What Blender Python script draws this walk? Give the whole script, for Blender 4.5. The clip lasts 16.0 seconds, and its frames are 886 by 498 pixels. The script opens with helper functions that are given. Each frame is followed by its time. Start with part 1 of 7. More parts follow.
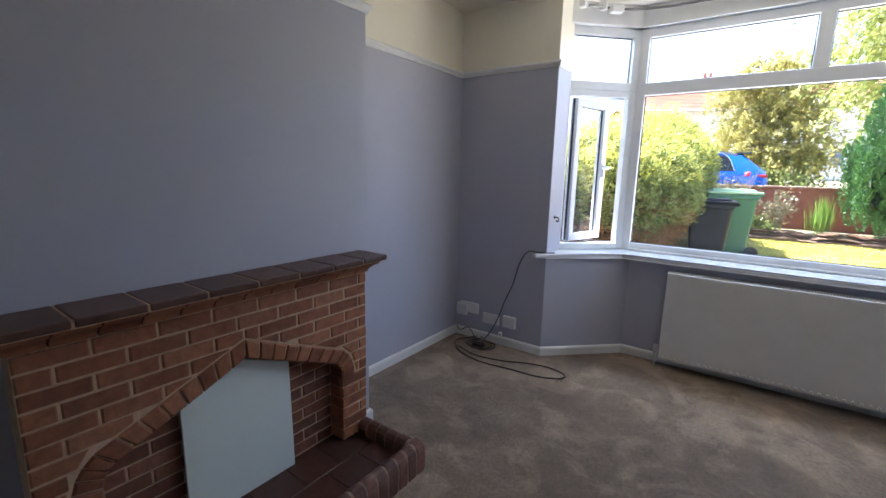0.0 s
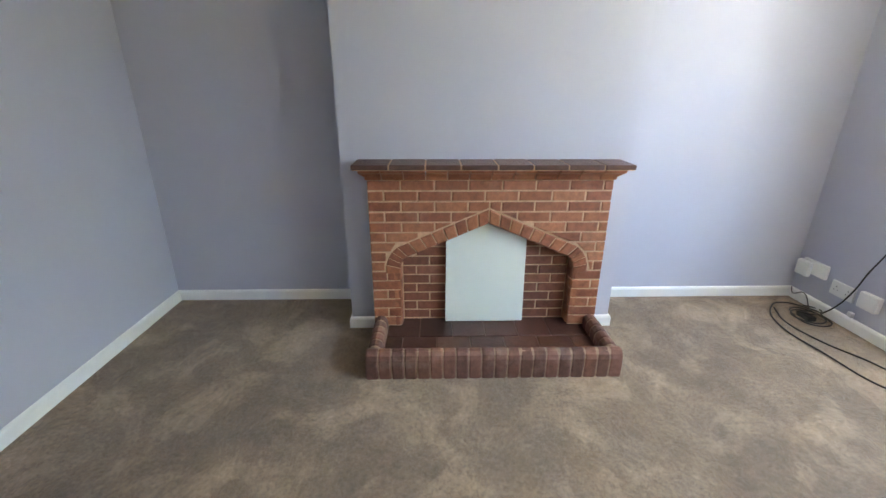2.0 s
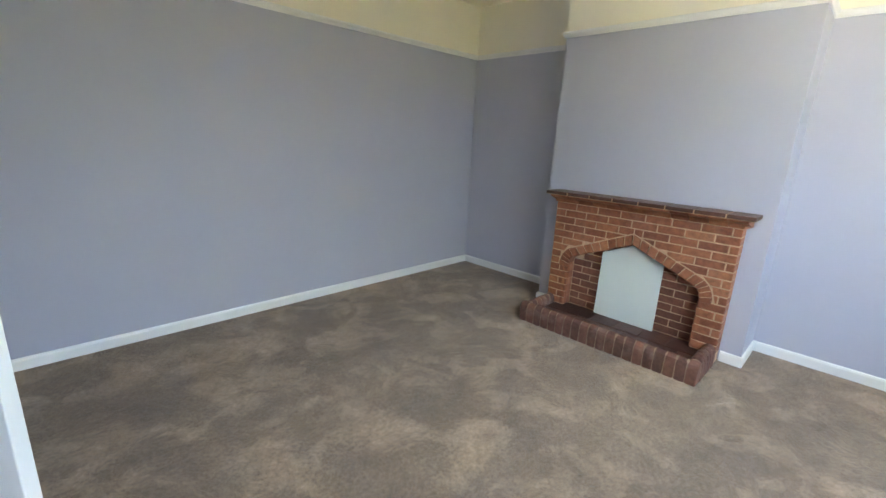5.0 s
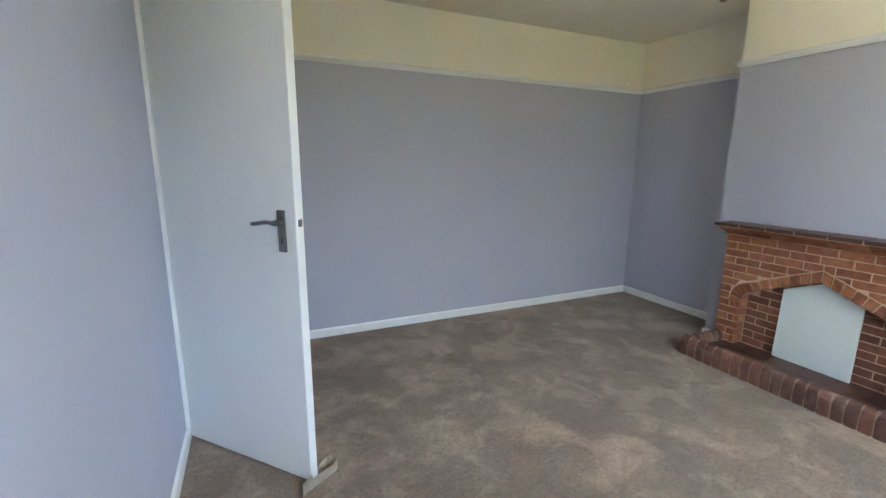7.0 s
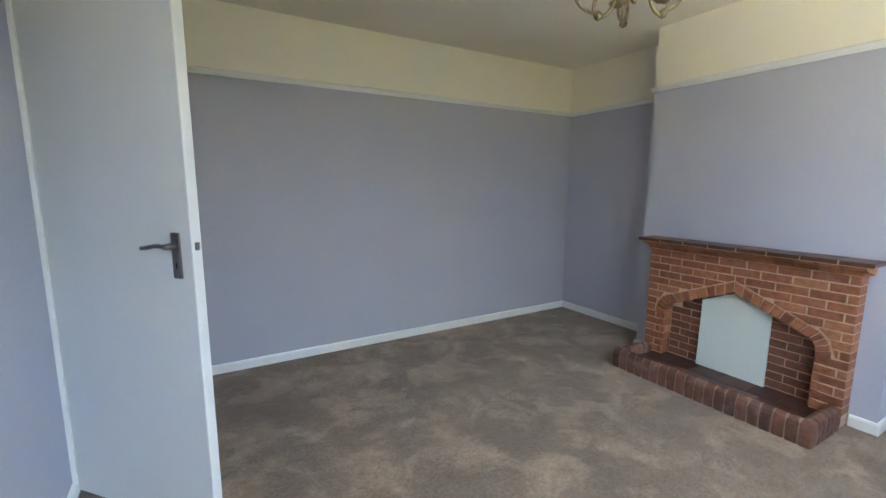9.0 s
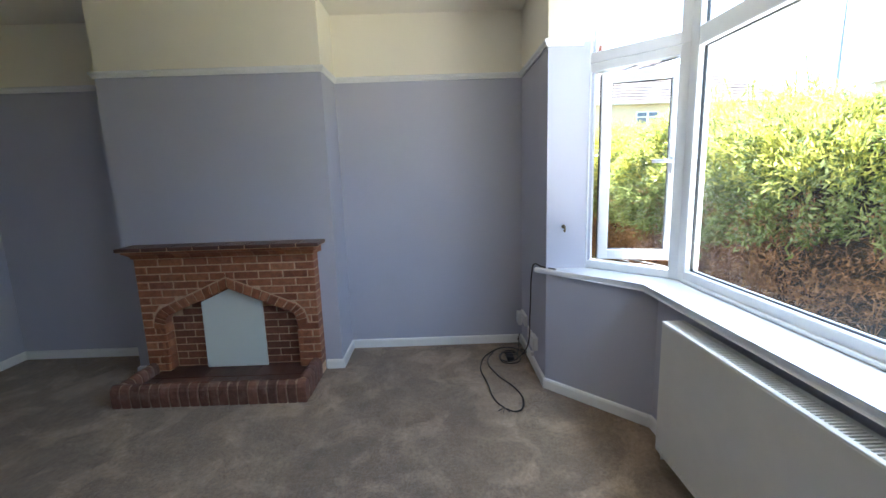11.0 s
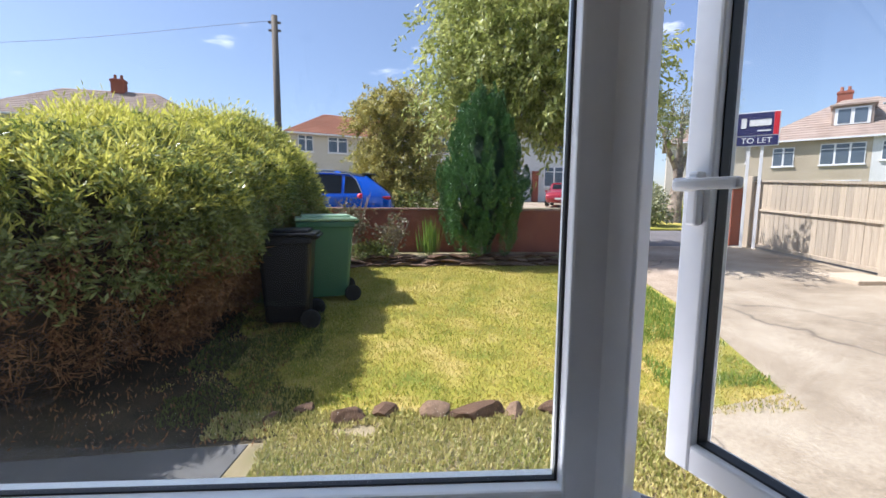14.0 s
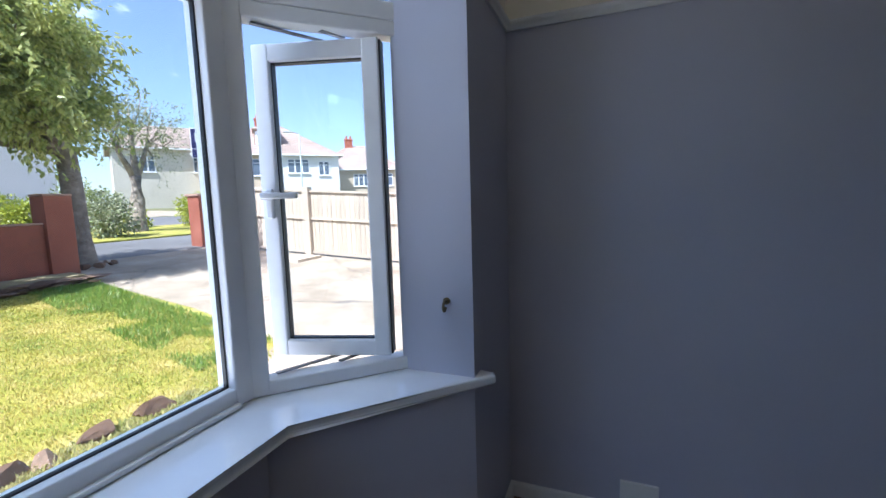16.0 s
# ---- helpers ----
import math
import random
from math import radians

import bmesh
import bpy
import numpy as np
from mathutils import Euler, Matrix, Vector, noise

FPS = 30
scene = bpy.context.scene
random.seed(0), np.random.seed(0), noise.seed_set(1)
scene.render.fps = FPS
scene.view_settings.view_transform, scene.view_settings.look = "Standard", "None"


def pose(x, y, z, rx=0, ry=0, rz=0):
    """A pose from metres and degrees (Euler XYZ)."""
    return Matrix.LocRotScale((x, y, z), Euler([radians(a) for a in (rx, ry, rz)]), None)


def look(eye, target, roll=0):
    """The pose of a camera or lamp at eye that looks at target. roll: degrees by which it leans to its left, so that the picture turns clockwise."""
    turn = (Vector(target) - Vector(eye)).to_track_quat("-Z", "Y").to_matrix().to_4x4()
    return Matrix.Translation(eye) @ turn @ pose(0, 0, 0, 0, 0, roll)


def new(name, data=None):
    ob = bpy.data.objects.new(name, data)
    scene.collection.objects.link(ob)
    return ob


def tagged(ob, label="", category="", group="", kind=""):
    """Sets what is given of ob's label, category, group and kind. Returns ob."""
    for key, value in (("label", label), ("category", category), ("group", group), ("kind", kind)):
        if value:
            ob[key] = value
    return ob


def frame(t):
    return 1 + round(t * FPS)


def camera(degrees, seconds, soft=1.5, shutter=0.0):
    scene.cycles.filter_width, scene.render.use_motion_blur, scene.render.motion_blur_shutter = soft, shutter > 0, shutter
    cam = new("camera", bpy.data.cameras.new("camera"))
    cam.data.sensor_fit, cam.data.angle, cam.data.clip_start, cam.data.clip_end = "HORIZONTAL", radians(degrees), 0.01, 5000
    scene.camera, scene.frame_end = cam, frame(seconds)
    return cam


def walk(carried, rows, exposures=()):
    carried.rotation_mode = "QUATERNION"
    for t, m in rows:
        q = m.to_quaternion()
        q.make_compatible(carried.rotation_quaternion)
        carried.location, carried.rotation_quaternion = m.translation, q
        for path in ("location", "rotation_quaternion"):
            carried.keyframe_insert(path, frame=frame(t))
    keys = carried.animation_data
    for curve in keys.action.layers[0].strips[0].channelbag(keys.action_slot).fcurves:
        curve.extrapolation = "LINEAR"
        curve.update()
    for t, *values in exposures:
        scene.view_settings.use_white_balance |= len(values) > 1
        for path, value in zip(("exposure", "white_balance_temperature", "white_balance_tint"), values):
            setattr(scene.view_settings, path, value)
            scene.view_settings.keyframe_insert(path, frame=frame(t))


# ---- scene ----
cam = camera(92.4, 16.0)
PATH = [
    (0, (1.882, 1.133, 1.328), (0.738, 2.733, 0.968), 1.3),
    (0.5, (2.002, 1.199, 1.314), (0.338, 2.239, 0.923), 2.0),
    (1, (2.144, 1.302, 1.294), (0.288, 1.878, 0.823), 2.8),
    (1.5, (2.345, 1.43, 1.235), (0.484, 1.795, 0.599), 2.7),
    (2, (2.481, 1.619, 1.257), (0.607, 1.666, 0.56), 0.2),
    (2.5, (2.635, 1.87, 1.255), (0.816, 1.368, 0.593), -2.2),
    (3, (2.806, 2.071, 1.278), (1.036, 1.309, 0.741), -2.0),
    (3.5, (3.01, 2.312, 1.281), (1.359, 1.308, 0.765), -1.0),
    (5.8, (3.46, 3.145, 1.291), (2.267, 1.615, 0.806), 1.7),
    (6, (3.487, 3.174, 1.299), (2.371, 1.585, 0.82), 0.9),
    (6.5, (3.556, 3.219, 1.334), (2.613, 1.519, 0.863), 0.7),
    (7, (3.606, 3.233, 1.34), (2.799, 1.446, 0.944), 0.5),
    (7.5, (3.646, 3.225, 1.342), (3.091, 1.335, 1.001), -0.1),
    (8, (3.638, 3.23, 1.349), (3.173, 1.312, 1.026), -0.7),
    (8.5, (3.551, 3.234, 1.348), (2.958, 1.351, 1.034), -0.3),
    (9, (3.45, 3.251, 1.33), (2.446, 1.548, 1.028), 0.2),
    (9.5, (3.37, 3.201, 1.337), (1.922, 1.855, 1.033), -1.8),
    (10, (3.303, 3.228, 1.343), (1.508, 2.412, 1.009), -1.1),
    (10.2, (3.289, 3.239, 1.333), (1.413, 2.631, 0.999), -0.9),
    (12.3, (3.102, 3.638, 1.363), (1.278, 4.379, 1.009), -2.7),
    (12.5, (3.057, 3.687, 1.368), (1.295, 4.568, 1.023), -2.2),
    (13, (2.924, 3.788, 1.383), (1.485, 5.148, 1.098), -1.6),
    (13.2, (2.863, 3.811, 1.405), (1.693, 5.413, 1.153), -1.4),
    (13.5, (2.777, 3.834, 1.405), (2.128, 5.710, 1.159), -0.9),
    (13.8, (2.778, 3.836, 1.385), (2.589, 5.811, 1.137), -0.4),
    (14, (2.786, 3.862, 1.349), (2.9, 5.845, 1.119), 0.5),
    (14.5, (2.68, 3.776, 1.361), (3.248, 5.68, 1.137), 0.5),
    (15, (2.462, 3.794, 1.369), (3.544, 5.464, 1.168), -1.3),
    (15.5, (2.329, 3.718, 1.377), (3.801, 5.057, 1.173), -2.0),
    (16, (2.18, 3.563, 1.349), (4.026, 4.299, 1.123), -1.7),
]
EXPOSURES = [(0.0, 2.85, 5550, 18), (0.5, 3.8, 5600, 17), (1.0, 4.65, 5750, 14), (1.5, 4.8, 5850, 12), (2.0, 4.7, 5950, 11), (2.5, 4.6, 5950, 10), (5.0, 4.42, 5950, 10), (7.0, 4.27, 5850, 12), (10.2, 3.75, 5750, 12), (12.3, 1.85, 5150, 17), (13.0, 1.40, 5350, 23), (14.0, 0.83, 5700, 20), (14.5, 0.70, 5550, 18), (15.5, 0.75, 5500, 18), (16.0, 1.35, 5150, 17)]
walk(cam, [(t, look(eye, target, roll)) for t, eye, target, roll in PATH], EXPOSURES)

# ---- light ----
world = bpy.data.worlds.new("sky_world")
scene.world = world
world.use_nodes = True
wn = world.node_tree.nodes
sky = wn.new("ShaderNodeTexSky")
sky.sky_type = "NISHITA"
sky.sun_disc = False
sky.ozone_density = 0.45
SUN_FROM = Vector((-0.70, 0.13, 1.0)).normalized()
sky.sun_elevation = math.asin(SUN_FROM.z)
sky.sun_rotation = math.atan2(SUN_FROM.x, SUN_FROM.y)
wn["Background"].inputs["Strength"].default_value = 0.09
# small fair-weather clouds all over the sky
tc, mp, cl = wn.new("ShaderNodeTexCoord"), wn.new("ShaderNodeMapping"), wn.new("ShaderNodeTexNoise")
mp.inputs["Scale"].default_value = (1.0, 1.0, 3.2)
cl.inputs["Scale"].default_value, cl.inputs["Detail"].default_value, cl.inputs["Roughness"].default_value = 5.0, 6.0, 0.55
cr, cm = wn.new("ShaderNodeValToRGB"), wn.new("ShaderNodeMix")
cr.color_ramp.elements[0].position, cr.color_ramp.elements[1].position = 0.63, 0.72
cr.color_ramp.elements[0].color = (0.06, 0.06, 0.06, 1)
cr.color_ramp.elements[1].color = (0.8, 0.8, 0.8, 1)
cm.data_type = "RGBA"
cm.inputs[7].default_value = (9.0, 9.3, 9.8, 1)
wl = world.node_tree.links
wl.new(tc.outputs["Generated"], mp.inputs[0])
wl.new(mp.outputs[0], cl.inputs["Vector"])
wl.new(cl.outputs["Fac"], cr.inputs[0])
wl.new(cr.outputs[0], cm.inputs[0])
wl.new(sky.outputs[0], cm.inputs[6])
wl.new(cm.outputs[2], wn["Background"].inputs[0])
sun = new("sun", bpy.data.lights.new("sun", "SUN"))
sun.data.energy, sun.data.angle, sun.data.color = 4.6, radians(0.55), (1.0, 0.92, 0.79)
sun.matrix_world = look(SUN_FROM * 60, (0, 0, 0))
# added area lamps stand in for daylight through the bay: sky from just outside the window heads, and light off the
# sunlit ground from below the sill
for at, to, sx, sy, watts, tone in (
        ((2.11, 4.98, 2.55), (2.05, 2.6, 1.2), 2.3, 0.55, 9.0, (0.66, 0.83, 1.0)),
        ((0.62, 4.62, 2.55), (2.3, 3.2, 0.9), 0.6, 0.5, 1.6, (0.66, 0.83, 1.0)),
        ((3.60, 4.62, 2.55), (1.9, 3.0, 0.9), 0.6, 0.5, 1.6, (0.66, 0.83, 1.0)),
        ((2.11, 5.12, 0.35), (2.11, 4.35, 1.9), 1.9, 0.8, 15, (0.98, 0.94, 0.86))):
    la = bpy.data.lights.new("bay_fill_lamp", "AREA")
    la.shape, la.size, la.size_y, la.energy, la.color = "RECTANGLE", sx, sy, watts, tone
    new("bay_fill_lamp", la).matrix_world = look(at, to)

# ---- materials ----
def mat_base(name, rough=0.6, metal=0.0):
    m = bpy.data.materials.new(name)
    m.use_nodes = True
    nt = m.node_tree
    b = nt.nodes["Principled BSDF"]
    b.inputs["Roughness"].default_value = rough
    b.inputs["Metallic"].default_value = metal
    return m, nt, b


def tex_noise(nt, scale, detail=4.0, rough=0.55, coord="Object", stretch=None):
    tc = nt.nodes.new("ShaderNodeTexCoord")
    n = nt.nodes.new("ShaderNodeTexNoise")
    n.inputs["Scale"].default_value, n.inputs["Detail"].default_value, n.inputs["Roughness"].default_value = scale, detail, rough
    if stretch:
        mp = nt.nodes.new("ShaderNodeMapping")
        mp.inputs["Scale"].default_value = stretch
        nt.links.new(tc.outputs[coord], mp.inputs[0])
        nt.links.new(mp.outputs[0], n.inputs["Vector"])
    else:
        nt.links.new(tc.outputs[coord], n.inputs["Vector"])
    return n.outputs["Fac"]


def ramp(nt, fac, stops):
    r = nt.nodes.new("ShaderNodeValToRGB")
    while len(r.color_ramp.elements) < len(stops):
        r.color_ramp.elements.new(0.5)
    for e, (p, c) in zip(r.color_ramp.elements, stops):
        e.position, e.color = p, (*c, 1)
    nt.links.new(fac, r.inputs[0])
    return r.outputs[0]


def mixc(nt, fac, a, b, blend="MIX"):
    m = nt.nodes.new("ShaderNodeMix")
    m.data_type, m.blend_type = "RGBA", blend
    for sock, v in ((m.inputs[0], fac), (m.inputs[6], a), (m.inputs[7], b)):
        if hasattr(v, "is_output"):
            nt.links.new(v, sock)
        else:
            sock.default_value = (*v, 1) if isinstance(v, tuple) else v
    return m.outputs[2]


def bump(nt, b, height, strength=0.2, dist=0.01):
    n = nt.nodes.new("ShaderNodeBump")
    n.inputs["Strength"].default_value, n.inputs["Distance"].default_value = strength, dist
    nt.links.new(height, n.inputs["Height"])
    nt.links.new(n.outputs[0], b.inputs["Normal"])


def scaled(c, k):
    return tuple(min(1.0, v * k) for v in c)


def plain(name, c, rough=0.5, metal=0.0, var=0.06, scale=6.0, bumps=0.0, bscale=80.0, spec=None, coat=0.0):
    """A painted or moulded surface with slight unevenness of colour and relief."""
    m, nt, b = mat_base(name, rough, metal)
    f = tex_noise(nt, scale)
    nt.links.new(ramp(nt, f, [(0.3, scaled(c, 1 - var)), (0.7, scaled(c, 1 + var))]), b.inputs["Base Color"])
    if bumps:
        bump(nt, b, tex_noise(nt, bscale), bumps, 0.004)
    if spec is not None:
        b.inputs["Specular IOR Level"].default_value = spec
    b.inputs["Coat Weight"].default_value = coat
    return m


def leafy(name, dark, mid, light, rough=0.45, trans=0.25):
    m, nt, b = mat_base(name, rough)
    g = nt.nodes.new("ShaderNodeNewGeometry")
    c = ramp(nt, g.outputs["Random Per Island"], [(0.0, dark), (0.5, mid), (1.0, light)])
    f = tex_noise(nt, 1.7)
    c = mixc(nt, ramp(nt, f, [(0.35, (0, 0, 0)), (0.65, (0.55, 0.55, 0.55))]), c, light)
    nt.links.new(c, b.inputs["Base Color"])
    t = nt.nodes.new("ShaderNodeBsdfTranslucent")
    nt.links.new(c, t.inputs[0])
    mx = nt.nodes.new("ShaderNodeMixShader")
    mx.inputs[0].default_value = trans
    nt.links.new(b.outputs[0], mx.inputs[1])
    nt.links.new(t.outputs[0], mx.inputs[2])
    nt.links.new(mx.outputs[0], nt.nodes["Material Output"].inputs[0])
    return m


def bricky(name, stops, rough=0.8, soot=None):
    """Fired clay: each piece its own tone, with grain, pits and pale smears."""
    m, nt, b = mat_base(name, rough)
    oi = nt.nodes.new("ShaderNodeObjectInfo")
    c = ramp(nt, oi.outputs["Random"], stops)
    f = tex_noise(nt, 26, 6, 0.7)
    c = mixc(nt, 0.75, c, ramp(nt, f, [(0.3, (0.45, 0.42, 0.4)), (0.7, (1.25, 1.2, 1.15))]), "MULTIPLY")
    f2 = tex_noise(nt, 7, 5, 0.65)
    c = mixc(nt, ramp(nt, f2, [(0.55, (0, 0, 0)), (0.8, (0.35, 0.35, 0.35))]), c, soot or (0.42, 0.25, 0.16))
    nt.links.new(c, b.inputs["Base Color"])
    bump(nt, b, tex_noise(nt, 130, 6, 0.7), 0.5, 0.003)
    return m


def carpet_mat():
    m, nt, b = mat_base("carpet_pile", 0.95)
    b.inputs["Specular IOR Level"].default_value = 0.1
    base = ramp(nt, tex_noise(nt, 420, 3, 0.6), [(0.25, (0.172, 0.120, 0.076)), (0.75, (0.345, 0.255, 0.176))])
    brush = tex_noise(nt, 3.4, 5, 0.58)
    brush.node.inputs["Distortion"].default_value = 0.9
    c = mixc(nt, 1.0, base, ramp(nt, brush, [(0.36, (0.80, 0.785, 0.765)), (0.505, (0.93, 0.92, 0.90)), (0.535, (1.09, 1.085, 1.07)), (0.62, (1.36, 1.35, 1.33))]), "MULTIPLY")
    sweep = tex_noise(nt, 1.3, 3, 0.5)
    sweep.node.inputs["Distortion"].default_value = 1.5
    c = mixc(nt, 1.0, c, ramp(nt, sweep, [(0.36, (0.86, 0.85, 0.84)), (0.62, (1.16, 1.16, 1.15))]), "MULTIPLY")
    c = mixc(nt, 1.0, c, ramp(nt, tex_noise(nt, 14.0, 5, 0.65), [(0.38, (0.9, 0.9, 0.9)), (0.6, (1.1, 1.1, 1.1))]), "MULTIPLY")
    c = mixc(nt, 1.0, c, ramp(nt, tex_noise(nt, 60, 6, 0.75), [(0.36, (0.70, 0.69, 0.68)), (0.64, (1.26, 1.26, 1.26))]), "MULTIPLY")
    nt.links.new(c, b.inputs["Base Color"])
    b.inputs["Sheen Weight"].default_value = 0.25
    bump(nt, b, tex_noise(nt, 260, 5, 0.7), 0.9, 0.008)
    return m


def glass_mat(name, film=0.0):
    """Clear glass with mirror gloss at a slant; film: how dusty its smears are."""
    m, nt, b = mat_base(name)
    nt.nodes.remove(b)
    tr, gl = nt.nodes.new("ShaderNodeBsdfTransparent"), nt.nodes.new("ShaderNodeBsdfGlossy")
    tr.inputs[0].default_value = (0.96, 0.98, 0.97, 1)
    gl.inputs["Roughness"].default_value = 0.0
    clear = tr.outputs[0]
    if film:
        du, fm = nt.nodes.new("ShaderNodeBsdfTranslucent"), nt.nodes.new("ShaderNodeMixShader")
        du.inputs[0].default_value = (0.8, 0.82, 0.85, 1)
        smear = ramp(nt, tex_noise(nt, 2.2, 6, 0.6, stretch=(1, 1, 0.6)), [(0.38, (0.15, 0.15, 0.15)), (0.66, (1, 1, 1))])
        low = ramp(nt, separate_z(nt), [(0.80, (1, 1, 1)), (1.0, (0.22, 0.22, 0.22))])
        nt.links.new(mixc(nt, 1.0, mixc(nt, 1.0, smear, low, "MULTIPLY"), (film, film, film), "MULTIPLY"), fm.inputs[0])
        nt.links.new(clear, fm.inputs[1])
        nt.links.new(du.outputs[0], fm.inputs[2])
        clear = fm.outputs[0]
    lw, mx = nt.nodes.new("ShaderNodeLayerWeight"), nt.nodes.new("ShaderNodeMixShader")
    lw.inputs["Blend"].default_value = 0.5
    pw, ma = nt.nodes.new("ShaderNodeMath"), nt.nodes.new("ShaderNodeMath")
    pw.operation, ma.operation = "POWER", "MULTIPLY_ADD"
    pw.inputs[1].default_value = 5.0
    ma.inputs[1].default_value, ma.inputs[2].default_value = 0.9, 0.03
    nt.links.new(lw.outputs["Facing"], pw.inputs[0])
    nt.links.new(pw.outputs[0], ma.inputs[0])
    nt.links.new(ma.outputs[0], mx.inputs[0])
    nt.links.new(clear, mx.inputs[1])
    nt.links.new(gl.outputs[0], mx.inputs[2])
    nt.links.new(mx.outputs[0], nt.nodes["Material Output"].inputs[0])
    return m


def separate_z(nt):
    """Height above the floor of a part that lies unmoved in the world."""
    tc, sp = nt.nodes.new("ShaderNodeTexCoord"), nt.nodes.new("ShaderNodeSeparateXYZ")
    nt.links.new(tc.outputs["Object"], sp.inputs[0])
    return sp.outputs[2]


def ground_mat(name, a, b_, c_, fine=60.0, mid=3.0, rough=0.95, bumps=0.6):
    m, nt, b = mat_base(name, rough)
    c = ramp(nt, tex_noise(nt, mid, 6, 0.65), [(0.32, a), (0.5, b_), (0.68, c_)])
    c = mixc(nt, 0.8, c, ramp(nt, tex_noise(nt, fine, 5, 0.7), [(0.3, (0.55, 0.55, 0.55)), (0.7, (1.25, 1.25, 1.25))]), "MULTIPLY")
    nt.links.new(c, b.inputs["Base Color"])
    bump(nt, b, tex_noise(nt, fine * 1.5, 5, 0.7), bumps, 0.01)
    return m


def cracked(m, scale, tone):
    """Adds wandering hairline cracks to a ground material."""
    nt = m.node_tree
    b = nt.nodes["Principled BSDF"]
    src = b.inputs["Base Color"].links[0].from_socket
    tc, vo, mx = nt.nodes.new("ShaderNodeTexCoord"), nt.nodes.new("ShaderNodeTexVoronoi"), nt.nodes.new("ShaderNodeVectorMath")
    ns = nt.nodes.new("ShaderNodeTexNoise")
    ns.inputs["Scale"].default_value, ns.inputs["Detail"].default_value = 1.4, 6
    mx.operation = "MULTIPLY_ADD"
    mx.inputs[1].default_value = (0.9, 0.9, 0.0)
    nt.links.new(tc.outputs["Object"], ns.inputs["Vector"])
    nt.links.new(ns.outputs["Color"], mx.inputs[0])
    nt.links.new(tc.outputs["Object"], mx.inputs[2])
    vo.feature = "DISTANCE_TO_EDGE"
    vo.inputs["Scale"].default_value = scale
    nt.links.new(mx.outputs[0], vo.inputs["Vector"])
    f = ramp(nt, vo.outputs["Distance"], [(0.0, (0.75, 0.75, 0.75)), (0.006, (0.0, 0.0, 0.0))])
    nt.links.new(mixc(nt, f, src, tone), b.inputs["Base Color"])
    return m


def wood_mat(name, a, c, scale=6.0, axis=(14, 14, 0.6), rough=0.8):
    m, nt, b = mat_base(name, rough)
    oi = nt.nodes.new("ShaderNodeObjectInfo")
    col = ramp(nt, tex_noise(nt, scale, 7, 0.6, stretch=axis), [(0.3, a), (0.7, c)])
    col = mixc(nt, 0.7, col, ramp(nt, oi.outputs["Random"], [(0, (0.75, 0.74, 0.72)), (1, (1.15, 1.12, 1.05))]), "MULTIPLY")
    nt.links.new(col, b.inputs["Base Color"])
    bump(nt, b, tex_noise(nt, scale * 3, 6, 0.6, stretch=axis), 0.35, 0.004)
    return m


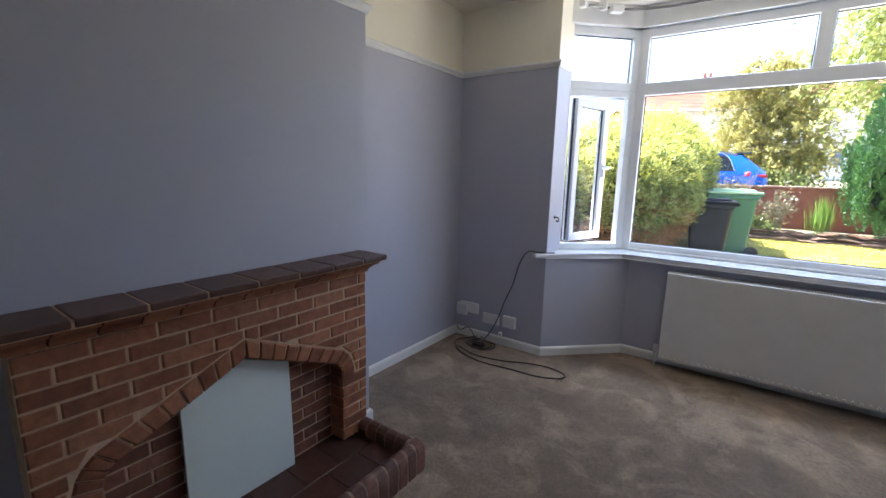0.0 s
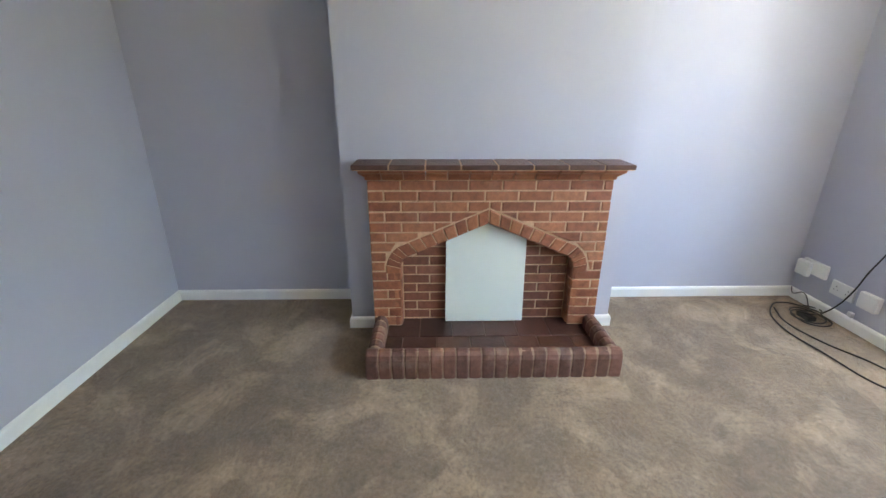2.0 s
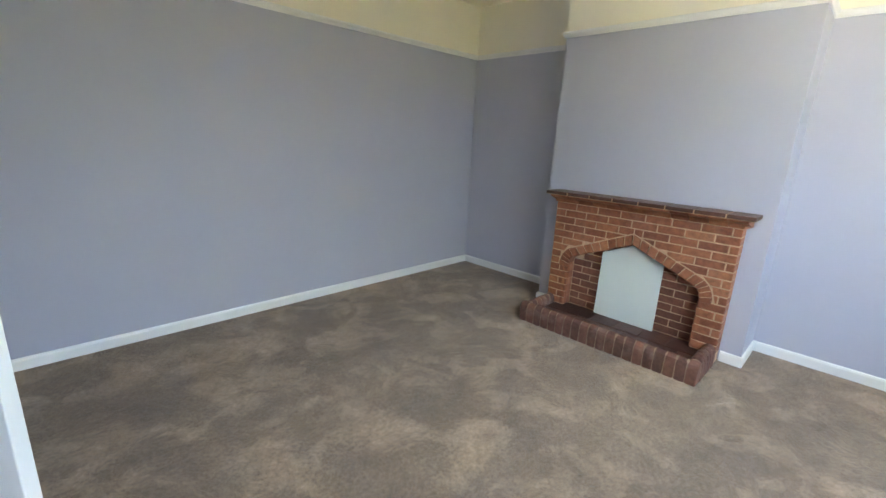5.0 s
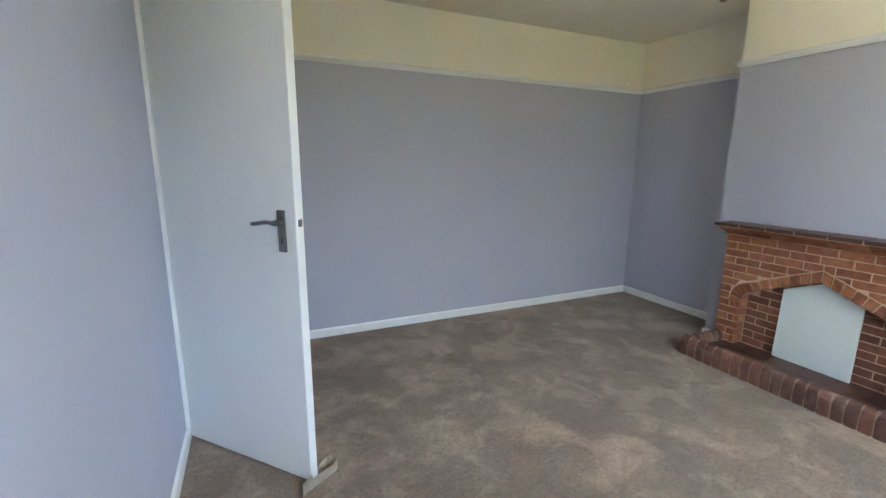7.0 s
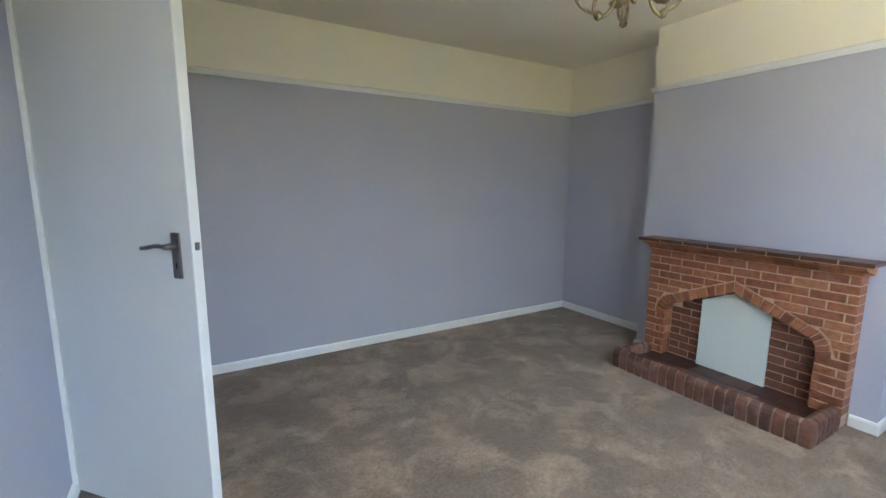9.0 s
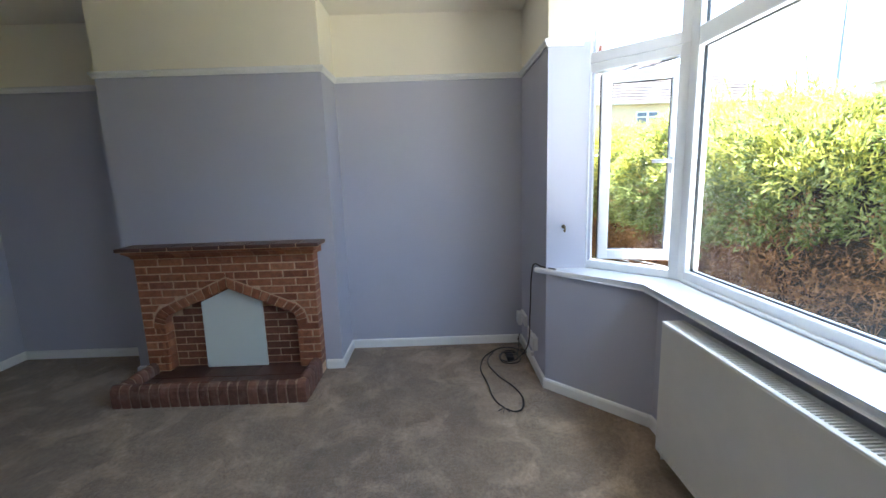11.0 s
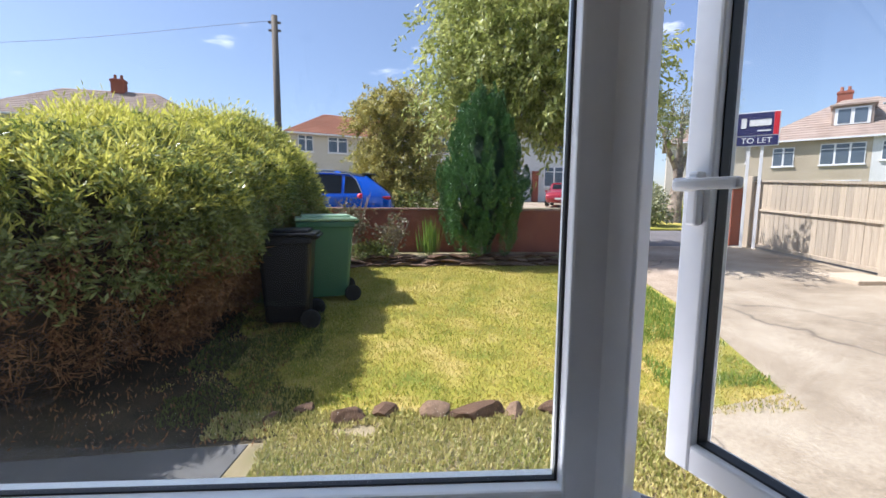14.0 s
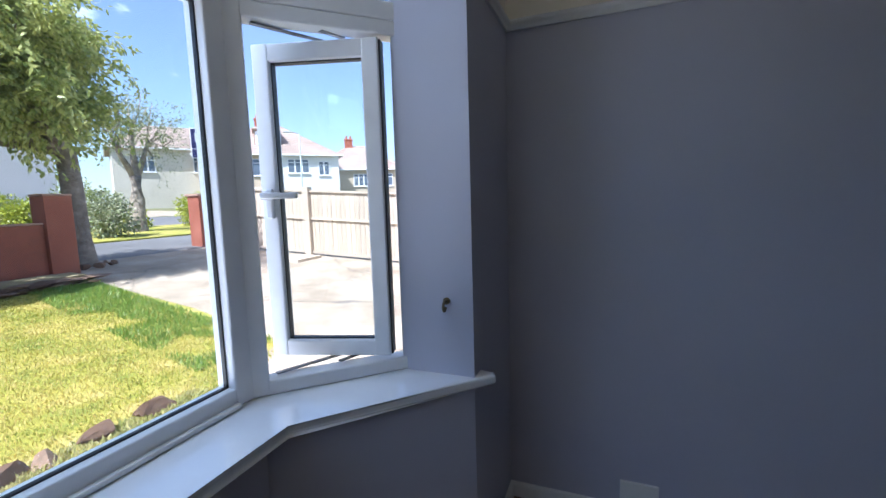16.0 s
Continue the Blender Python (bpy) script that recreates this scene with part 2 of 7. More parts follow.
M = dict(
    lilac=plain("lilac_emulsion", (0.475, 0.48, 0.56), 0.55, var=0.025, scale=2.0, bumps=0.06, bscale=140),
    cream=plain("cream_emulsion", (0.88, 0.83, 0.69), 0.6, var=0.025, scale=2.0, bumps=0.06, bscale=140),
    ceil=plain("ceiling_emulsion", (0.86, 0.81, 0.69), 0.7, var=0.03, scale=1.5, bumps=0.08, bscale=90),
    gloss=plain("white_gloss_paint", (0.82, 0.82, 0.80), 0.28, var=0.03, scale=9, bumps=0.04, bscale=40),
    door=plain("white_satin_door_paint", (0.80, 0.81, 0.79), 0.38, var=0.02, scale=3, bumps=0.05, bscale=30),
    upvc=plain("white_upvc", (0.80, 0.81, 0.82), 0.3, var=0.03, scale=12),
    sill=plain("white_laminate_sill", (0.82, 0.83, 0.84), 0.11, var=0.03, scale=8, coat=0.6),
    gasket=plain("black_rubber_gasket", (0.015, 0.016, 0.018), 0.5, var=0.1),
    rad=plain("white_radiator_enamel", (0.74, 0.73, 0.69), 0.35, var=0.03, scale=8),
    dark=plain("dark_cavity", (0.03, 0.03, 0.032), 0.8),
    plastic=plain("white_socket_plastic", (0.78, 0.78, 0.76), 0.35, var=0.03),
    cable=plain("black_cable_rubber", (0.03, 0.026, 0.026), 0.5, var=0.2),
    steel=plain("brushed_grey_steel", (0.24, 0.23, 0.22), 0.33, 1.0, var=0.12, scale=40),
    brass=plain("aged_brass", (0.33, 0.275, 0.175), 0.34, 1.0, var=0.2, scale=30),
    oldbrass=plain("tarnished_brass", (0.17, 0.13, 0.07), 0.4, 1.0, var=0.3, scale=60),
    brick=bricky("orange_red_brick", [(0, (0.24, 0.088, 0.045)), (0.35, (0.31, 0.118, 0.058)), (0.7, (0.375, 0.15, 0.073)), (1, (0.43, 0.19, 0.096))], 0.55),
    sooty=bricky("smoky_brown_brick", [(0, (0.17, 0.068, 0.042)), (0.5, (0.23, 0.094, 0.056)), (1, (0.29, 0.125, 0.075))], 0.7, (0.2, 0.13, 0.1)),
    kerb=bricky("worn_hearth_brick", [(0, (0.115, 0.056, 0.042)), (0.5, (0.155, 0.072, 0.051)), (1, (0.205, 0.095, 0.066))], 0.75, (0.46, 0.37, 0.31)),
    tile=bricky("dark_quarry_tile", [(0, (0.055, 0.027, 0.021)), (0.5, (0.088, 0.036, 0.026)), (1, (0.125, 0.056, 0.038))], 0.36, (0.16, 0.11, 0.09)),
    mantel=bricky("brown_mantel_tile", [(0, (0.075, 0.036, 0.026)), (1, (0.125, 0.06, 0.04))], 0.4, (0.2, 0.13, 0.1)),
    mortar=plain("buff_mortar", (0.60, 0.42, 0.27), 0.9, var=0.18, scale=30, bumps=0.5, bscale=160),
    kerbmortar=plain("dark_hearth_mortar", (0.27, 0.18, 0.125), 0.9, var=0.25, scale=30, bumps=0.5, bscale=160),
    board=plain("pale_mint_board", (0.72, 0.77, 0.72), 0.45, var=0.02, scale=3),
    carpet=carpet_mat(),
    glass=glass_mat("window_glass"),
    smeared=glass_mat("smeared_window_glass", 0.010),
    felt=plain("beige_carpet_offcut", (0.62, 0.53, 0.42), 0.95, var=0.15, scale=60, bumps=0.6, bscale=260),
)

# ---- mesh helpers ----
def part(name, bm, material, parent=None, label="", smooth=False):
    me = bpy.data.meshes.new(name)
    bm.normal_update()
    bm.to_mesh(me)
    bm.free()
    mats = material if isinstance(material, (list, tuple)) else [material]
    for k in mats:
        me.materials.append(k)
    if smooth:
        for p in me.polygons:
            p.use_smooth = True
    ob = new(name, me)
    if parent:
        ob.parent = parent
    if label:
        ob["label"] = label
    return ob


def thing(name, label, category, group="", kind="", at=None):
    ob = new(name)
    ob.empty_display_size = 0.1
    if at:
        ob.location = at
    return tagged(ob, label, category, group, kind)


def box(bm, x0, x1, y0, y1, z0, z1, bev=0.0, m=None, seg=2):
    r = bmesh.ops.create_cube(bm, size=1.0)
    vs = r["verts"]
    bmesh.ops.scale(bm, vec=(abs(x1 - x0), abs(y1 - y0), abs(z1 - z0)), verts=vs)
    bmesh.ops.translate(bm, vec=((x0 + x1) / 2, (y0 + y1) / 2, (z0 + z1) / 2), verts=vs)
    if m is not None:
        bmesh.ops.transform(bm, matrix=m, verts=vs)
    if bev:
        es = list({e for v in vs for e in v.link_edges})
        bmesh.ops.bevel(bm, geom=es, offset=bev, segments=seg, affect="EDGES", profile=0.5)


def boxed(*a, **k):
    bm = bmesh.new()
    box(bm, *a, **k)
    return bm


def prism(bm, poly, z0, z1, mat_index=0):
    lo = [bm.verts.new((x, y, z0)) for x, y in poly]
    hi = [bm.verts.new((x, y, z1)) for x, y in poly]
    n = len(poly)
    fs = [bm.faces.new(lo[::-1]), bm.faces.new(hi)]
    fs += [bm.faces.new((lo[i], lo[(i + 1) % n], hi[(i + 1) % n], hi[i])) for i in range(n)]
    for f in fs:
        f.material_index = mat_index
    return fs


def seg_poly(p, q, half, shift=0.0):
    """The plan of a bar between two points, with its half depth, shifted to its left."""
    d = (Vector(q) - Vector(p)).normalized()
    n = Vector((-d.y, d.x))
    a, b = Vector(p) + n * shift, Vector(q) + n * shift
    return [tuple(a - n * half), tuple(b - n * half), tuple(b + n * half), tuple(a + n * half)]


def bar(bm, p, q, half, z0, z1, bev=0.004, shift=0.0):
    """A bevelled bar between two points of the plan."""
    d = Vector(q) - Vector(p)
    ang = math.atan2(d.y, d.x)
    m = Matrix.Translation((p[0], p[1], 0)) @ Matrix.Rotation(ang, 4, "Z")
    box(bm, 0, d.length, shift - half, shift + half, z0, z1, bev, m)


def swept(bm, path, profile, closed=False):
    """Sweeps a profile (offset to the left, height) along a plan polyline with mitred corners."""
    n = len(path)
    rings = []
    for i, p in enumerate(path):
        p = Vector(p)
        if closed or 0 < i < n - 1:
            a = (p - Vector(path[i - 1])).normalized()
            b = (Vector(path[(i + 1) % n]) - p).normalized()
        elif i == 0:
            a = b = (Vector(path[1]) - p).normalized()
        else:
            a = b = (p - Vector(path[i - 1])).normalized()
        na, nb = Vector((-a.y, a.x)), Vector((-b.y, b.x))
        k = (na + nb) / max(0.3, 1 + na.dot(nb))
        rings.append([bm.verts.new((p.x + k.x * o, p.y + k.y * o, z)) for o, z in profile])
    m = len(profile)
    for i in range(n if closed else n - 1):
        r, s = rings[i], rings[(i + 1) % n]
        for j in range(m):
            bm.faces.new((r[j], s[j], s[(j + 1) % m], r[(j + 1) % m]))
    if not closed:
        bm.faces.new(rings[0])
        bm.faces.new(rings[-1][::-1])


def tube(name, pts, radius, material, parent=None, label="", cyclic=False, smooth_curve=True):
    cu = bpy.data.curves.new(name, "CURVE")
    cu.dimensions, cu.bevel_depth, cu.bevel_resolution, cu.resolution_u, cu.use_fill_caps = "3D", radius, 2, 6, True
    if smooth_curve:
        sp = cu.splines.new("BEZIER")
        sp.bezier_points.add(len(pts) - 1)
        for b, p in zip(sp.bezier_points, pts):
            b.co, b.handle_left_type, b.handle_right_type = p, "AUTO", "AUTO"
    else:
        sp = cu.splines.new("POLY")
        sp.points.add(len(pts) - 1)
        for b, p in zip(sp.points, pts):
            b.co = (*p, 1)
    sp.use_cyclic_u = cyclic
    tmp = bpy.data.objects.new(name + "_c", cu)
    scene.collection.objects.link(tmp)
    me = bpy.data.meshes.new_from_object(tmp.evaluated_get(bpy.context.evaluated_depsgraph_get()))
    bpy.data.objects.remove(tmp)
    me.materials.clear()
    me.materials.append(material)
    for p in me.polygons:
        p.use_smooth = True
    ob = new(name, me)
    if parent:
        ob.parent = parent
    if label:
        ob["label"] = label
    return ob


def lathe(bm, prof, seg=20, m=None):
    rings = []
    for r, z in prof:
        rings.append([bm.verts.new(Vector((r * math.cos(2 * math.pi * k / seg), r * math.sin(2 * math.pi * k / seg), z))) for k in range(seg)])
    for a, b in zip(rings, rings[1:]):
        for k in range(seg):
            bm.faces.new((a[k], a[(k + 1) % seg], b[(k + 1) % seg], b[k]))
    bm.faces.new(rings[0][::-1])
    bm.faces.new(rings[-1])
    if m is not None:
        bmesh.ops.transform(bm, matrix=m, verts=[v for r in rings for v in r])


def structure(ob, label, category):
    return tagged(ob, label, category, kind="structure")


# ---- the room: plan in metres, x from the fireplace wall, y from the back wall ----
RX, RY, CEIL, RAIL = 3.975, 3.975, 2.482, 2.045
BX0, BX1, BY = 0.36, 0.0, 0.0
CB0, CB1 = 1.165, 2.613
WX0, WX1 = 0.755, 3.46
BAYL, BAYR = (1.215, 4.42), (3.0, 4.42)
TH = 0.26


def wall_mesh(name, chunks, label):
    """A wall of upright blocks: lilac below the picture rail, cream above."""
    bm = bmesh.new()
    for poly, z0, z1 in chunks:
        if z0 < RAIL < z1:
            prism(bm, poly, z0, RAIL, 0)
            prism(bm, poly, RAIL, z1, 1)
        else:
            prism(bm, poly, z0, z1, 0 if z1 <= RAIL else 1)
    return structure(part(name, bm, [M["lilac"], M["cream"]]), label, "wall")


def rect(x0, x1, y0, y1):
    return [(x0, y0), (x1, y0), (x1, y1), (x0, y1)]


bm = bmesh.new()
prism(bm, [(0, 0), (RX, 0), (RX, RY), (WX1, RY), BAYR, BAYL, (WX0, RY), (0, RY)], -0.12, 0.0)
structure(part("floor", bm, M["carpet"]), "beige brushed carpet with pile marks over the whole room", "carpet")
bm = bmesh.new()
prism(bm, [(-TH, -TH), (RX + TH, -TH), (RX + TH, RY), (3.52, RY + 0.2), (3.12, 4.72), (1.10, 4.72), (0.68, RY + 0.2), (-TH, RY)], CEIL, CEIL + 0.15)
structure(part("ceiling", bm, M["ceil"]), "plain off-white painted ceiling running into the bay", "ceiling")

wall_mesh("wall_west", [(rect(-TH, 0, -TH, RY + TH), -0.12, CEIL), (rect(0, BX0, CB0, CB1), 0, CEIL)], "lilac wall with a chimney breast, cream above the picture rail")
wall_mesh("wall_south", [(rect(0, RX, -TH, 0), -0.12, CEIL)], "lilac back wall, cream above the picture rail")
DY0, DY1, DZ = 0.19, 0.975, 2.02
wall_mesh("wall_east", [(rect(RX, RX + TH, -TH, DY0), -0.12, CEIL), (rect(RX, RX + TH, DY1, RY + TH), -0.12, CEIL), (rect(RX, RX + TH, DY0, DY1), DZ, CEIL)], "lilac side wall with the doorway, cream above the rail")
wall_mesh("wall_north", [
    (rect(0, WX0, RY, RY + TH), -0.12, CEIL), (rect(WX1, RX, RY, RY + TH), -0.12, CEIL),
    ([(WX0, RY), BAYL, (1.12, 4.66), (WX0 - 0.08, RY + TH)], -0.12, 0.732),
    ([BAYL, BAYR, (3.10, 4.66), (1.12, 4.66)], -0.12, 0.732),
    ([BAYR, (WX1, RY), (WX1 + 0.08, RY + TH), (3.10, 4.66)], -0.12, 0.732)],
    "lilac front wall stepping out into an angled bay")
# hall behind the doorway, closed
bm = bmesh.new()
for a in ((RX + TH, 5.3, -TH, 0.0), (RX + TH, 5.3, 1.3, 1.5), (5.3, 5.4, -TH, 1.5)):
    prism(bm, rect(*a), 0, CEIL)
structure(part("wall_hall", bm, M["cream"]), "plain cream hall walls behind the doorway", "wall")
structure(part("floor_hall", boxed(RX, 5.4, -TH, 1.5, -0.12, -0.002), M["carpet"]), "beige carpet in the hall", "carpet")
structure(part("ceiling_hall", boxed(RX + TH, 5.4, -TH, 1.5, CEIL, CEIL + 0.15), M["ceil"]), "plain hall ceiling", "ceiling")

# skirting boards and picture rails, wall by wall
SK = [(0.0, 0.0), (0.015, 0.0), (0.015, 0.052), (0.011, 0.062), (0.004, 0.066), (0.0, 0.066)]
PR = [(0.0, RAIL - 0.022), (0.010, RAIL - 0.022), (0.014, RAIL - 0.010), (0.022, RAIL), (0.024, RAIL + 0.010), (0.016, RAIL + 0.018), (0.0, RAIL + 0.018)]


def trim(name, path, prof, label, cat):
    bm = bmesh.new()
    swept(bm, path, prof)
    bmesh.ops.recalc_face_normals(bm, faces=bm.faces)
    return structure(part(name, bm, M["gloss"]), label, cat)


trim("baseboard_1", [(BX0, 1.298), (BX0, CB0), (0, CB0), (0, 0), (RX, 0), (RX, DY0 - 0.065)], SK, "white painted skirting board round the back of the room", "skirting")
trim("baseboard_2", [(BAYL[0] + 1.78, 4.42), BAYL, (WX0, RY), (0, RY), (0, CB1), (BX0, CB1), (BX0, 2.502)], SK, "white painted skirting board along the front alcove and bay", "skirting")
trim("baseboard_3", [(RX, DY1 + 0.065), (RX, RY), (WX1, RY), BAYR], SK, "white painted skirting board by the door wall", "skirting")
trim("picture_rail_1", [(WX0, 4.17), (WX0, RY), (0, RY), (0, CB1), (BX0, CB1), (BX0, CB0), (0, CB0), (0, 0), (RX, 0), (RX, DY0 - 0.065)], PR, "white picture rail moulding round the walls", "picture rail")
trim("picture_rail_2", [(RX, DY1 + 0.065), (RX, RY), (WX1, RY), (WX1, 4.17)], PR, "white picture rail moulding by the door", "picture rail")

# ---- bay window ----
Z0, ZT0, ZT1, ZH = 0.768, 1.893, 1.980, 2.283
ZTOP = 2.345
PL, PR_, ALx, BLx = (1.10, 4.60), (3.122, 4.60), (0.70, 4.205), (3.522, 4.205)
bm = bmesh.new()
for a, b in ((ALx, PL), (PL, PR_), (PR_, BLx)):
    prism(bm, seg_poly(a, b, 0.075, 0.0), ZTOP, CEIL)
structure(part("lintel_trim", bm, M["gloss"]), "white boxed head above the bay window", "window head")

bm = bmesh.new()
prism(bm, [(0.675, 3.925), (0.70, 3.915), (1.178, 4.366), (3.02, 4.366), (3.505, 3.915), (3.53, 3.925), (3.53, 3.985), (3.50, 4.24), (3.10, 4.64), (1.12, 4.64), (0.72, 4.24), (0.675, 3.985)], 0.732, 0.767)
bmesh.ops.bevel(bm, geom=[e for e in bm.edges if abs(e.verts[0].co.z - e.verts[1].co.z) < 1e-4], offset=0.012, segments=3, affect="EDGES", profile=0.5)
structure(part("window_sill", bm, M["sill"]), "glossy white window board following the bay", "window sill")


def frame_ring(name, p, q, z0, z1, w, half, material, parent, wl=None, wr=None, label=""):
    """A rectangular frame of four bars between two plan points."""
    bm = bmesh.new()
    d = (Vector(q) - Vector(p)).normalized()
    P, Q = Vector(p), Vector(q)
    wl, wr = wl or w, wr or w
    bar(bm, P, P + d * wl, half, z0, z1, 0.006)
    bar(bm, Q - d * wr, Q, half, z0, z1, 0.006)
    bar(bm, P + d * wl * 0.9, Q - d * wr * 0.9, half - 0.002, z0, z0 + w, 0.006)
    bar(bm, P + d * wl * 0.9, Q - d * wr * 0.9, half - 0.002, z1 - w, z1, 0.006)
    return part(name, bm, material, parent, label)


def pane(name, p, q, z0, z1, parent, seal=True, material="glass"):
    """A glass sheet with its dark gasket."""
    bm = bmesh.new()
    prism(bm, seg_poly(p, q, 0.003), z0, z1)
    g = part(name, bm, M[material], parent)
    g.visible_shadow = False
    if seal:
        bm = bmesh.new()
        d = (Vector(q) - Vector(p)).normalized()
        P, Q = Vector(p), Vector(q)
        s = 0.007
        for a, b, u, v in ((P, P + d * s, z0, z1), (Q - d * s, Q, z0, z1), (P + d * s, Q - d * s, z0, z0 + s), (P + d * s, Q - d * s, z1 - s, z1)):
            prism(bm, seg_poly(a, b, 0.0065), u, v)
        part("gasket", bm, M["gasket"], g, "black rubber gasket")
    return g


win = structure(thing("window_1", "", ""), "wide white plastic bay window with a two-light top row", "window")
bm = bmesh.new()
H = 0.036
bar(bm, PL, (1.176, 4.60), H, Z0, ZTOP, 0.006)
bar(bm, (3.046, 4.60), PR_, H, Z0, ZTOP, 0.006)
for z0, z1 in ((Z0, 0.825), (ZT0, ZT1), (ZH, ZTOP)):
    bar(bm, (1.17, 4.60), (3.052, 4.60), H - 0.002, z0, z1, 0.006)
bar(bm, (2.082, 4.60), (2.158, 4.60), H - 0.003, ZT1 - 0.005, ZH + 0.005, 0.006)
part("window_frame", bm, M["upvc"], win)
bm = bmesh.new()
bar(bm, (1.17, 4.560), (3.052, 4.560), 0.010, Z0 + 0.001, 0.784, 0.006)
part("bead", bm, M["upvc"], win, "white glazing bead")
pane("pane", (1.174, 4.60), (3.048, 4.60), 0.822, ZT0 + 0.003, win, material="smeared")
pane("pane", (1.174, 4.60), (2.084, 4.60), ZT1 - 0.003, ZH + 0.003, win)
pane("pane", (2.156, 4.60), (3.048, 4.60), ZT1 - 0.003, ZH + 0.003, win)
for cx, s in ((1.10, -1), (3.122, 1)):
    bm = bmesh.new()
    prism(bm, [(cx - 0.012 * s, 4.566), (cx + 0.022 * s, 4.560), (cx + 0.062 * s, 4.598), (cx + 0.05 * s, 4.645), (cx - 0.005 * s, 4.642)][::(1 if s > 0 else -1)], Z0, ZTOP)
    part("corner_post", bm, M["upvc"], win, "white corner post of the bay")

# side lights, each with a top light and an open casement
def side_window(name, a, b, hinge, free, label, edge=0.022, lip=0.012):
    """a: by the corner post, b: by the reveal; hinge and free: the casement's two lower corners."""
    w = structure(thing(name, "", ""), label, "window")
    frame_ring("window_frame", a, b, Z0, 1.925, 0.046, H, M["upvc"], w, 0.062, 0.05)
    frame_ring("top_frame", a, b, 1.925, ZTOP, 0.058, H, M["upvc"], w, 0.062, 0.05)
    lean = Vector(((Vector(free) - Vector(hinge)).y, -(Vector(free) - Vector(hinge)).x)).normalized()
    lean = lean * (0.028 if lean.y > 0 else -0.028)
    hinge, free = tuple(Vector(hinge) + lean), tuple(Vector(free) + lean)
    d = (Vector(b) - Vector(a)).normalized()
    pane("pane", tuple(Vector(a) + d * 0.058), tuple(Vector(b) - d * 0.046), ZT1 - 0.003, ZH + 0.007, w)
    sash = frame_ring("casement", hinge, free, 0.828, 1.868, 0.056, 0.03, M["upvc"], w, label="outward-opened white casement sash")
    e = (Vector(free) - Vector(hinge)).normalized()
    pane("casement_pane", tuple(Vector(hinge) + e * 0.052), tuple(Vector(free) - e * 0.052), 0.88, 1.816, sash, seal=False)
    bm = bmesh.new()
    for p, q, u, v in ((0.0545, 0.0595, 0.880, 1.816), (-0.0595, -0.0545, 0.880, 1.816)):
        base = Vector(hinge) if p > 0 else Vector(free)
        prism(bm, seg_poly(base + e * p, base + e * q, lip), u, v)
    for z in (0.8825, 1.8075):
        prism(bm, seg_poly(Vector(hinge) + e * 0.06, Vector(free) - e * 0.06, lip), z, z + 0.006)
    # dark outer seal round the sash
    out = Vector((e.y, -e.x))
    if out.y < 0:
        out = -out
    prism(bm, seg_poly(Vector(hinge) - e * 0.006 , Vector(hinge) + e * 0.003, edge), 0.835, 1.862)
    part("sash_gasket", bm, M["gasket"], sash, "black rubber seal")
    # handle on the room side of the free stile
    inn = -out
    hp = Vector(free) - e * 0.033 + inn * 0.038
    bm = bmesh.new()
    bar(bm, hp - e * 0.013, hp + e * 0.013, 0.010, 1.305, 1.405, 0.006)
    kp = hp + inn * 0.025
    bar(bm, kp - e * 0.012, kp + e * 0.014, 0.020, 1.368, 1.392, 0.006, 0.0)
    bar(bm, kp + inn * 0.012 + e * 0.010, kp + inn * 0.02 - e * 0.115, 0.009, 1.370, 1.390, 0.006)
    part("handle", bm, M["upvc"], sash, "white lever window handle")
    # friction stays, bottom and top
    mid_f = Vector(a).lerp(Vector(b), 0.5)
    far_f = Vector(a).lerp(Vector(b), 0.15)
    for z in (0.821, 1.872):
        bm = bmesh.new()
        bar(bm, far_f, Vector(hinge).lerp(Vector(free), 0.45), 0.009, z, z + 0.004, 0.0)
        bar(bm, mid_f, Vector(hinge).lerp(Vector(free), 0.28), 0.009, z + 0.004, z + 0.007, 0.0)
        part("friction_stay", bm, M["steel"], w, "grey steel friction stay")
    return w


side_window("window_2", PR_, BLx, (3.412, 4.255), (3.292, 4.655), "narrow white side window with its casement open")
side_window("window_3", PL, ALx, (0.80, 4.262), (0.918, 4.655), "narrow white side window, casement open towards the hedge", 0.007, 0.005)

# unseen canopy added to keep sun out of the bay, and plain outer leaf of the house
bm = bmesh.new()
prism(bm, [(-0.3, 3.9), (4.5, 3.9), (4.5, 4.5), (3.7, 5.25), (0.4, 5.25), (-0.55, 4.5)], CEIL + 0.16, CEIL + 0.30)
structure(part("roof_canopy", bm, M["cream"]), "plain unseen canopy added above the bay window to block sun", "canopy")
structure(part("roof", boxed(-0.6, 5.6, -0.6, 4.3, CEIL + 0.16, CEIL + 0.34), M["ceil"]), "plain roof slab closing the house", "roof")
structure(part("wall_outer", boxed(-9.0, -TH, 3.6, RY + TH - 0.01, -0.4, 3.2), M["cream"]), "plain rendered front wall of the adjoining house", "wall")

# curtain track under the ceiling of the bay
tr = thing("curtain_track", "grey bent curtain track with a white end block under the ceiling", "curtain track")
tube("track", [(0.86, 4.16, 2.43), (1.02, 4.34, 2.43), (1.22, 4.44, 2.43), (1.6, 4.46, 2.43), (2.6, 4.46, 2.43), (2.98, 4.44, 2.43), (3.2, 4.32, 2.43), (3.36, 4.14, 2.43)], 0.009, M["steel"], tr)
for i, (x, y) in enumerate(((0.83, 4.13), (0.93, 4.25), (1.9, 4.46), (2.6, 4.46), (3.3, 4.2))):
    part("bracket", boxed(x - 0.022, x + 0.022, y - 0.02, y + 0.02, 2.412, CEIL, 0.006), M["plastic"], tr)
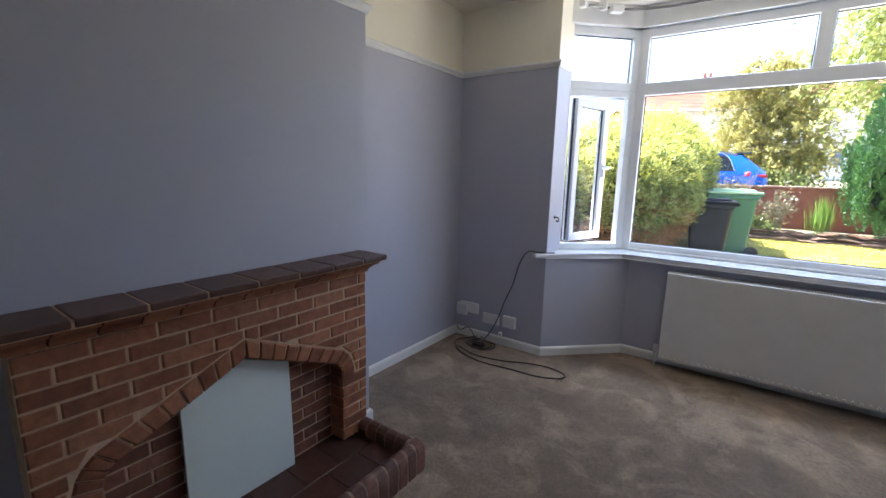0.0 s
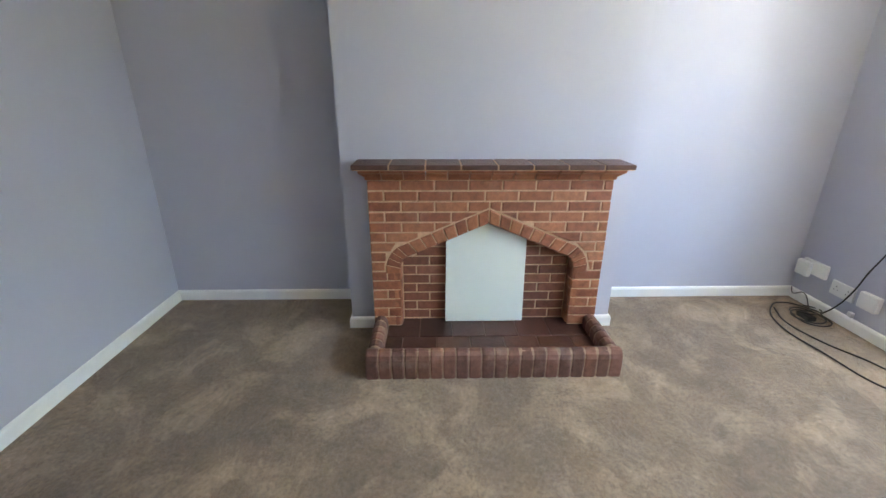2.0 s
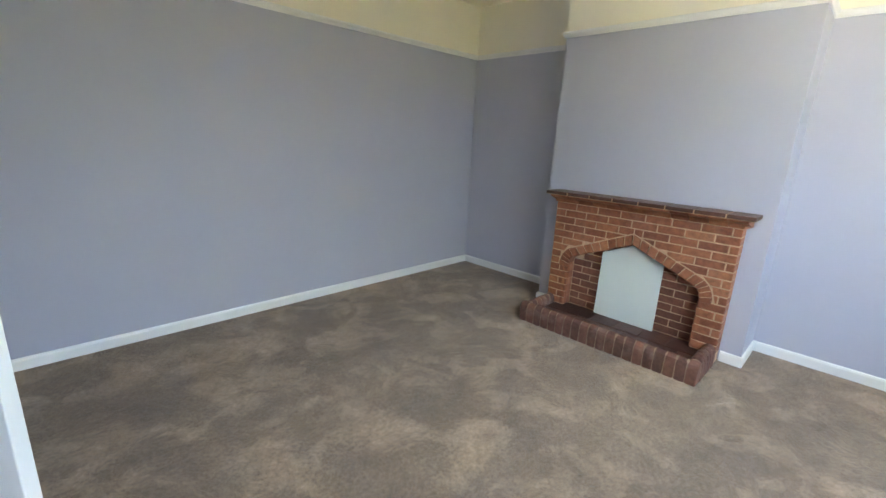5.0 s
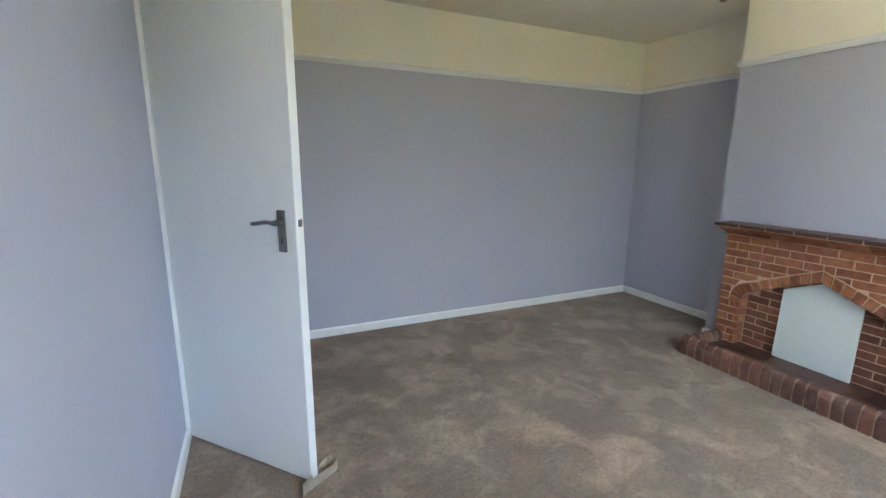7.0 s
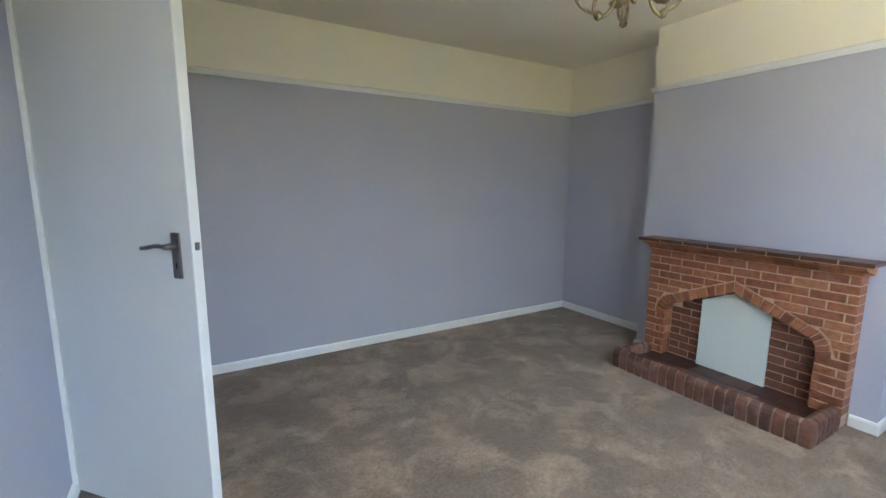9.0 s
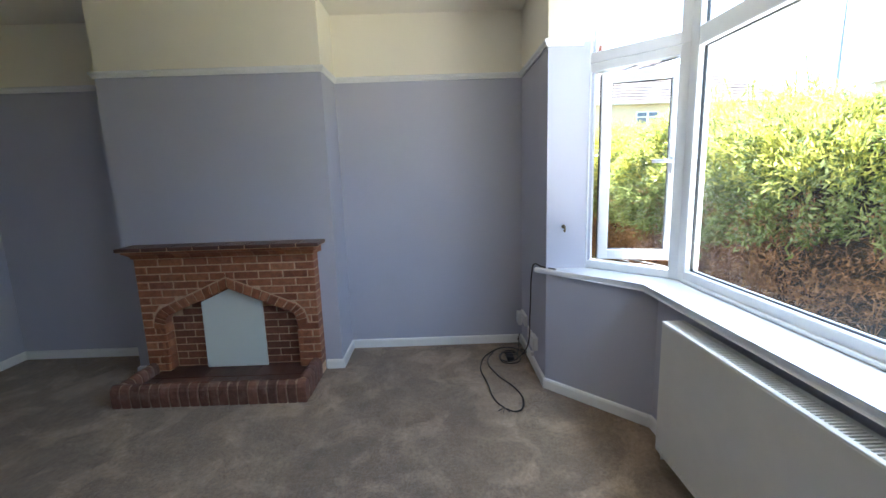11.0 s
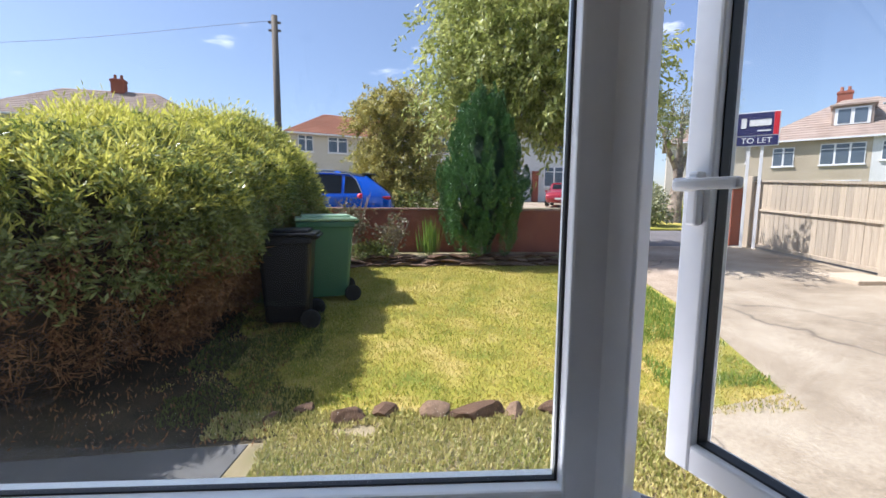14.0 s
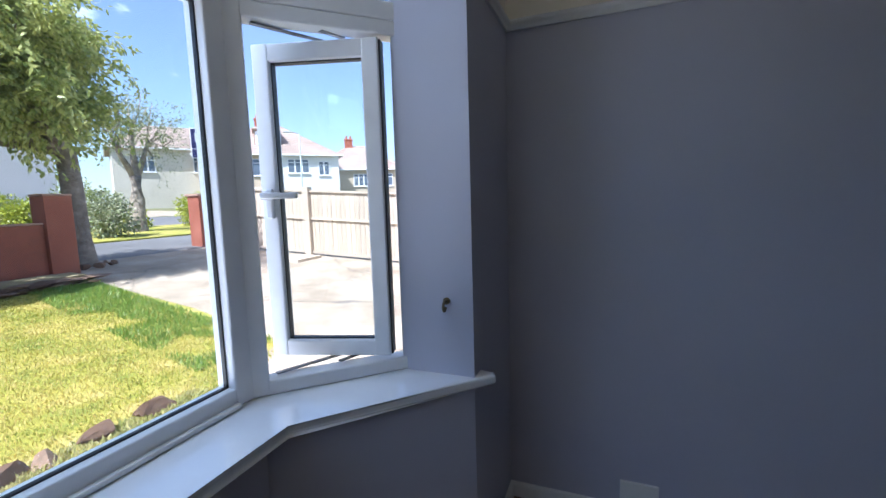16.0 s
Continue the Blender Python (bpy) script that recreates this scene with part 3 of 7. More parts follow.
part("end_block", boxed(0.955, 1.045, 4.27, 4.33, 2.395, 2.44, 0.01, Matrix.Translation((1, 4.3, 0)) @ Matrix.Rotation(0.75, 4, "Z") @ Matrix.Translation((-1, -4.3, 0))), M["plastic"], tr)

# curtain tie-back hooks on the reveals
def tieback_hook(x, y, s):
    t = thing("tieback_hook", "small brass tie-back hook on the window reveal", "hook", "tie-back hooks")
    bm = bmesh.new()
    lathe(bm, [(0.012, 0), (0.012, 0.004), (0.006, 0.007), (0.004, 0.012)], 12, Matrix.Translation((x, y, 1.02)) @ Matrix.Rotation(math.pi / 2 * s, 4, "Y"))
    part("plate", bm, M["oldbrass"], t)
    tube("hook", [(x, y, 1.02), (x + 0.028 * s, y, 1.018), (x + 0.034 * s, y, 1.002), (x + 0.026 * s, y, 0.992), (x + 0.014 * s, y, 1.0)], 0.005, M["oldbrass"], t)


tieback_hook(WX0, 4.075, 1)
tieback_hook(WX1, 4.065, -1)

# ---- radiator ----
def radiator(x0, x1, yf, yb, z0, z1):
    t = thing("radiator", "white double-panel radiator with a slotted top grille below the window board", "radiator")
    bm = bmesh.new()
    box(bm, x0, x1, yf, yf + 0.016, z0, z1 - 0.004, 0.006)
    n = 34
    for i in range(n):
        xx = x0 + 0.03 + (x1 - x0 - 0.06) * i / (n - 1)
        box(bm, xx - 0.008, xx + 0.008, yf - 0.004, yf + 0.004, z0 + 0.012, z0 + 0.03, 0.003, seg=1)
    part("front_panel", bm, M["rad"], t)
    part("back_panel", boxed(x0, x1, yb - 0.016, yb, z0, z1 - 0.004, 0.006), M["rad"], t)
    for x in (x0, x1 - 0.004):
        part("side_panel", boxed(x, x + 0.004, yf + 0.014, yb - 0.014, z0 + 0.03, z1, 0.0015, seg=1), M["rad"], t)
    bm = bmesh.new()
    box(bm, x0, x1, yf, yf + 0.02, z1 - 0.006, z1, 0.002, seg=1)
    box(bm, x0, x1, yb - 0.02, yb, z1 - 0.006, z1, 0.002, seg=1)
    k = int((x1 - x0) / 0.0135)
    for i in range(k + 1):
        xx = x0 + (x1 - x0) * i / k
        box(bm, xx - 0.0032, xx + 0.0032, yf + 0.018, yb - 0.018, z1 - 0.005, z1 - 0.001)
    part("grille", bm, M["rad"], t)
    # solid block, its near-black colour standing for shade between the panels
    part("convector_fins", boxed(x0 + 0.02, x1 - 0.02, yf + 0.02, yb - 0.02, z0 + 0.02, z1 - 0.03), M["dark"], t, "near-black block painted as the shade inside the radiator")
    for x in (x0 + 0.15, x1 - 0.15):
        part("wall_bracket", boxed(x - 0.02, x + 0.02, yb - 0.002, 4.425, z0 + 0.1, z1 - 0.06), M["rad"], t)
    bm = bmesh.new()
    lathe(bm, [(0.0075, 0), (0.0075, z0 + 0.06)], 10, Matrix.Translation((x0 - 0.025, (yf + yb) / 2, 0)))
    lathe(bm, [(0.016, 0), (0.018, 0.02), (0.016, 0.055), (0.01, 0.06)], 12, Matrix.Translation((x0 - 0.025, (yf + yb) / 2, z0 + 0.02)))
    box(bm, x0 - 0.025, x0 + 0.004, (yf + yb) / 2 - 0.008, (yf + yb) / 2 + 0.008, z0 + 0.03, z0 + 0.046)
    part("valve", bm, M["rad"], t, "white valve and pipe", smooth=False)


radiator(1.49, 2.74, 4.295, 4.395, 0.072, 0.684)

# ---- door with its lining ----
bm = bmesh.new()
for y in (DY0 - 0.065, DY1):
    box(bm, RX - 0.016, RX + 0.002, y, y + 0.065, 0, DZ + 0.06, 0.005)
box(bm, RX - 0.016, RX + 0.002, DY0, DY1, DZ, DZ + 0.06, 0.005)
structure(part("door_architrave", bm, M["gloss"]), "white gloss architrave round the doorway", "architrave")
bm = bmesh.new()
for y in (DY0, DY1 - 0.024):
    box(bm, RX + 0.003, RX + TH, y, y + 0.024, 0, DZ)
box(bm, RX + 0.003, RX + TH, DY0 + 0.024, DY1 - 0.024, DZ - 0.024, DZ)
structure(part("door_lining", bm, M["gloss"]), "white gloss door lining", "door lining")

DOORM = Matrix.Translation((3.962, 1.016, 0)) @ Matrix.Rotation(math.atan2(0.745, -0.667), 4, "Z")
door = structure(thing("door_1", "", ""), "flat white flush door standing wide open into the room", "door")
# local x runs from the hinge to the free edge; the seen face is at local y = -0
part("leaf", boxed(0.0, 0.752, 0.0, 0.042, 0.012, 1.99, 0.004, DOORM), M["door"], door)
part("plate", boxed(0.664, 0.704, -0.006, 0.001, 1.0, 1.162, 0.003, DOORM), M["steel"], door, "worn grey steel lever plate")
bm = bmesh.new()
lathe(bm, [(0.011, 0), (0.011, 0.03), (0.009, 0.045)], 14, DOORM @ Matrix.Translation((0.684, -0.004, 1.116)) @ Matrix.Rotation(math.pi / 2, 4, "X"))
part("lever_neck", bm, M["steel"], door, smooth=True)
tube("lever", [tuple(DOORM @ Vector(v)) for v in ((0.688, -0.045, 1.116), (0.65, -0.05, 1.119), (0.61, -0.05, 1.112), (0.578, -0.046, 1.108))], 0.0078, M["steel"], door, "grey steel lever handle")
part("keyhole", boxed(0.681, 0.687, -0.0072, -0.005, 1.035, 1.056, 0, DOORM), M["dark"], door)
part("latch", boxed(0.7515, 0.756, 0.012, 0.030, 1.10, 1.128, 0.002, DOORM), M["steel"], door, "steel latch tongue")
for z in (0.25, 1.0, 1.75):
    bm = bmesh.new()
    lathe(bm, [(0.006, 0), (0.006, 0.08)], 10, DOORM @ Matrix.Translation((-0.005, -0.004, z)))
    part("hinge", bm, M["steel"], door)

# folded carpet offcut used as a door wedge
bm = bmesh.new()
path2 = [(0.0, -0.006), (0.06, -0.012), (0.12, -0.024), (0.165, -0.034), (0.195, -0.030), (0.212, -0.010), (0.208, 0.012), (0.188, 0.026), (0.15, 0.024), (0.10, 0.014), (0.05, 0.008), (0.012, 0.006)]
vs = [[bm.verts.new((u, v, 0.0)), bm.verts.new((u, v, 0.044))] for u, v in path2]
for a, b in zip(vs, vs[1:]):
    bm.faces.new((a[0], b[0], b[1], a[1]))
bmesh.ops.solidify(bm, geom=bm.faces[:], thickness=0.007)
bmesh.ops.transform(bm, matrix=Matrix.Translation((3.505, 1.632, 0.001)) @ Matrix.Rotation(math.atan2(-0.14, -0.155), 4, "Z"), verts=bm.verts)
tagged(part("door_wedge", bm, M["felt"]), "folded strip of beige carpet wedged beneath the open door", "door wedge")

# ---- chandelier ----
def chandelier(cx, cy):
    t = thing("chandelier", "five-armed aged brass chandelier with a fluted centre bowl", "chandelier")
    bm = bmesh.new()
    lathe(bm, [(0.0, CEIL), (0.055, CEIL - 0.001), (0.05, CEIL - 0.02), (0.02, CEIL - 0.045), (0.0, CEIL - 0.05)][1:-1], 20, Matrix.Translation((cx, cy, 0)))
    part("ceiling_rose", bm, M["brass"], t, smooth=True)
    bm = bmesh.new()
    lathe(bm, [(0.007, 2.13), (0.007, CEIL - 0.04)], 10, Matrix.Translation((cx, cy, 0)))
    part("stem", bm, M["brass"], t, smooth=True)
    bm = bmesh.new()
    seg = 24
    prof = [(0.012, 2.15), (0.03, 2.13), (0.046, 2.095), (0.05, 2.06), (0.042, 2.03), (0.024, 2.012), (0.012, 2.005), (0.016, 1.995), (0.009, 1.985), (0.005, 1.97), (0.010, 1.962), (0.006, 1.952), (0.002, 1.95)]
    lathe(bm, [(r * 1.2, z + 0.035) for r, z in prof], seg, Matrix.Translation((cx, cy, 0)))
    for v in bm.verts:
        if 2.055 < v.co.z < 2.175:
            a = math.atan2(v.co.y - cy, v.co.x - cx)
            k = 1 + 0.09 * math.cos(12 * a)
            v.co.x, v.co.y = cx + (v.co.x - cx) * k, cy + (v.co.y - cy) * k
    part("bowl", bm, M["brass"], t, "fluted brass centre bowl", smooth=True)
    for i in range(5):
        a = 2 * math.pi * i / 5 + 0.3
        c, s = math.cos(a), math.sin(a)
        pts = [(0.03, 2.12), (0.06, 2.02), (0.095, 1.962), (0.125, 1.958), (0.14, 1.99), (0.132, 2.03)]
        arm = tube("arm", [(cx + r * c, cy + r * s, z) for r, z in pts], 0.0065, M["brass"], t)
        pts = [(0.12, 1.965), (0.17, 1.99), (0.205, 2.03), (0.21, 2.065)]
        tube("arm_scroll", [(cx + r * c, cy + r * s, z) for r, z in pts], 0.006, M["brass"], arm)
        bm = bmesh.new()
        lathe(bm, [(0.004, 1.944), (0.013, 1.950), (0.017, 1.959), (0.012, 1.970), (0.005, 1.978)], 12, Matrix.Translation((cx + 0.122 * c, cy + 0.122 * s, 0)))
        part("knot", bm, M["brass"], arm, smooth=True)
        bm = bmesh.new()
        lathe(bm, [(0.006, 2.05), (0.02, 2.055), (0.035, 2.066), (0.038, 2.072), (0.012, 2.075), (0.012, 2.15), (0.010, 2.155)], 14, Matrix.Translation((cx + 0.21 * c, cy + 0.21 * s, 0)))
        part("lamp_holder", bm, M["brass"], t, smooth=True)


chandelier(2.0, 2.162)

# ---- sockets and cables in the front alcove ----
def wall_plate(name, x, z, w, h, d, label, cat, slots=0, bulk=False):
    t = thing(name, label, cat)
    y = RY
    part("plate", boxed(x - w / 2, x + w / 2, y - d, y + 0.001, z - h / 2, z + h / 2, 0.005), M["plastic"], t)
    for i in range(slots):
        sx = x + (i - (slots - 1) / 2) * w / max(1, slots)
        for dx, dz, a, b in ((0, 0.012, 0.0035, 0.008), (-0.011, -0.008, 0.006, 0.0035), (0.011, -0.008, 0.006, 0.0035)):
            part("slot", boxed(sx + dx - a / 2, sx + dx + a / 2, y - d - 0.0006, y - d + 0.002, z + dz - b / 2, z + dz + b / 2), M["dark"], t)
    if bulk:
        part("adapter", boxed(x - w / 2 - 0.012, x - 0.005, y - d - 0.03, y - d, z - h / 2 - 0.02, z + h / 2 - 0.01, 0.008), M["plastic"], t, "white plugged-in adapter")
    return t


wall_plate("socket", 0.135, 0.245, 0.17, 0.085, 0.022, "white double socket with a plugged-in adapter low on the lilac wall", "socket", 0, True)
wall_plate("socket", 0.335, 0.188, 0.146, 0.086, 0.012, "white double wall socket just above the skirting", "socket", 2)
wall_plate("junction_box", 0.50, 0.200, 0.105, 0.09, 0.032, "white square junction box above the skirting", "junction box")
wall_plate("cable_clip", 0.425, 0.085, 0.03, 0.03, 0.02, "small white cable outlet on the skirting", "cable outlet")

R = 0.0042
cab = thing("aerial_cable", "loose black cable dropping from the window board onto carpet", "cable")
tube("drop", [(0.80, 4.02, 0.772), (0.70, 3.955, 0.772), (0.64, 3.93, 0.775), (0.585, 3.925, 0.70), (0.53, 3.93, 0.52), (0.46, 3.94, 0.36), (0.40, 3.95, 0.20), (0.345, 3.94, 0.085), (0.31, 3.92, 0.03)], R, M["cable"], cab)
tube("long_loop", [(0.31, 3.92, 0.03), (0.22, 3.93, 0.012), (0.12, 3.84, 0.006), (0.20, 3.70, 0.006), (0.42, 3.60, 0.006), (0.70, 3.62, 0.006), (0.90, 3.64, 0.006), (0.985, 3.68, 0.006)], R, M["cable"], cab)
tube("short_loop", [(0.20, 3.72, 0.012), (0.38, 3.655, 0.013), (0.58, 3.70, 0.006), (0.78, 3.79, 0.006), (0.95, 3.80, 0.006), (1.03, 3.745, 0.006), (1.0, 3.69, 0.006)], R, M["cable"], cab)
tube("coil", [(0.17, 3.93, 0.01), (0.24, 3.965, 0.02), (0.33, 3.90, 0.03), (0.44, 3.86, 0.028), (0.42, 3.77, 0.02), (0.30, 3.76, 0.018), (0.22, 3.82, 0.022), (0.31, 3.88, 0.032), (0.43, 3.82, 0.034), (0.37, 3.75, 0.024), (0.25, 3.79, 0.02), (0.28, 3.87, 0.03)], R, M["cable"], cab)
tube("thin_lead", [(0.03, 3.95, 0.075), (0.07, 3.93, 0.05), (0.16, 3.92, 0.09), (0.24, 3.90, 0.03), (0.34, 3.84, 0.04), (0.28, 3.79, 0.03)], R * 0.8, M["cable"], cab)
for a in (-0.5, 0.25, 0.9):
    tube("frayed_end", [(0.985, 3.68, 0.007), (0.985 + 0.03 * math.cos(a), 3.68 - 0.03 * math.sin(a) * 0.6, 0.011), (0.985 + 0.055 * math.cos(a), 3.68 - 0.05 * math.sin(a), 0.006)], R * 0.6, M["cable"], cab)
tagged(part("power_lead_brick", boxed(0.27, 0.36, 3.80, 3.85, 0.002, 0.03, 0.006), M["cable"]), "small black power block among the cable loops", "power block")
t = thing("light_switch", "small white switch plate on the side of the chimney breast", "switch")
part("plate", boxed(0.16, 0.235, CB0 - 0.009, CB0 + 0.001, 0.60, 0.675, 0.003), M["plastic"], t)
part("rocker", boxed(0.19, 0.205, CB0 - 0.012, CB0 - 0.008, 0.625, 0.65, 0.002), M["plastic"], t)
t = thing("wall_outlet", "white outlet plate low on the door-side wall", "socket")
part("plate", boxed(RX - 0.011, RX + 0.001, 3.37, 3.515, 0.09, 0.175, 0.004), M["plastic"], t)

# ---- brick fireplace ----
FX = 0.466
fire = thing("fireplace", "orange-red brick fireplace with a pointed arch, tiled mantel and raised hearth", "fireplace")
CY = 1.898


def chunk(name, poly, x0, x1, material, parent, ch=0.004, jit=0.0):
    """A brick: a plan of (y, z) corners pushed out along x, its front edges worn off."""
    bm = bmesh.new()
    cy, cz = sum(p[0] for p in poly) / len(poly), sum(p[1] for p in poly) / len(poly)
    x1 += random.uniform(-jit, jit)
    back = [bm.verts.new((x0, y, z)) for y, z in poly]
    mid = [bm.verts.new((x1 - ch, y, z)) for y, z in poly]
    fr = []
    for y, z in poly:
        d = math.hypot(y - cy, z - cz) or 1
        fr.append(bm.verts.new((x1 + random.uniform(-0.0012, 0.0012), y - (y - cy) / d * ch * 1.3, z - (z - cz) / d * ch * 1.3)))
    n = len(poly)
    for a, b in ((back, mid), (mid, fr)):
        for i in range(n):
            bm.faces.new((a[i], a[(i + 1) % n], b[(i + 1) % n], b[i]))
    bm.faces.new(fr)
    bmesh.ops.recalc_face_normals(bm, faces=bm.faces)
    return part(name, bm, material, parent)


def shrink(poly, g):
    cy, cz = sum(p[0] for p in poly) / len(poly), sum(p[1] for p in poly) / len(poly)
    out = []
    for y, z in poly:
        out.append((y - math.copysign(min(g, abs(y - cy)), y - cy), z - math.copysign(min(g, abs(z - cz)), z - cz)))
    return out


OUT_L = [(1.373, 0.372), (1.376, 0.420), (1.388, 0.460), (1.408, 0.492), (1.436, 0.518)]
INN_L = [(1.455, 0.372), (1.456, 0.400), (1.461, 0.425), (1.472, 0.446), (1.490, 0.462)]
APO, APT = (CY, 0.716), (CY, 0.638)
outline = OUT_L + [APO] + [(2 * CY - y, z) for y, z in OUT_L[::-1]]


def cut_poly(poly, a, b):
    """Keeps the part of poly to the left of the line a-b."""
    res = []
    f = lambda p: (b[0] - a[0]) * (p[1] - a[1]) - (b[1] - a[1]) * (p[0] - a[0])
    for i, p in enumerate(poly):
        q = poly[(i + 1) % len(poly)]
        fp, fq = f(p), f(q)
        if fp >= 0:
            res.append(p)
        if (fp > 0) != (fq > 0) and abs(fp - fq) > 1e-12:
            k = fp / (fp - fq)
            res.append((p[0] + (q[0] - p[0]) * k, p[1] + (q[1] - p[1]) * k))
    return res


# mortar bed: the front slab with its opening, and the recess behind
def slab(poly, x0, x1):
    bm = bmesh.new()
    lo = [bm.verts.new((x0, y, z)) for y, z in poly]
    hi = [bm.verts.new((x1, y, z)) for y, z in poly]
    n = len(poly)
    bm.faces.new(lo[::-1])
    bm.faces.new(hi)
    for i in range(n):
        bm.faces.new((lo[i], lo[(i + 1) % n], hi[(i + 1) % n], hi[i]))
    bmesh.ops.recalc_face_normals(bm, faces=bm.faces)
    part("mortar_bed", bm, M["mortar"], fire, "buff mortar joints")


XM = FX - 0.0045
for s in (1, -1):
    mir = lambda poly: [(y if s > 0 else 2 * CY - y, z) for y, z in (poly if s > 0 else poly[::-1])]
    slab(mir([(1.304, 0.0), (1.446, 0.0), (1.446, 0.372), (1.304, 0.372)]), 0.358, XM)
    slab(mir([(1.304, 0.372), (1.446, 0.372), (1.449, 0.413), (1.463, 0.455), (1.490, 0.474), (1.490, 0.862), (1.304, 0.862)]), 0.358, XM)
    slab(mir([(1.490, 0.474), (CY, 0.650), (CY, 0.862), (1.490, 0.862)]), 0.358, XM)
slab([(1.44, 0.0), (2.356, 0.0), (2.356, 0.66), (1.44, 0.66)], 0.350, 0.381)

CH, PITCH, JG = 0.0527, 0.164, 0.0039
random.seed(4)
for i in range(15):
    z0, z1 = 0.068 + i * CH, 0.068 + (i + 1) * CH
    y = 1.302 - (PITCH / 2 if i % 2 else 0.0) - 0.002
    while y < 2.498:
        a, b = max(y, 1.302), min(y + PITCH, 2.498)
        y += PITCH
        if b - a < 0.02:
            continue
        pieces = [(a, b)]
        if z1 <= 0.372 + 0.02:
            pieces = []
            if a < 1.455:
                pieces.append((a, min(b, 1.455)))
            if b > 2.341:
                pieces.append((max(a, 2.341), b))
        if z1 > 0.60:
            pieces = [w for p, q in pieces for w in (((p, CY), (CY, q)) if p < CY - 0.01 and q > CY + 0.01 and z0 < 0.72 else ((p, q),))]
        for p, q in pieces:
            if q - p < 0.02:
                continue
            poly = shrink([(p, z0), (q, z0), (q, z1), (p, z1)], JG)
            if z1 > 0.392 and z0 < 0.72:
                # trim by the arch: the left side, then the right side
                mid = (p + q) / 2
                pts = OUT_L + [APO] if mid < CY else [APO] + [(2 * CY - yy, zz) for yy, zz in OUT_L[::-1]]
                keep, drop = poly, False
                best, bestd = None, 9
                for u, v in zip(pts, pts[1:]):
                    mu = ((u[0] + v[0]) / 2, (u[1] + v[1]) / 2)
                    L = math.hypot(v[0] - u[0], v[1] - u[1])
                    t_ = max(0, min(1, ((mid - u[0]) * (v[0] - u[0]) + ((z0 + z1) / 2 - u[1]) * (v[1] - u[1])) / L ** 2))
                    dd = math.hypot(mid - u[0] - t_ * (v[0] - u[0]), (z0 + z1) / 2 - u[1] - t_ * (v[1] - u[1]))
                    if dd < bestd:
                        bestd, best = dd, (u, v)
                u, v = best
                nx, nz = -(v[1] - u[1]), v[0] - u[0]
                L = math.hypot(nx, nz)
                off = 0.005
                u2 = (u[0] + nx / L * off, u[1] + nz / L * off)
                v2 = (v[0] + nx / L * off, v[1] + nz / L * off)
                keep = cut_poly(poly, u2, v2)
                if len(keep) < 3:
                    continue
                ar = 0.5 * abs(sum(keep[k][0] * keep[(k + 1) % len(keep)][1] - keep[(k + 1) % len(keep)][0] * keep[k][1] for k in range(len(keep))))
                if ar < 0.0006:
                    continue
                poly = keep
            chunk("brick", poly, 0.36 if p < 1.303 or q > 2.497 else FX - 0.02, FX + 0.001, M["brick"], fire, 0.004, 0.0018)
# arch ring
ring_o = OUT_L + [tuple(Vector(OUT_L[-1]).lerp(Vector(APO), k / 8)) for k in range(1, 9)]
ring_i = INN_L + [tuple(Vector(INN_L[-1]).lerp(Vector(APT), k / 8)) for k in range(1, 9)]
for k in range(len(ring_o) - 1):
    q4 = [Vector(ring_o[k]), Vector(ring_o[k + 1]), Vector(ring_i[k + 1]), Vector(ring_i[k])]
    c = sum(q4, Vector((0, 0))) / 4
    q4 = [tuple(c + (v - c) * (1 - 0.0045 / max(0.012, (v - c).length))) for v in q4]
    for s in (1, -1):
        poly = q4 if s > 0 else [(2 * CY - y, z) for y, z in q4[::-1]]
        chunk("arch_brick", poly, 0.388, FX + 0.004, M["brick"], fire, 0.006, 0.0015)
# rounded inner jambs
for s in (1, -1):
    for i in range(6):
        z0, z1 = 0.07 + i * CH + 0.003, 0.07 + (i + 1) * CH - 0.003
        if z1 > 0.39:
            break
        bm = bmesh.new()
        pl = [(0.385, 1.418), (FX + 0.0012, 1.418), (FX + 0.001, 1.436), (FX - 0.006, 1.449), (FX - 0.02, 1.4565), (0.385, 1.4565)]
        prism(bm, [(x, y if s > 0 else 2 * CY - y) for x, y in (pl if s > 0 else pl[::-1])], z0, z1)
        part("jamb_brick", bm, M["brick"], fire)
# recess brickwork behind the arch
for i in range(11):
    z0, z1 = 0.068 + i * CH, 0.068 + (i + 1) * CH
    y = 1.456 - (0.09 if i % 2 else 0.02)
    while y < 2.34:
        a, b = max(y, 1.456), min(y + PITCH, 2.341)
        y += PITCH
        if b - a < 0.025:
            continue
        poly = shrink([(a, z0), (b, z0), (b, z1), (a, z1)], JG)
        top = 0.40 + 0.26 * (1 - abs((a + b) / 2 - CY) / 0.45)
        if z0 < top:
            chunk("recess_brick", poly, 0.370, 0.386, M["sooty"], fire, 0.003, 0.0015)
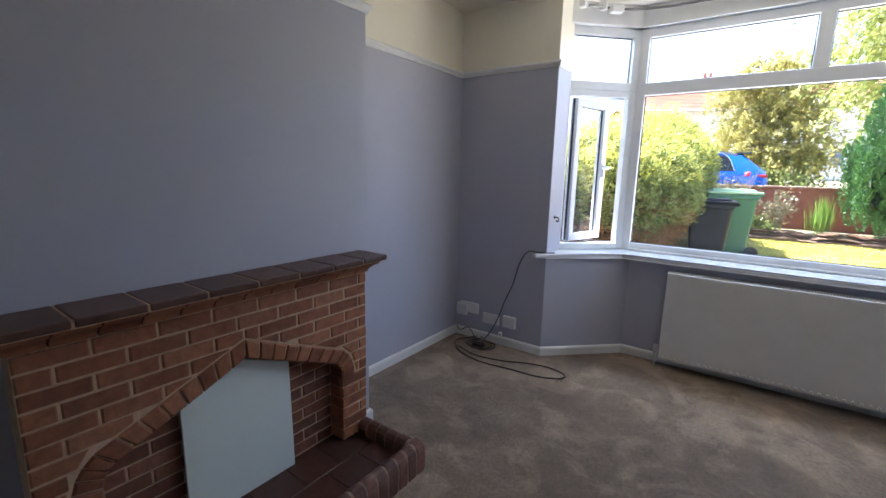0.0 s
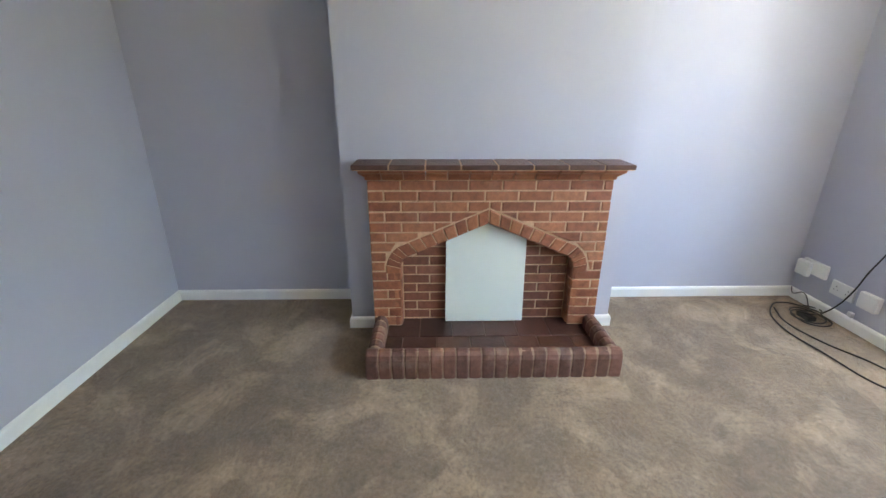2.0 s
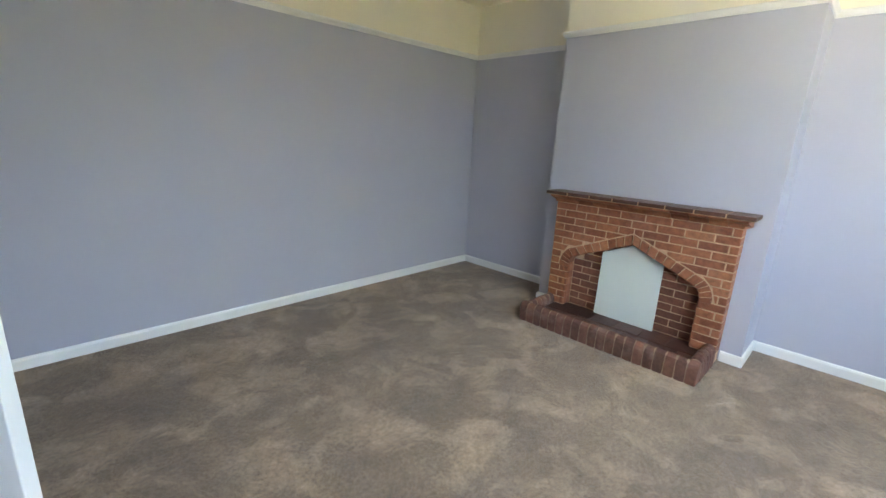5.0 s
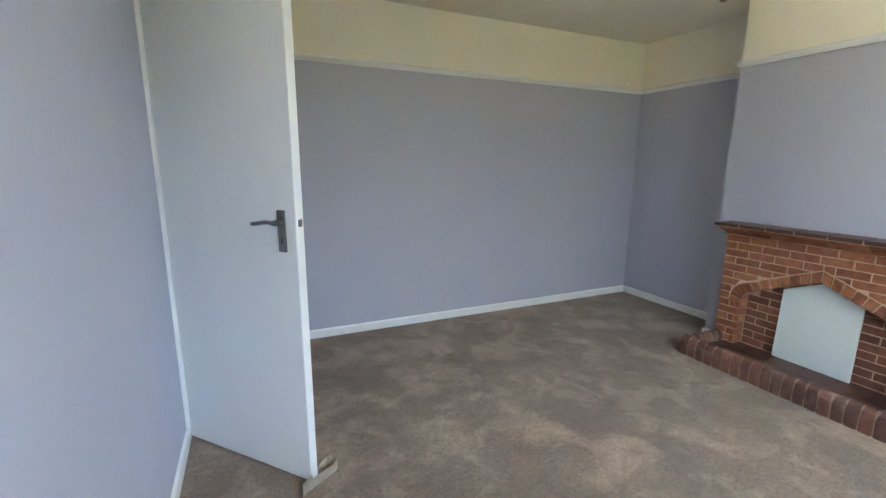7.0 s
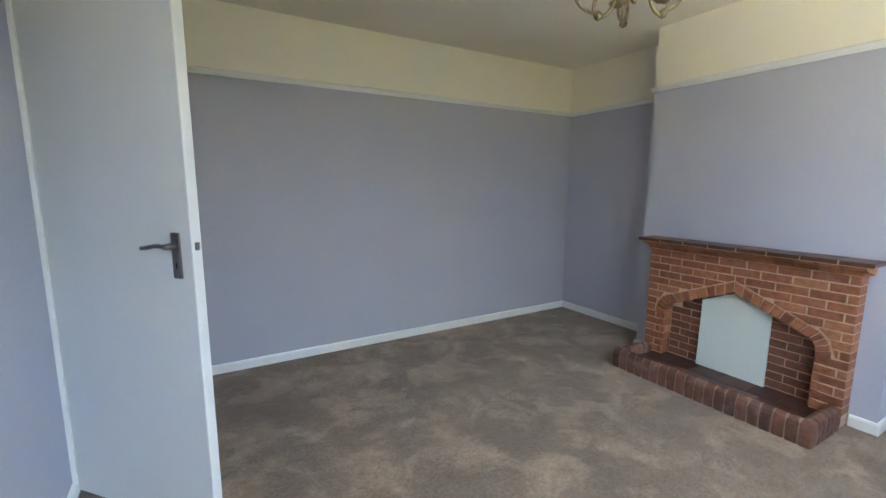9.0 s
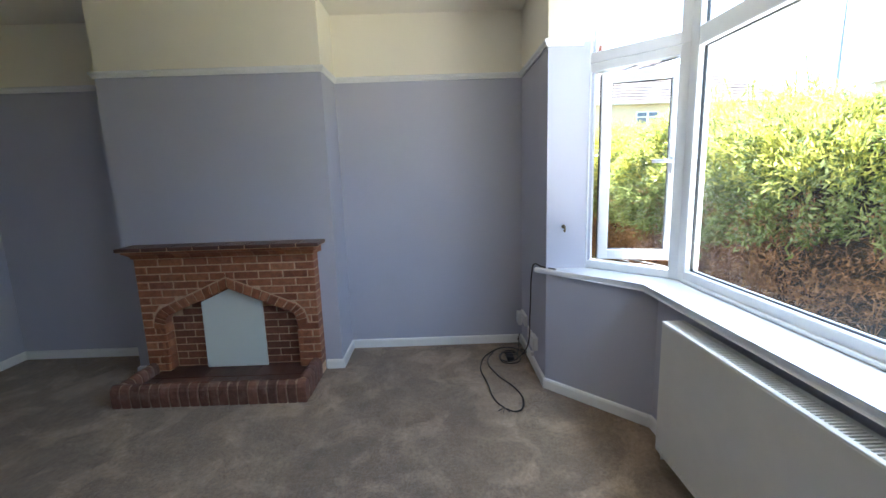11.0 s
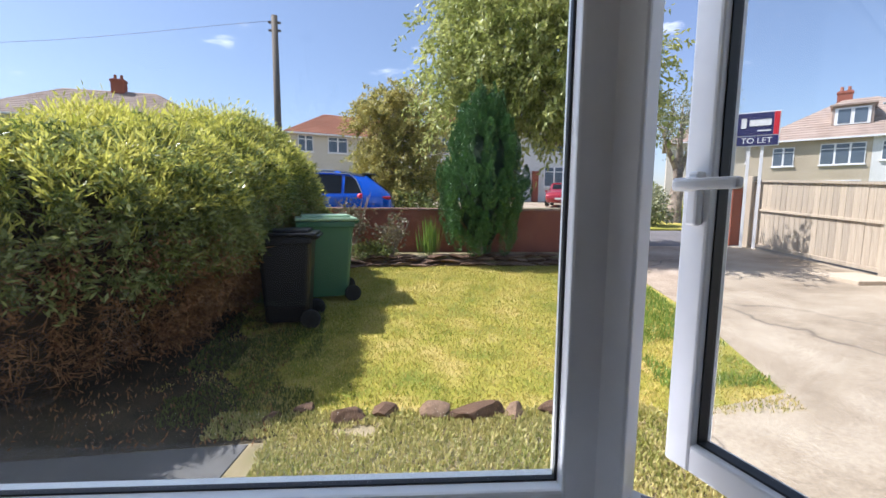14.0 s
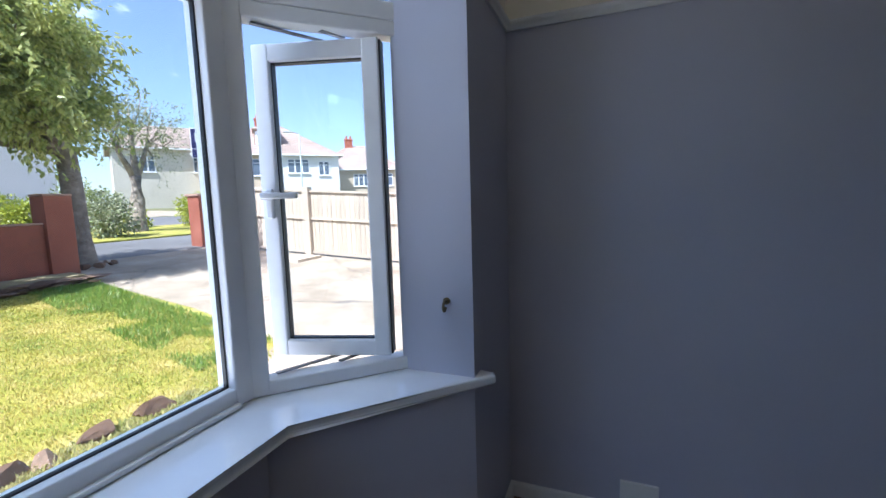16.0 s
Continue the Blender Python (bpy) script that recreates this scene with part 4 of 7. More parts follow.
# moulded course and mantel tiles
n = 12
for k in range(n):
    a, b = 1.272 + (2.526 - 1.272) * k / n + 0.003, 1.272 + (2.526 - 1.272) * (k + 1) / n - 0.003
    bm = bmesh.new()
    prof = [(0.36, 0.861), (0.474, 0.861), (0.481, 0.876), (0.497, 0.892), (0.526, 0.902), (0.533, 0.917), (0.36, 0.917)]
    lo = [bm.verts.new((x, a + (0.022 if (k == 0 and z < 0.88 and x > 0.4) else 0), z)) for x, z in prof]
    hi = [bm.verts.new((x, b - (0.022 if (k == n - 1 and z < 0.88 and x > 0.4) else 0), z)) for x, z in prof]
    m_ = len(prof)
    bm.faces.new(lo)
    bm.faces.new(hi[::-1])
    for i in range(m_):
        bm.faces.new((lo[i], hi[i], hi[(i + 1) % m_], lo[(i + 1) % m_]))
    bmesh.ops.recalc_face_normals(bm, faces=bm.faces)
    part("moulded_brick", bm, M["brick"], fire)
part("mantel_bed", boxed(0.359, 0.542, 1.252, 2.551, 0.9155, 0.9385), M["mortar"], fire, "buff mortar under the mantel tiles")
ys = [1.244, 1.418, 1.586, 1.750, 1.920, 2.084, 2.246, 2.412, 2.559]
for a, b in zip(ys, ys[1:]):
    part("mantel_tile", boxed(0.361, 0.548, a + 0.0035, b - 0.0035, 0.919, 0.942 + random.uniform(-0.001, 0.001), 0.004), M["mantel"], fire, "dark brown glazed mantel tile")
# hearth
part("hearth_bed", boxed(0.36, 0.825, 1.315, 2.488, 0.0, 0.058), M["kerbmortar"], fire, "mortar under the hearth")
for rw, (x0, x1) in enumerate(((0.384, 0.575), (0.578, 0.768))):
    y = 1.376 - (0.085 if rw else 0.0)
    while y < 2.43:
        a, b = max(y, 1.376), min(y + 0.172, 2.432)
        y += 0.172
        if b - a > 0.02:
            part("hearth_tile", boxed(x0 + 0.0015, x1 - 0.0015, a + 0.0015, b - 0.0015, 0.05, 0.066 + random.uniform(-0.0008, 0.0008), 0.002, seg=1), M["tile"], fire, "dark red quarry hearth tile")


def kerb_brick(a, b, side, bed=False):
    """A rounded brick on edge; side 0 lies along the front, otherwise along a short side."""
    bm = bmesh.new()
    prof = [(0.0, 0.0), (0.072, 0.0), (0.0745, 0.06), (0.073, 0.100), (0.066, 0.121), (0.052, 0.135), (0.036, 0.140), (0.019, 0.135), (0.005, 0.121), (0.0, 0.102)]
    jz = random.uniform(-0.003, 0.002)
    rings = [[bm.verts.new((u + random.uniform(-0.001, 0.001), v, w + (jz if w > 0.05 else 0))) for u, w in prof] for v in (a, a + 0.007, b - 0.007, b)]
    for r in (0, 3):
        cu, cw = 0.036, 0.07
        for vtx in rings[r]:
            vtx.co.x, vtx.co.z = cu + (vtx.co.x - cu) * 0.93, max(0, cw + (vtx.co.z - cw) * 0.945)
    if bed:
        for vtx in bm.verts:
            vtx.co.x, vtx.co.z = 0.036 + (vtx.co.x - 0.036) * 0.93, max(0, 0.07 + (vtx.co.z - 0.07) * 0.94)
    m_ = len(prof)
    bm.faces.new(rings[0])
    bm.faces.new(rings[3][::-1])
    for p, q in zip(rings, rings[1:]):
        for i in range(m_):
            bm.faces.new((p[i], q[i], q[(i + 1) % m_], p[(i + 1) % m_]))
    bmesh.ops.recalc_face_normals(bm, faces=bm.faces)
    if side == 0:
        mt = Matrix.Translation((0.764, 0, 0))
    elif side < 0:
        mt = Matrix.Translation((0, 1.379, 0)) @ Matrix.Rotation(math.pi / 2, 4, "Z") @ Matrix.Scale(-1, 4, (0, 1, 0))
    else:
        mt = Matrix.Translation((0, 2.425, 0)) @ Matrix.Rotation(math.pi / 2, 4, "Z") @ Matrix.Scale(-1, 4, (0, 1, 0))
    if side < 0:
        mt = Matrix.Translation((0, 2 * 1.379 - 1.379 - 0.0, 0)) @ Matrix(((0, 1, 0, 0), (-1, 0, 0, 0), (0, 0, 1, 0), (0, 0, 0, 1)))
    if side > 0:
        mt = Matrix.Translation((0, 2.425, 0)) @ Matrix(((0, 1, 0, 0), (1, 0, 0, 0), (0, 0, 1, 0), (0, 0, 0, 1)))
    bmesh.ops.transform(bm, matrix=mt, verts=bm.verts)
    bmesh.ops.recalc_face_normals(bm, faces=bm.faces)
    part("kerb_bed" if bed else "kerb_brick", bm, M["kerbmortar" if bed else "kerb"], fire)


kerb_brick(1.310, 2.492, 0, True)
kerb_brick(0.476, 0.775, -1, True)
kerb_brick(0.476, 0.775, 1, True)
k = 20
for i in range(k):
    kerb_brick(1.305 + 1.192 * i / k + 0.002, 1.305 + 1.192 * (i + 1) / k - 0.002, 0)
for i in range(5):
    for sd in (-1, 1):
        kerb_brick(0.472 + 0.294 * i / 5 + 0.003, 0.472 + 0.294 * (i + 1) / 5 - 0.003, sd)

# board closing the flue opening
bm = bmesh.new()
lo, hi = [], []
for y, z in ((1.684, 0.068), (2.107, 0.068), (2.104, 0.540), (1.894, 0.628), (1.686, 0.538)):
    x = 0.426 - (z - 0.068) * 0.02
    lo.append(bm.verts.new((x - 0.010, y, z)))
    hi.append(bm.verts.new((x, y, z)))
bm.faces.new(lo[::-1])
bm.faces.new(hi)
for i in range(5):
    bm.faces.new((lo[i], lo[(i + 1) % 5], hi[(i + 1) % 5], hi[i]))
bmesh.ops.recalc_face_normals(bm, faces=bm.faces)
bmesh.ops.bevel(bm, geom=bm.edges[:], offset=0.0015, segments=1, affect="EDGES")
tagged(part("fire_board", bm, M["board"]), "pale mint-white pentagonal board closing the fireplace opening", "board")

# ---- outdoors: materials ----
M.update(
    lawn=ground_mat("sunburnt_lawn", (0.15, 0.20, 0.02), (0.37, 0.335, 0.045), (0.58, 0.45, 0.15), 90, 1.9),
    # soil and litter, with the hedge's deep shade put into the colour
    litter=ground_mat("shade_darkened_litter", (0.032, 0.026, 0.013), (0.058, 0.046, 0.022), (0.10, 0.075, 0.04), 60, 3.0),
    soil=ground_mat("weedy_soil", (0.22, 0.20, 0.08), (0.33, 0.27, 0.15), (0.44, 0.37, 0.24), 70, 2.5),
    turf=ground_mat("rough_ground", (0.09, 0.12, 0.03), (0.14, 0.15, 0.05), (0.2, 0.18, 0.08), 8, 0.15),
    concrete=ground_mat("worn_concrete_drive", (0.27, 0.212, 0.145), (0.41, 0.335, 0.24), (0.52, 0.44, 0.33), 45, 0.9, 0.9, 0.3),
    path=ground_mat("grey_paving", (0.08, 0.08, 0.08), (0.115, 0.115, 0.11), (0.155, 0.15, 0.145), 40, 2.0, 0.85, 0.3),
    asphalt=ground_mat("grey_asphalt", (0.12, 0.115, 0.11), (0.16, 0.155, 0.15), (0.20, 0.19, 0.18), 60, 0.6, 0.9, 0.3),
    terracotta=ground_mat("terracotta_painted_wall", (0.25, 0.085, 0.05), (0.30, 0.10, 0.06), (0.34, 0.125, 0.075), 30, 2.0, 0.85, 0.3),
    coping=plain("weathered_coping", (0.36, 0.22, 0.16), 0.85, var=0.25, scale=9, bumps=0.3),
    stone=bricky("rust_brown_stone", [(0, (0.105, 0.058, 0.034)), (0.5, (0.165, 0.10, 0.062)), (1, (0.26, 0.175, 0.115))], 0.9, (0.24, 0.2, 0.16)),
    fence=wood_mat("sun_bleached_fence_wood", (0.40, 0.325, 0.25), (0.60, 0.52, 0.415), 5.0, (14, 14, 0.6)),
    bark=ground_mat("grey_brown_bark", (0.17, 0.135, 0.10), (0.30, 0.25, 0.195), (0.44, 0.375, 0.30), 22, 5, 0.95, 1.0),
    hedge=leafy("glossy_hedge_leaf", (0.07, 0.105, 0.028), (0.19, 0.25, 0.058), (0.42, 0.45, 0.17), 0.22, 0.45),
    # young yellow-green growth, brightened in colour for sun on the top
    hedgetop=leafy("sunlit_young_hedge_leaf", (0.32, 0.36, 0.055), (0.58, 0.57, 0.09), (0.78, 0.73, 0.20), 0.45, 0.5),
    twig=leafy("dry_brown_twig", (0.11, 0.052, 0.021), (0.27, 0.13, 0.05), (0.42, 0.225, 0.095), 0.9, 0.15),
    # hedge core brown, taken near-black to hold the inner shade
    core=ground_mat("shaded_hedge_inside", (0.02, 0.016, 0.008), (0.04, 0.028, 0.013), (0.07, 0.045, 0.02), 30, 4.0),
    # conifer core green, darkened as the shade behind the sprays
    conifercore=ground_mat("shaded_conifer_inside", (0.008, 0.02, 0.008), (0.014, 0.034, 0.013), (0.022, 0.05, 0.02), 40, 5.0),
    treeleaf=leafy("broad_green_leaf", (0.12, 0.17, 0.035), (0.35, 0.41, 0.09), (0.68, 0.67, 0.25), 0.4, 0.45),
    goldleaf=leafy("olive_gold_leaf", (0.18, 0.20, 0.05), (0.40, 0.38, 0.10), (0.64, 0.54, 0.19), 0.5, 0.4),
    conifer=leafy("dark_conifer_spray", (0.014, 0.05, 0.018), (0.045, 0.13, 0.038), (0.14, 0.29, 0.075), 0.5, 0.2),
    paleleaf=leafy("pale_blossom_leaf", (0.12, 0.17, 0.05), (0.22, 0.26, 0.10), (0.42, 0.42, 0.28), 0.5, 0.3),
    shrub=leafy("bright_shrub_leaf", (0.16, 0.22, 0.02), (0.33, 0.38, 0.03), (0.46, 0.47, 0.05), 0.45, 0.3),
    roseleaf=leafy("rose_leaf", (0.09, 0.09, 0.04), (0.17, 0.17, 0.075), (0.30, 0.25, 0.16), 0.45, 0.25),
    blade=leafy("grass_blade", (0.17, 0.25, 0.02), (0.42, 0.41, 0.05), (0.72, 0.56, 0.20), 0.6, 0.3),
    # darker copy of the grass blade, with hedge shade in its colour
    shadeblade=leafy("shade_darkened_blade", (0.05, 0.085, 0.012), (0.10, 0.14, 0.025), (0.18, 0.20, 0.05), 0.7, 0.25),
    irisleaf=leafy("iris_blade", (0.11, 0.22, 0.025), (0.20, 0.33, 0.04), (0.28, 0.38, 0.09), 0.4, 0.3),
    weed=leafy("low_weed_leaf", (0.20, 0.27, 0.04), (0.45, 0.45, 0.12), (0.70, 0.60, 0.28), 0.6, 0.3),
    petal=plain("pink_petal", (0.75, 0.05, 0.10), 0.5, var=0.2, scale=40),
    greenbin=plain("green_bin_plastic", (0.045, 0.14, 0.07), 0.4, var=0.08, scale=5),
    # lid green made much paler, sunlight from above in the colour
    greenlid=plain("sunlit_green_bin_lid", (0.36, 0.52, 0.33), 0.35, var=0.08, scale=5),
    blackbin=plain("black_bin_plastic", (0.010, 0.010, 0.011), 0.42, var=0.15, scale=5, spec=0.3),
    tyre=plain("black_tyre_rubber", (0.02, 0.02, 0.02), 0.8, var=0.15),
    blue=plain("bright_blue_car_paint", (0.006, 0.115, 0.72), 0.22, 0.2, var=0.02, coat=1.0),
    red=plain("red_car_paint", (0.32, 0.010, 0.018), 0.25, 0.1, var=0.02, coat=1.0),
    carglass=plain("dark_car_glass", (0.03, 0.035, 0.04), 0.08, var=0.05),
    chrome=plain("bright_trim", (0.75, 0.76, 0.78), 0.15, 1.0, var=0.03),
    lamp_red=plain("red_lens", (0.45, 0.02, 0.015), 0.15, var=0.05, coat=0.6),
    lamp_clear=plain("clear_lens", (0.7, 0.72, 0.74), 0.1, var=0.05, coat=0.6),
    number=plain("number_plate_white", (0.75, 0.74, 0.68), 0.4),
    render_c=ground_mat("cream_render", (0.60, 0.55, 0.44), (0.66, 0.61, 0.50), (0.70, 0.65, 0.54), 20, 0.4, 0.9, 0.15),
    render_y=ground_mat("ochre_pebbledash", (0.46, 0.385, 0.275), (0.52, 0.44, 0.32), (0.56, 0.48, 0.36), 40, 0.6, 0.95, 0.3),
    render_l=ground_mat("lemon_cream_render", (0.66, 0.57, 0.38), (0.72, 0.63, 0.44), (0.76, 0.67, 0.48), 30, 0.5, 0.9, 0.2),
    render_w=ground_mat("white_render", (0.68, 0.68, 0.65), (0.74, 0.74, 0.71), (0.78, 0.78, 0.75), 20, 0.4, 0.9, 0.15),
    rooftile=ground_mat("brown_grey_roof_tile", (0.31, 0.235, 0.19), (0.39, 0.30, 0.245), (0.46, 0.365, 0.30), 14, 0.8, 0.9, 0.3),
    redtile=ground_mat("orange_red_roof_tile", (0.32, 0.13, 0.075), (0.39, 0.165, 0.095), (0.45, 0.205, 0.125), 14, 0.8, 0.9, 0.3),
    redbrick=ground_mat("red_chimney_brick", (0.28, 0.085, 0.05), (0.34, 0.11, 0.065), (0.4, 0.14, 0.085), 18, 2, 0.9, 0.3),
    winglass=plain("dark_house_glass", (0.10, 0.13, 0.17), 0.06, var=0.15, scale=1.5),
    signblue=plain("navy_sign", (0.02, 0.02, 0.10), 0.4, var=0.05),
    signwhite=plain("white_sign", (0.8, 0.8, 0.8), 0.4, var=0.03),
    signred=plain("red_sign", (0.6, 0.02, 0.03), 0.4, var=0.05),
    pole=wood_mat("weathered_pole", (0.10, 0.085, 0.07), (0.18, 0.155, 0.13), 4.0, (10, 10, 0.4)),
    lampgrey=plain("grey_lamp_post_paint", (0.32, 0.36, 0.36), 0.5, var=0.05),
)


cracked(M["concrete"], 0.33, (0.10, 0.085, 0.07))


def gz(y):
    """Height of the ground, which climbs gently away from the house."""
    if y < 5.5:
        return -0.129
    if y < 15:
        return -0.129 + 0.058 * (y - 5.5)
    if y < 60:
        return 0.422 + 0.040 * (y - 15)
    return 2.222


def sheet(name, poly, material, lift, label, cat, thick=0.05):
    """A flat paved or planted area laid on the sloping ground."""
    bm = bmesh.new()
    n = len(poly)
    top = [bm.verts.new((x, y, gz(y) + lift)) for x, y in poly]
    bot = [bm.verts.new((x, y, gz(y) - thick)) for x, y in poly]
    bm.faces.new(top)
    for i in range(n):
        bm.faces.new((bot[i], bot[(i + 1) % n], top[(i + 1) % n], top[i]))
    bmesh.ops.recalc_face_normals(bm, faces=bm.faces)
    return structure(part(name, bm, material), label, cat)


bm = bmesh.new()
xs, ysg = [-600, -60, -9, RX + 1.6, 60, 600], [-600, -60, 3.8, 5.5, 15, 60, 700]
grid = [[bm.verts.new((x, y, gz(y))) for x in xs] for y in ysg]
for j in range(len(ysg) - 1):
    for i in range(len(xs) - 1):
        if xs[i] >= -9 and xs[i + 1] <= RX + 1.6 and ysg[j] == -60:
            continue
        bm.faces.new((grid[j][i], grid[j][i + 1], grid[j + 1][i + 1], grid[j + 1][i]))
structure(part("ground", bm, M["turf"]), "rough grassy ground running to the horizon", "ground")

sheet("lawn", [(-0.4, 6.2), (4.3, 6.4), (5.5, 6.72), (6.0, 8.6), (6.36, 11.25), (6.3, 11.7), (-0.4, 11.7)], M["lawn"], 0.006, "sunlit lawn, patchy green and straw yellow", "lawn")
sheet("flower_bed", [(-0.6, 5.50), (4.34, 5.50), (4.39, 6.41), (2.0, 6.52), (-0.6, 6.35)], M["soil"], 0.012, "weedy strip of soil between house and lawn", "flower bed")
sheet("path", [(-3.5, 4.2), (1.15, 4.2), (2.0, 6.15), (0.4, 6.2), (-3.5, 5.49)][0:1] + [(3.9, 4.2), (3.9, 5.25), (1.8, 5.45), (-3.5, 5.45)], M["path"], 0.012, "grey paved strip along the house", "path")
# litter sheet whose dark colour deepens the shade under the hedge
sheet("leaf_litter", [(-0.5, 6.02), (1.2, 6.2), (1.98, 6.27), (1.9, 6.42)] + [(1.62 - 0.12 * k + 0.09 * math.sin(2.1 * k) + 0.05 * math.sin(5.3 * k), 6.5 + 0.32 * k) for k in range(14)] + [(-0.5, 11.0)], M["litter"], 0.016, "bare soil and dry litter beneath the hedge, darkened as its shade", "soil")
sheet("path_side", [(-3.5, 5.51), (1.7, 5.51), (1.8, 6.24), (-0.9, 6.0), (-3.5, 5.8)], M["path"], 0.018, "grey paved path before the hedge", "path")
sheet("driveway", [(3.9, 3.0), (10.6, 3.0), (10.6, 5.49), (4.9, 5.49)], M["concrete"], 0.010, "worn concrete drive beside the house", "driveway")
sheet("driveway_front", [(4.35, 5.50), (10.6, 5.50), (10.6, 13.3), (6.9, 13.3), (6.36, 11.25), (6.0, 8.6), (5.5, 6.72), (4.4, 6.42)], M["concrete"], 0.010, "worn sandy concrete drive", "driveway")
sheet("planting_bed", [(1.2, 11.25), (6.3, 11.35), (6.3, 11.78), (1.2, 11.78)], M["soil"], 0.14, "raised planting bed behind a stone edge", "flower bed", 0.2)
sheet("road", [(-60, 13.3), (60, 13.3), (60, 14.99), (-60, 14.99)], M["asphalt"], 0.006, "grey asphalt service road", "road")
sheet("road_edge", [(-60, 15.0), (60, 15.0), (60, 16.3), (-60, 16.3)], M["asphalt"], 0.006, "grey asphalt road edge", "road")
sheet("verge", [(-60, 16.31), (60, 16.31), (60, 20.5), (-60, 20.5)], M["lawn"], 0.05, "mown grass verge", "verge")
sheet("road_far", [(-60, 20.51), (60, 20.51), (60, 27), (-60, 27)], M["asphalt"], 0.006, "grey asphalt main road", "road")
sheet("forecourt", [(-10, 27.5), (24, 27.5), (24, 35), (-10, 35)], M["concrete"], 0.01, "pale front drives across the road", "driveway")


# ---- foliage helpers ----
rng = np.random.default_rng(7)


def leaves(name, centers, length, width, material, parent=None, out=None, spread=1.0, droop=0.0, label="", fold=0.25):
    """Many small folded leaves joined into one mesh. out: the way each leaf leans."""
    n = len(centers)
    d = rng.normal(size=(n, 3)) * spread
    if out is not None:
        d = d + out
    d[:, 2] -= droop
    d /= np.linalg.norm(d, axis=1, keepdims=True)
    r = rng.normal(size=(n, 3))
    s = np.cross(d, r)
    s /= np.linalg.norm(s, axis=1, keepdims=True) + 1e-9
    nn = np.cross(d, s)
    L = length * rng.uniform(0.6, 1.3, (n, 1))
    W = width * rng.uniform(0.7, 1.25, (n, 1))
    a = centers
    tip = centers + d * L
    m = centers + d * L * 0.45
    v = np.stack([a, m + s * W + nn * W * fold, tip, m - s * W + nn * W * fold], axis=1).reshape(-1, 3)
    i0 = np.arange(n) * 4
    f = np.stack([i0, i0 + 1, i0 + 2, i0, i0 + 2, i0 + 3], axis=1).reshape(-1)
    me = bpy.data.meshes.new(name)
    me.vertices.add(len(v))
    me.vertices.foreach_set("co", v.astype(np.float32).ravel())
    me.loops.add(len(f))
    me.loops.foreach_set("vertex_index", f.astype(np.int32))
    me.polygons.add(2 * n)
    me.polygons.foreach_set("loop_start", (np.arange(2 * n) * 3).astype(np.int32))
    me.update(calc_edges=True)
    me.materials.append(material)
    ob = new(name, me)
    if parent:
        ob.parent = parent
    if label:
        ob["label"] = label
    ob["kind"] = "stuff"
    return ob


def twiggy(center, radii, n_twig, per, reach, hollow=0.35):
    """Leaf places along many drooping twigs that hang from the shell of a lumpy crown lobe."""
    u = rng.normal(size=(n_twig, 3))
    u /= np.linalg.norm(u, axis=1, keepdims=True)
    lump = np.array([noise.noise(Vector(q) * 2.1 + Vector(center)) for q in u])[:, None]
    c = np.array(center) + u * (rng.uniform(hollow, 1.0, (n_twig, 1)) + 0.45 * lump) * np.array(radii)
    d = u * np.array([1.0, 1.0, 0.5]) + rng.normal(size=u.shape) * 0.35
    k = rng.uniform(0, 1, (n_twig, per, 1))
    ln = reach * rng.uniform(0.5, 1.3, (n_twig, 1, 1))
    p = c[:, None, :] + d[:, None, :] * k * ln + np.array([0, 0, -0.55]) * k ** 2 * ln + rng.normal(size=(n_twig, per, 3)) * 0.045
    return p.reshape(-1, 3), np.repeat(u[:, None, :], per, axis=1).reshape(-1, 3)


def clumps(center, radii, n_clump, per, size, hollow=0.55):
    """Leaf places in many small clumps on and under the shell of an uneven ellipsoid, with the way outwards."""
    u = rng.normal(size=(n_clump, 3))
    u /= np.linalg.norm(u, axis=1, keepdims=True)
    rad = rng.uniform(hollow, 1.08, (n_clump, 1)) * (1 + 0.18 * np.sin(3.1 * u[:, :1] + 2.0) * np.cos(4.3 * u[:, 1:2]))
    c = np.array(center) + u * rad * np.array(radii)
    p = c[:, None, :] + rng.normal(size=(n_clump, per, 3)) * np.array(size)
    o = np.repeat(u[:, None, :], per, axis=1)
    return p.reshape(-1, 3), o.reshape(-1, 3)


def limb(bm, pts, radii, seg=9):
    rings = []
    for i, (p, r) in enumerate(zip(pts, radii)):
        p = Vector(p)
        d = (Vector(pts[min(i + 1, len(pts) - 1)]) - Vector(pts[max(i - 1, 0)])).normalized()
        q = d.to_track_quat("Z", "Y")
        rings.append([bm.verts.new(p + q @ Vector((r * (1 + 0.12 * math.sin(3 * k + i)) * math.cos(2 * math.pi * k / seg), r * math.sin(2 * math.pi * k / seg), 0))) for k in range(seg)])
    for a, b in zip(rings, rings[1:]):
        for k in range(seg):
            bm.faces.new((a[k], a[(k + 1) % seg], b[(k + 1) % seg], b[k]))
    bm.faces.new(rings[-1])


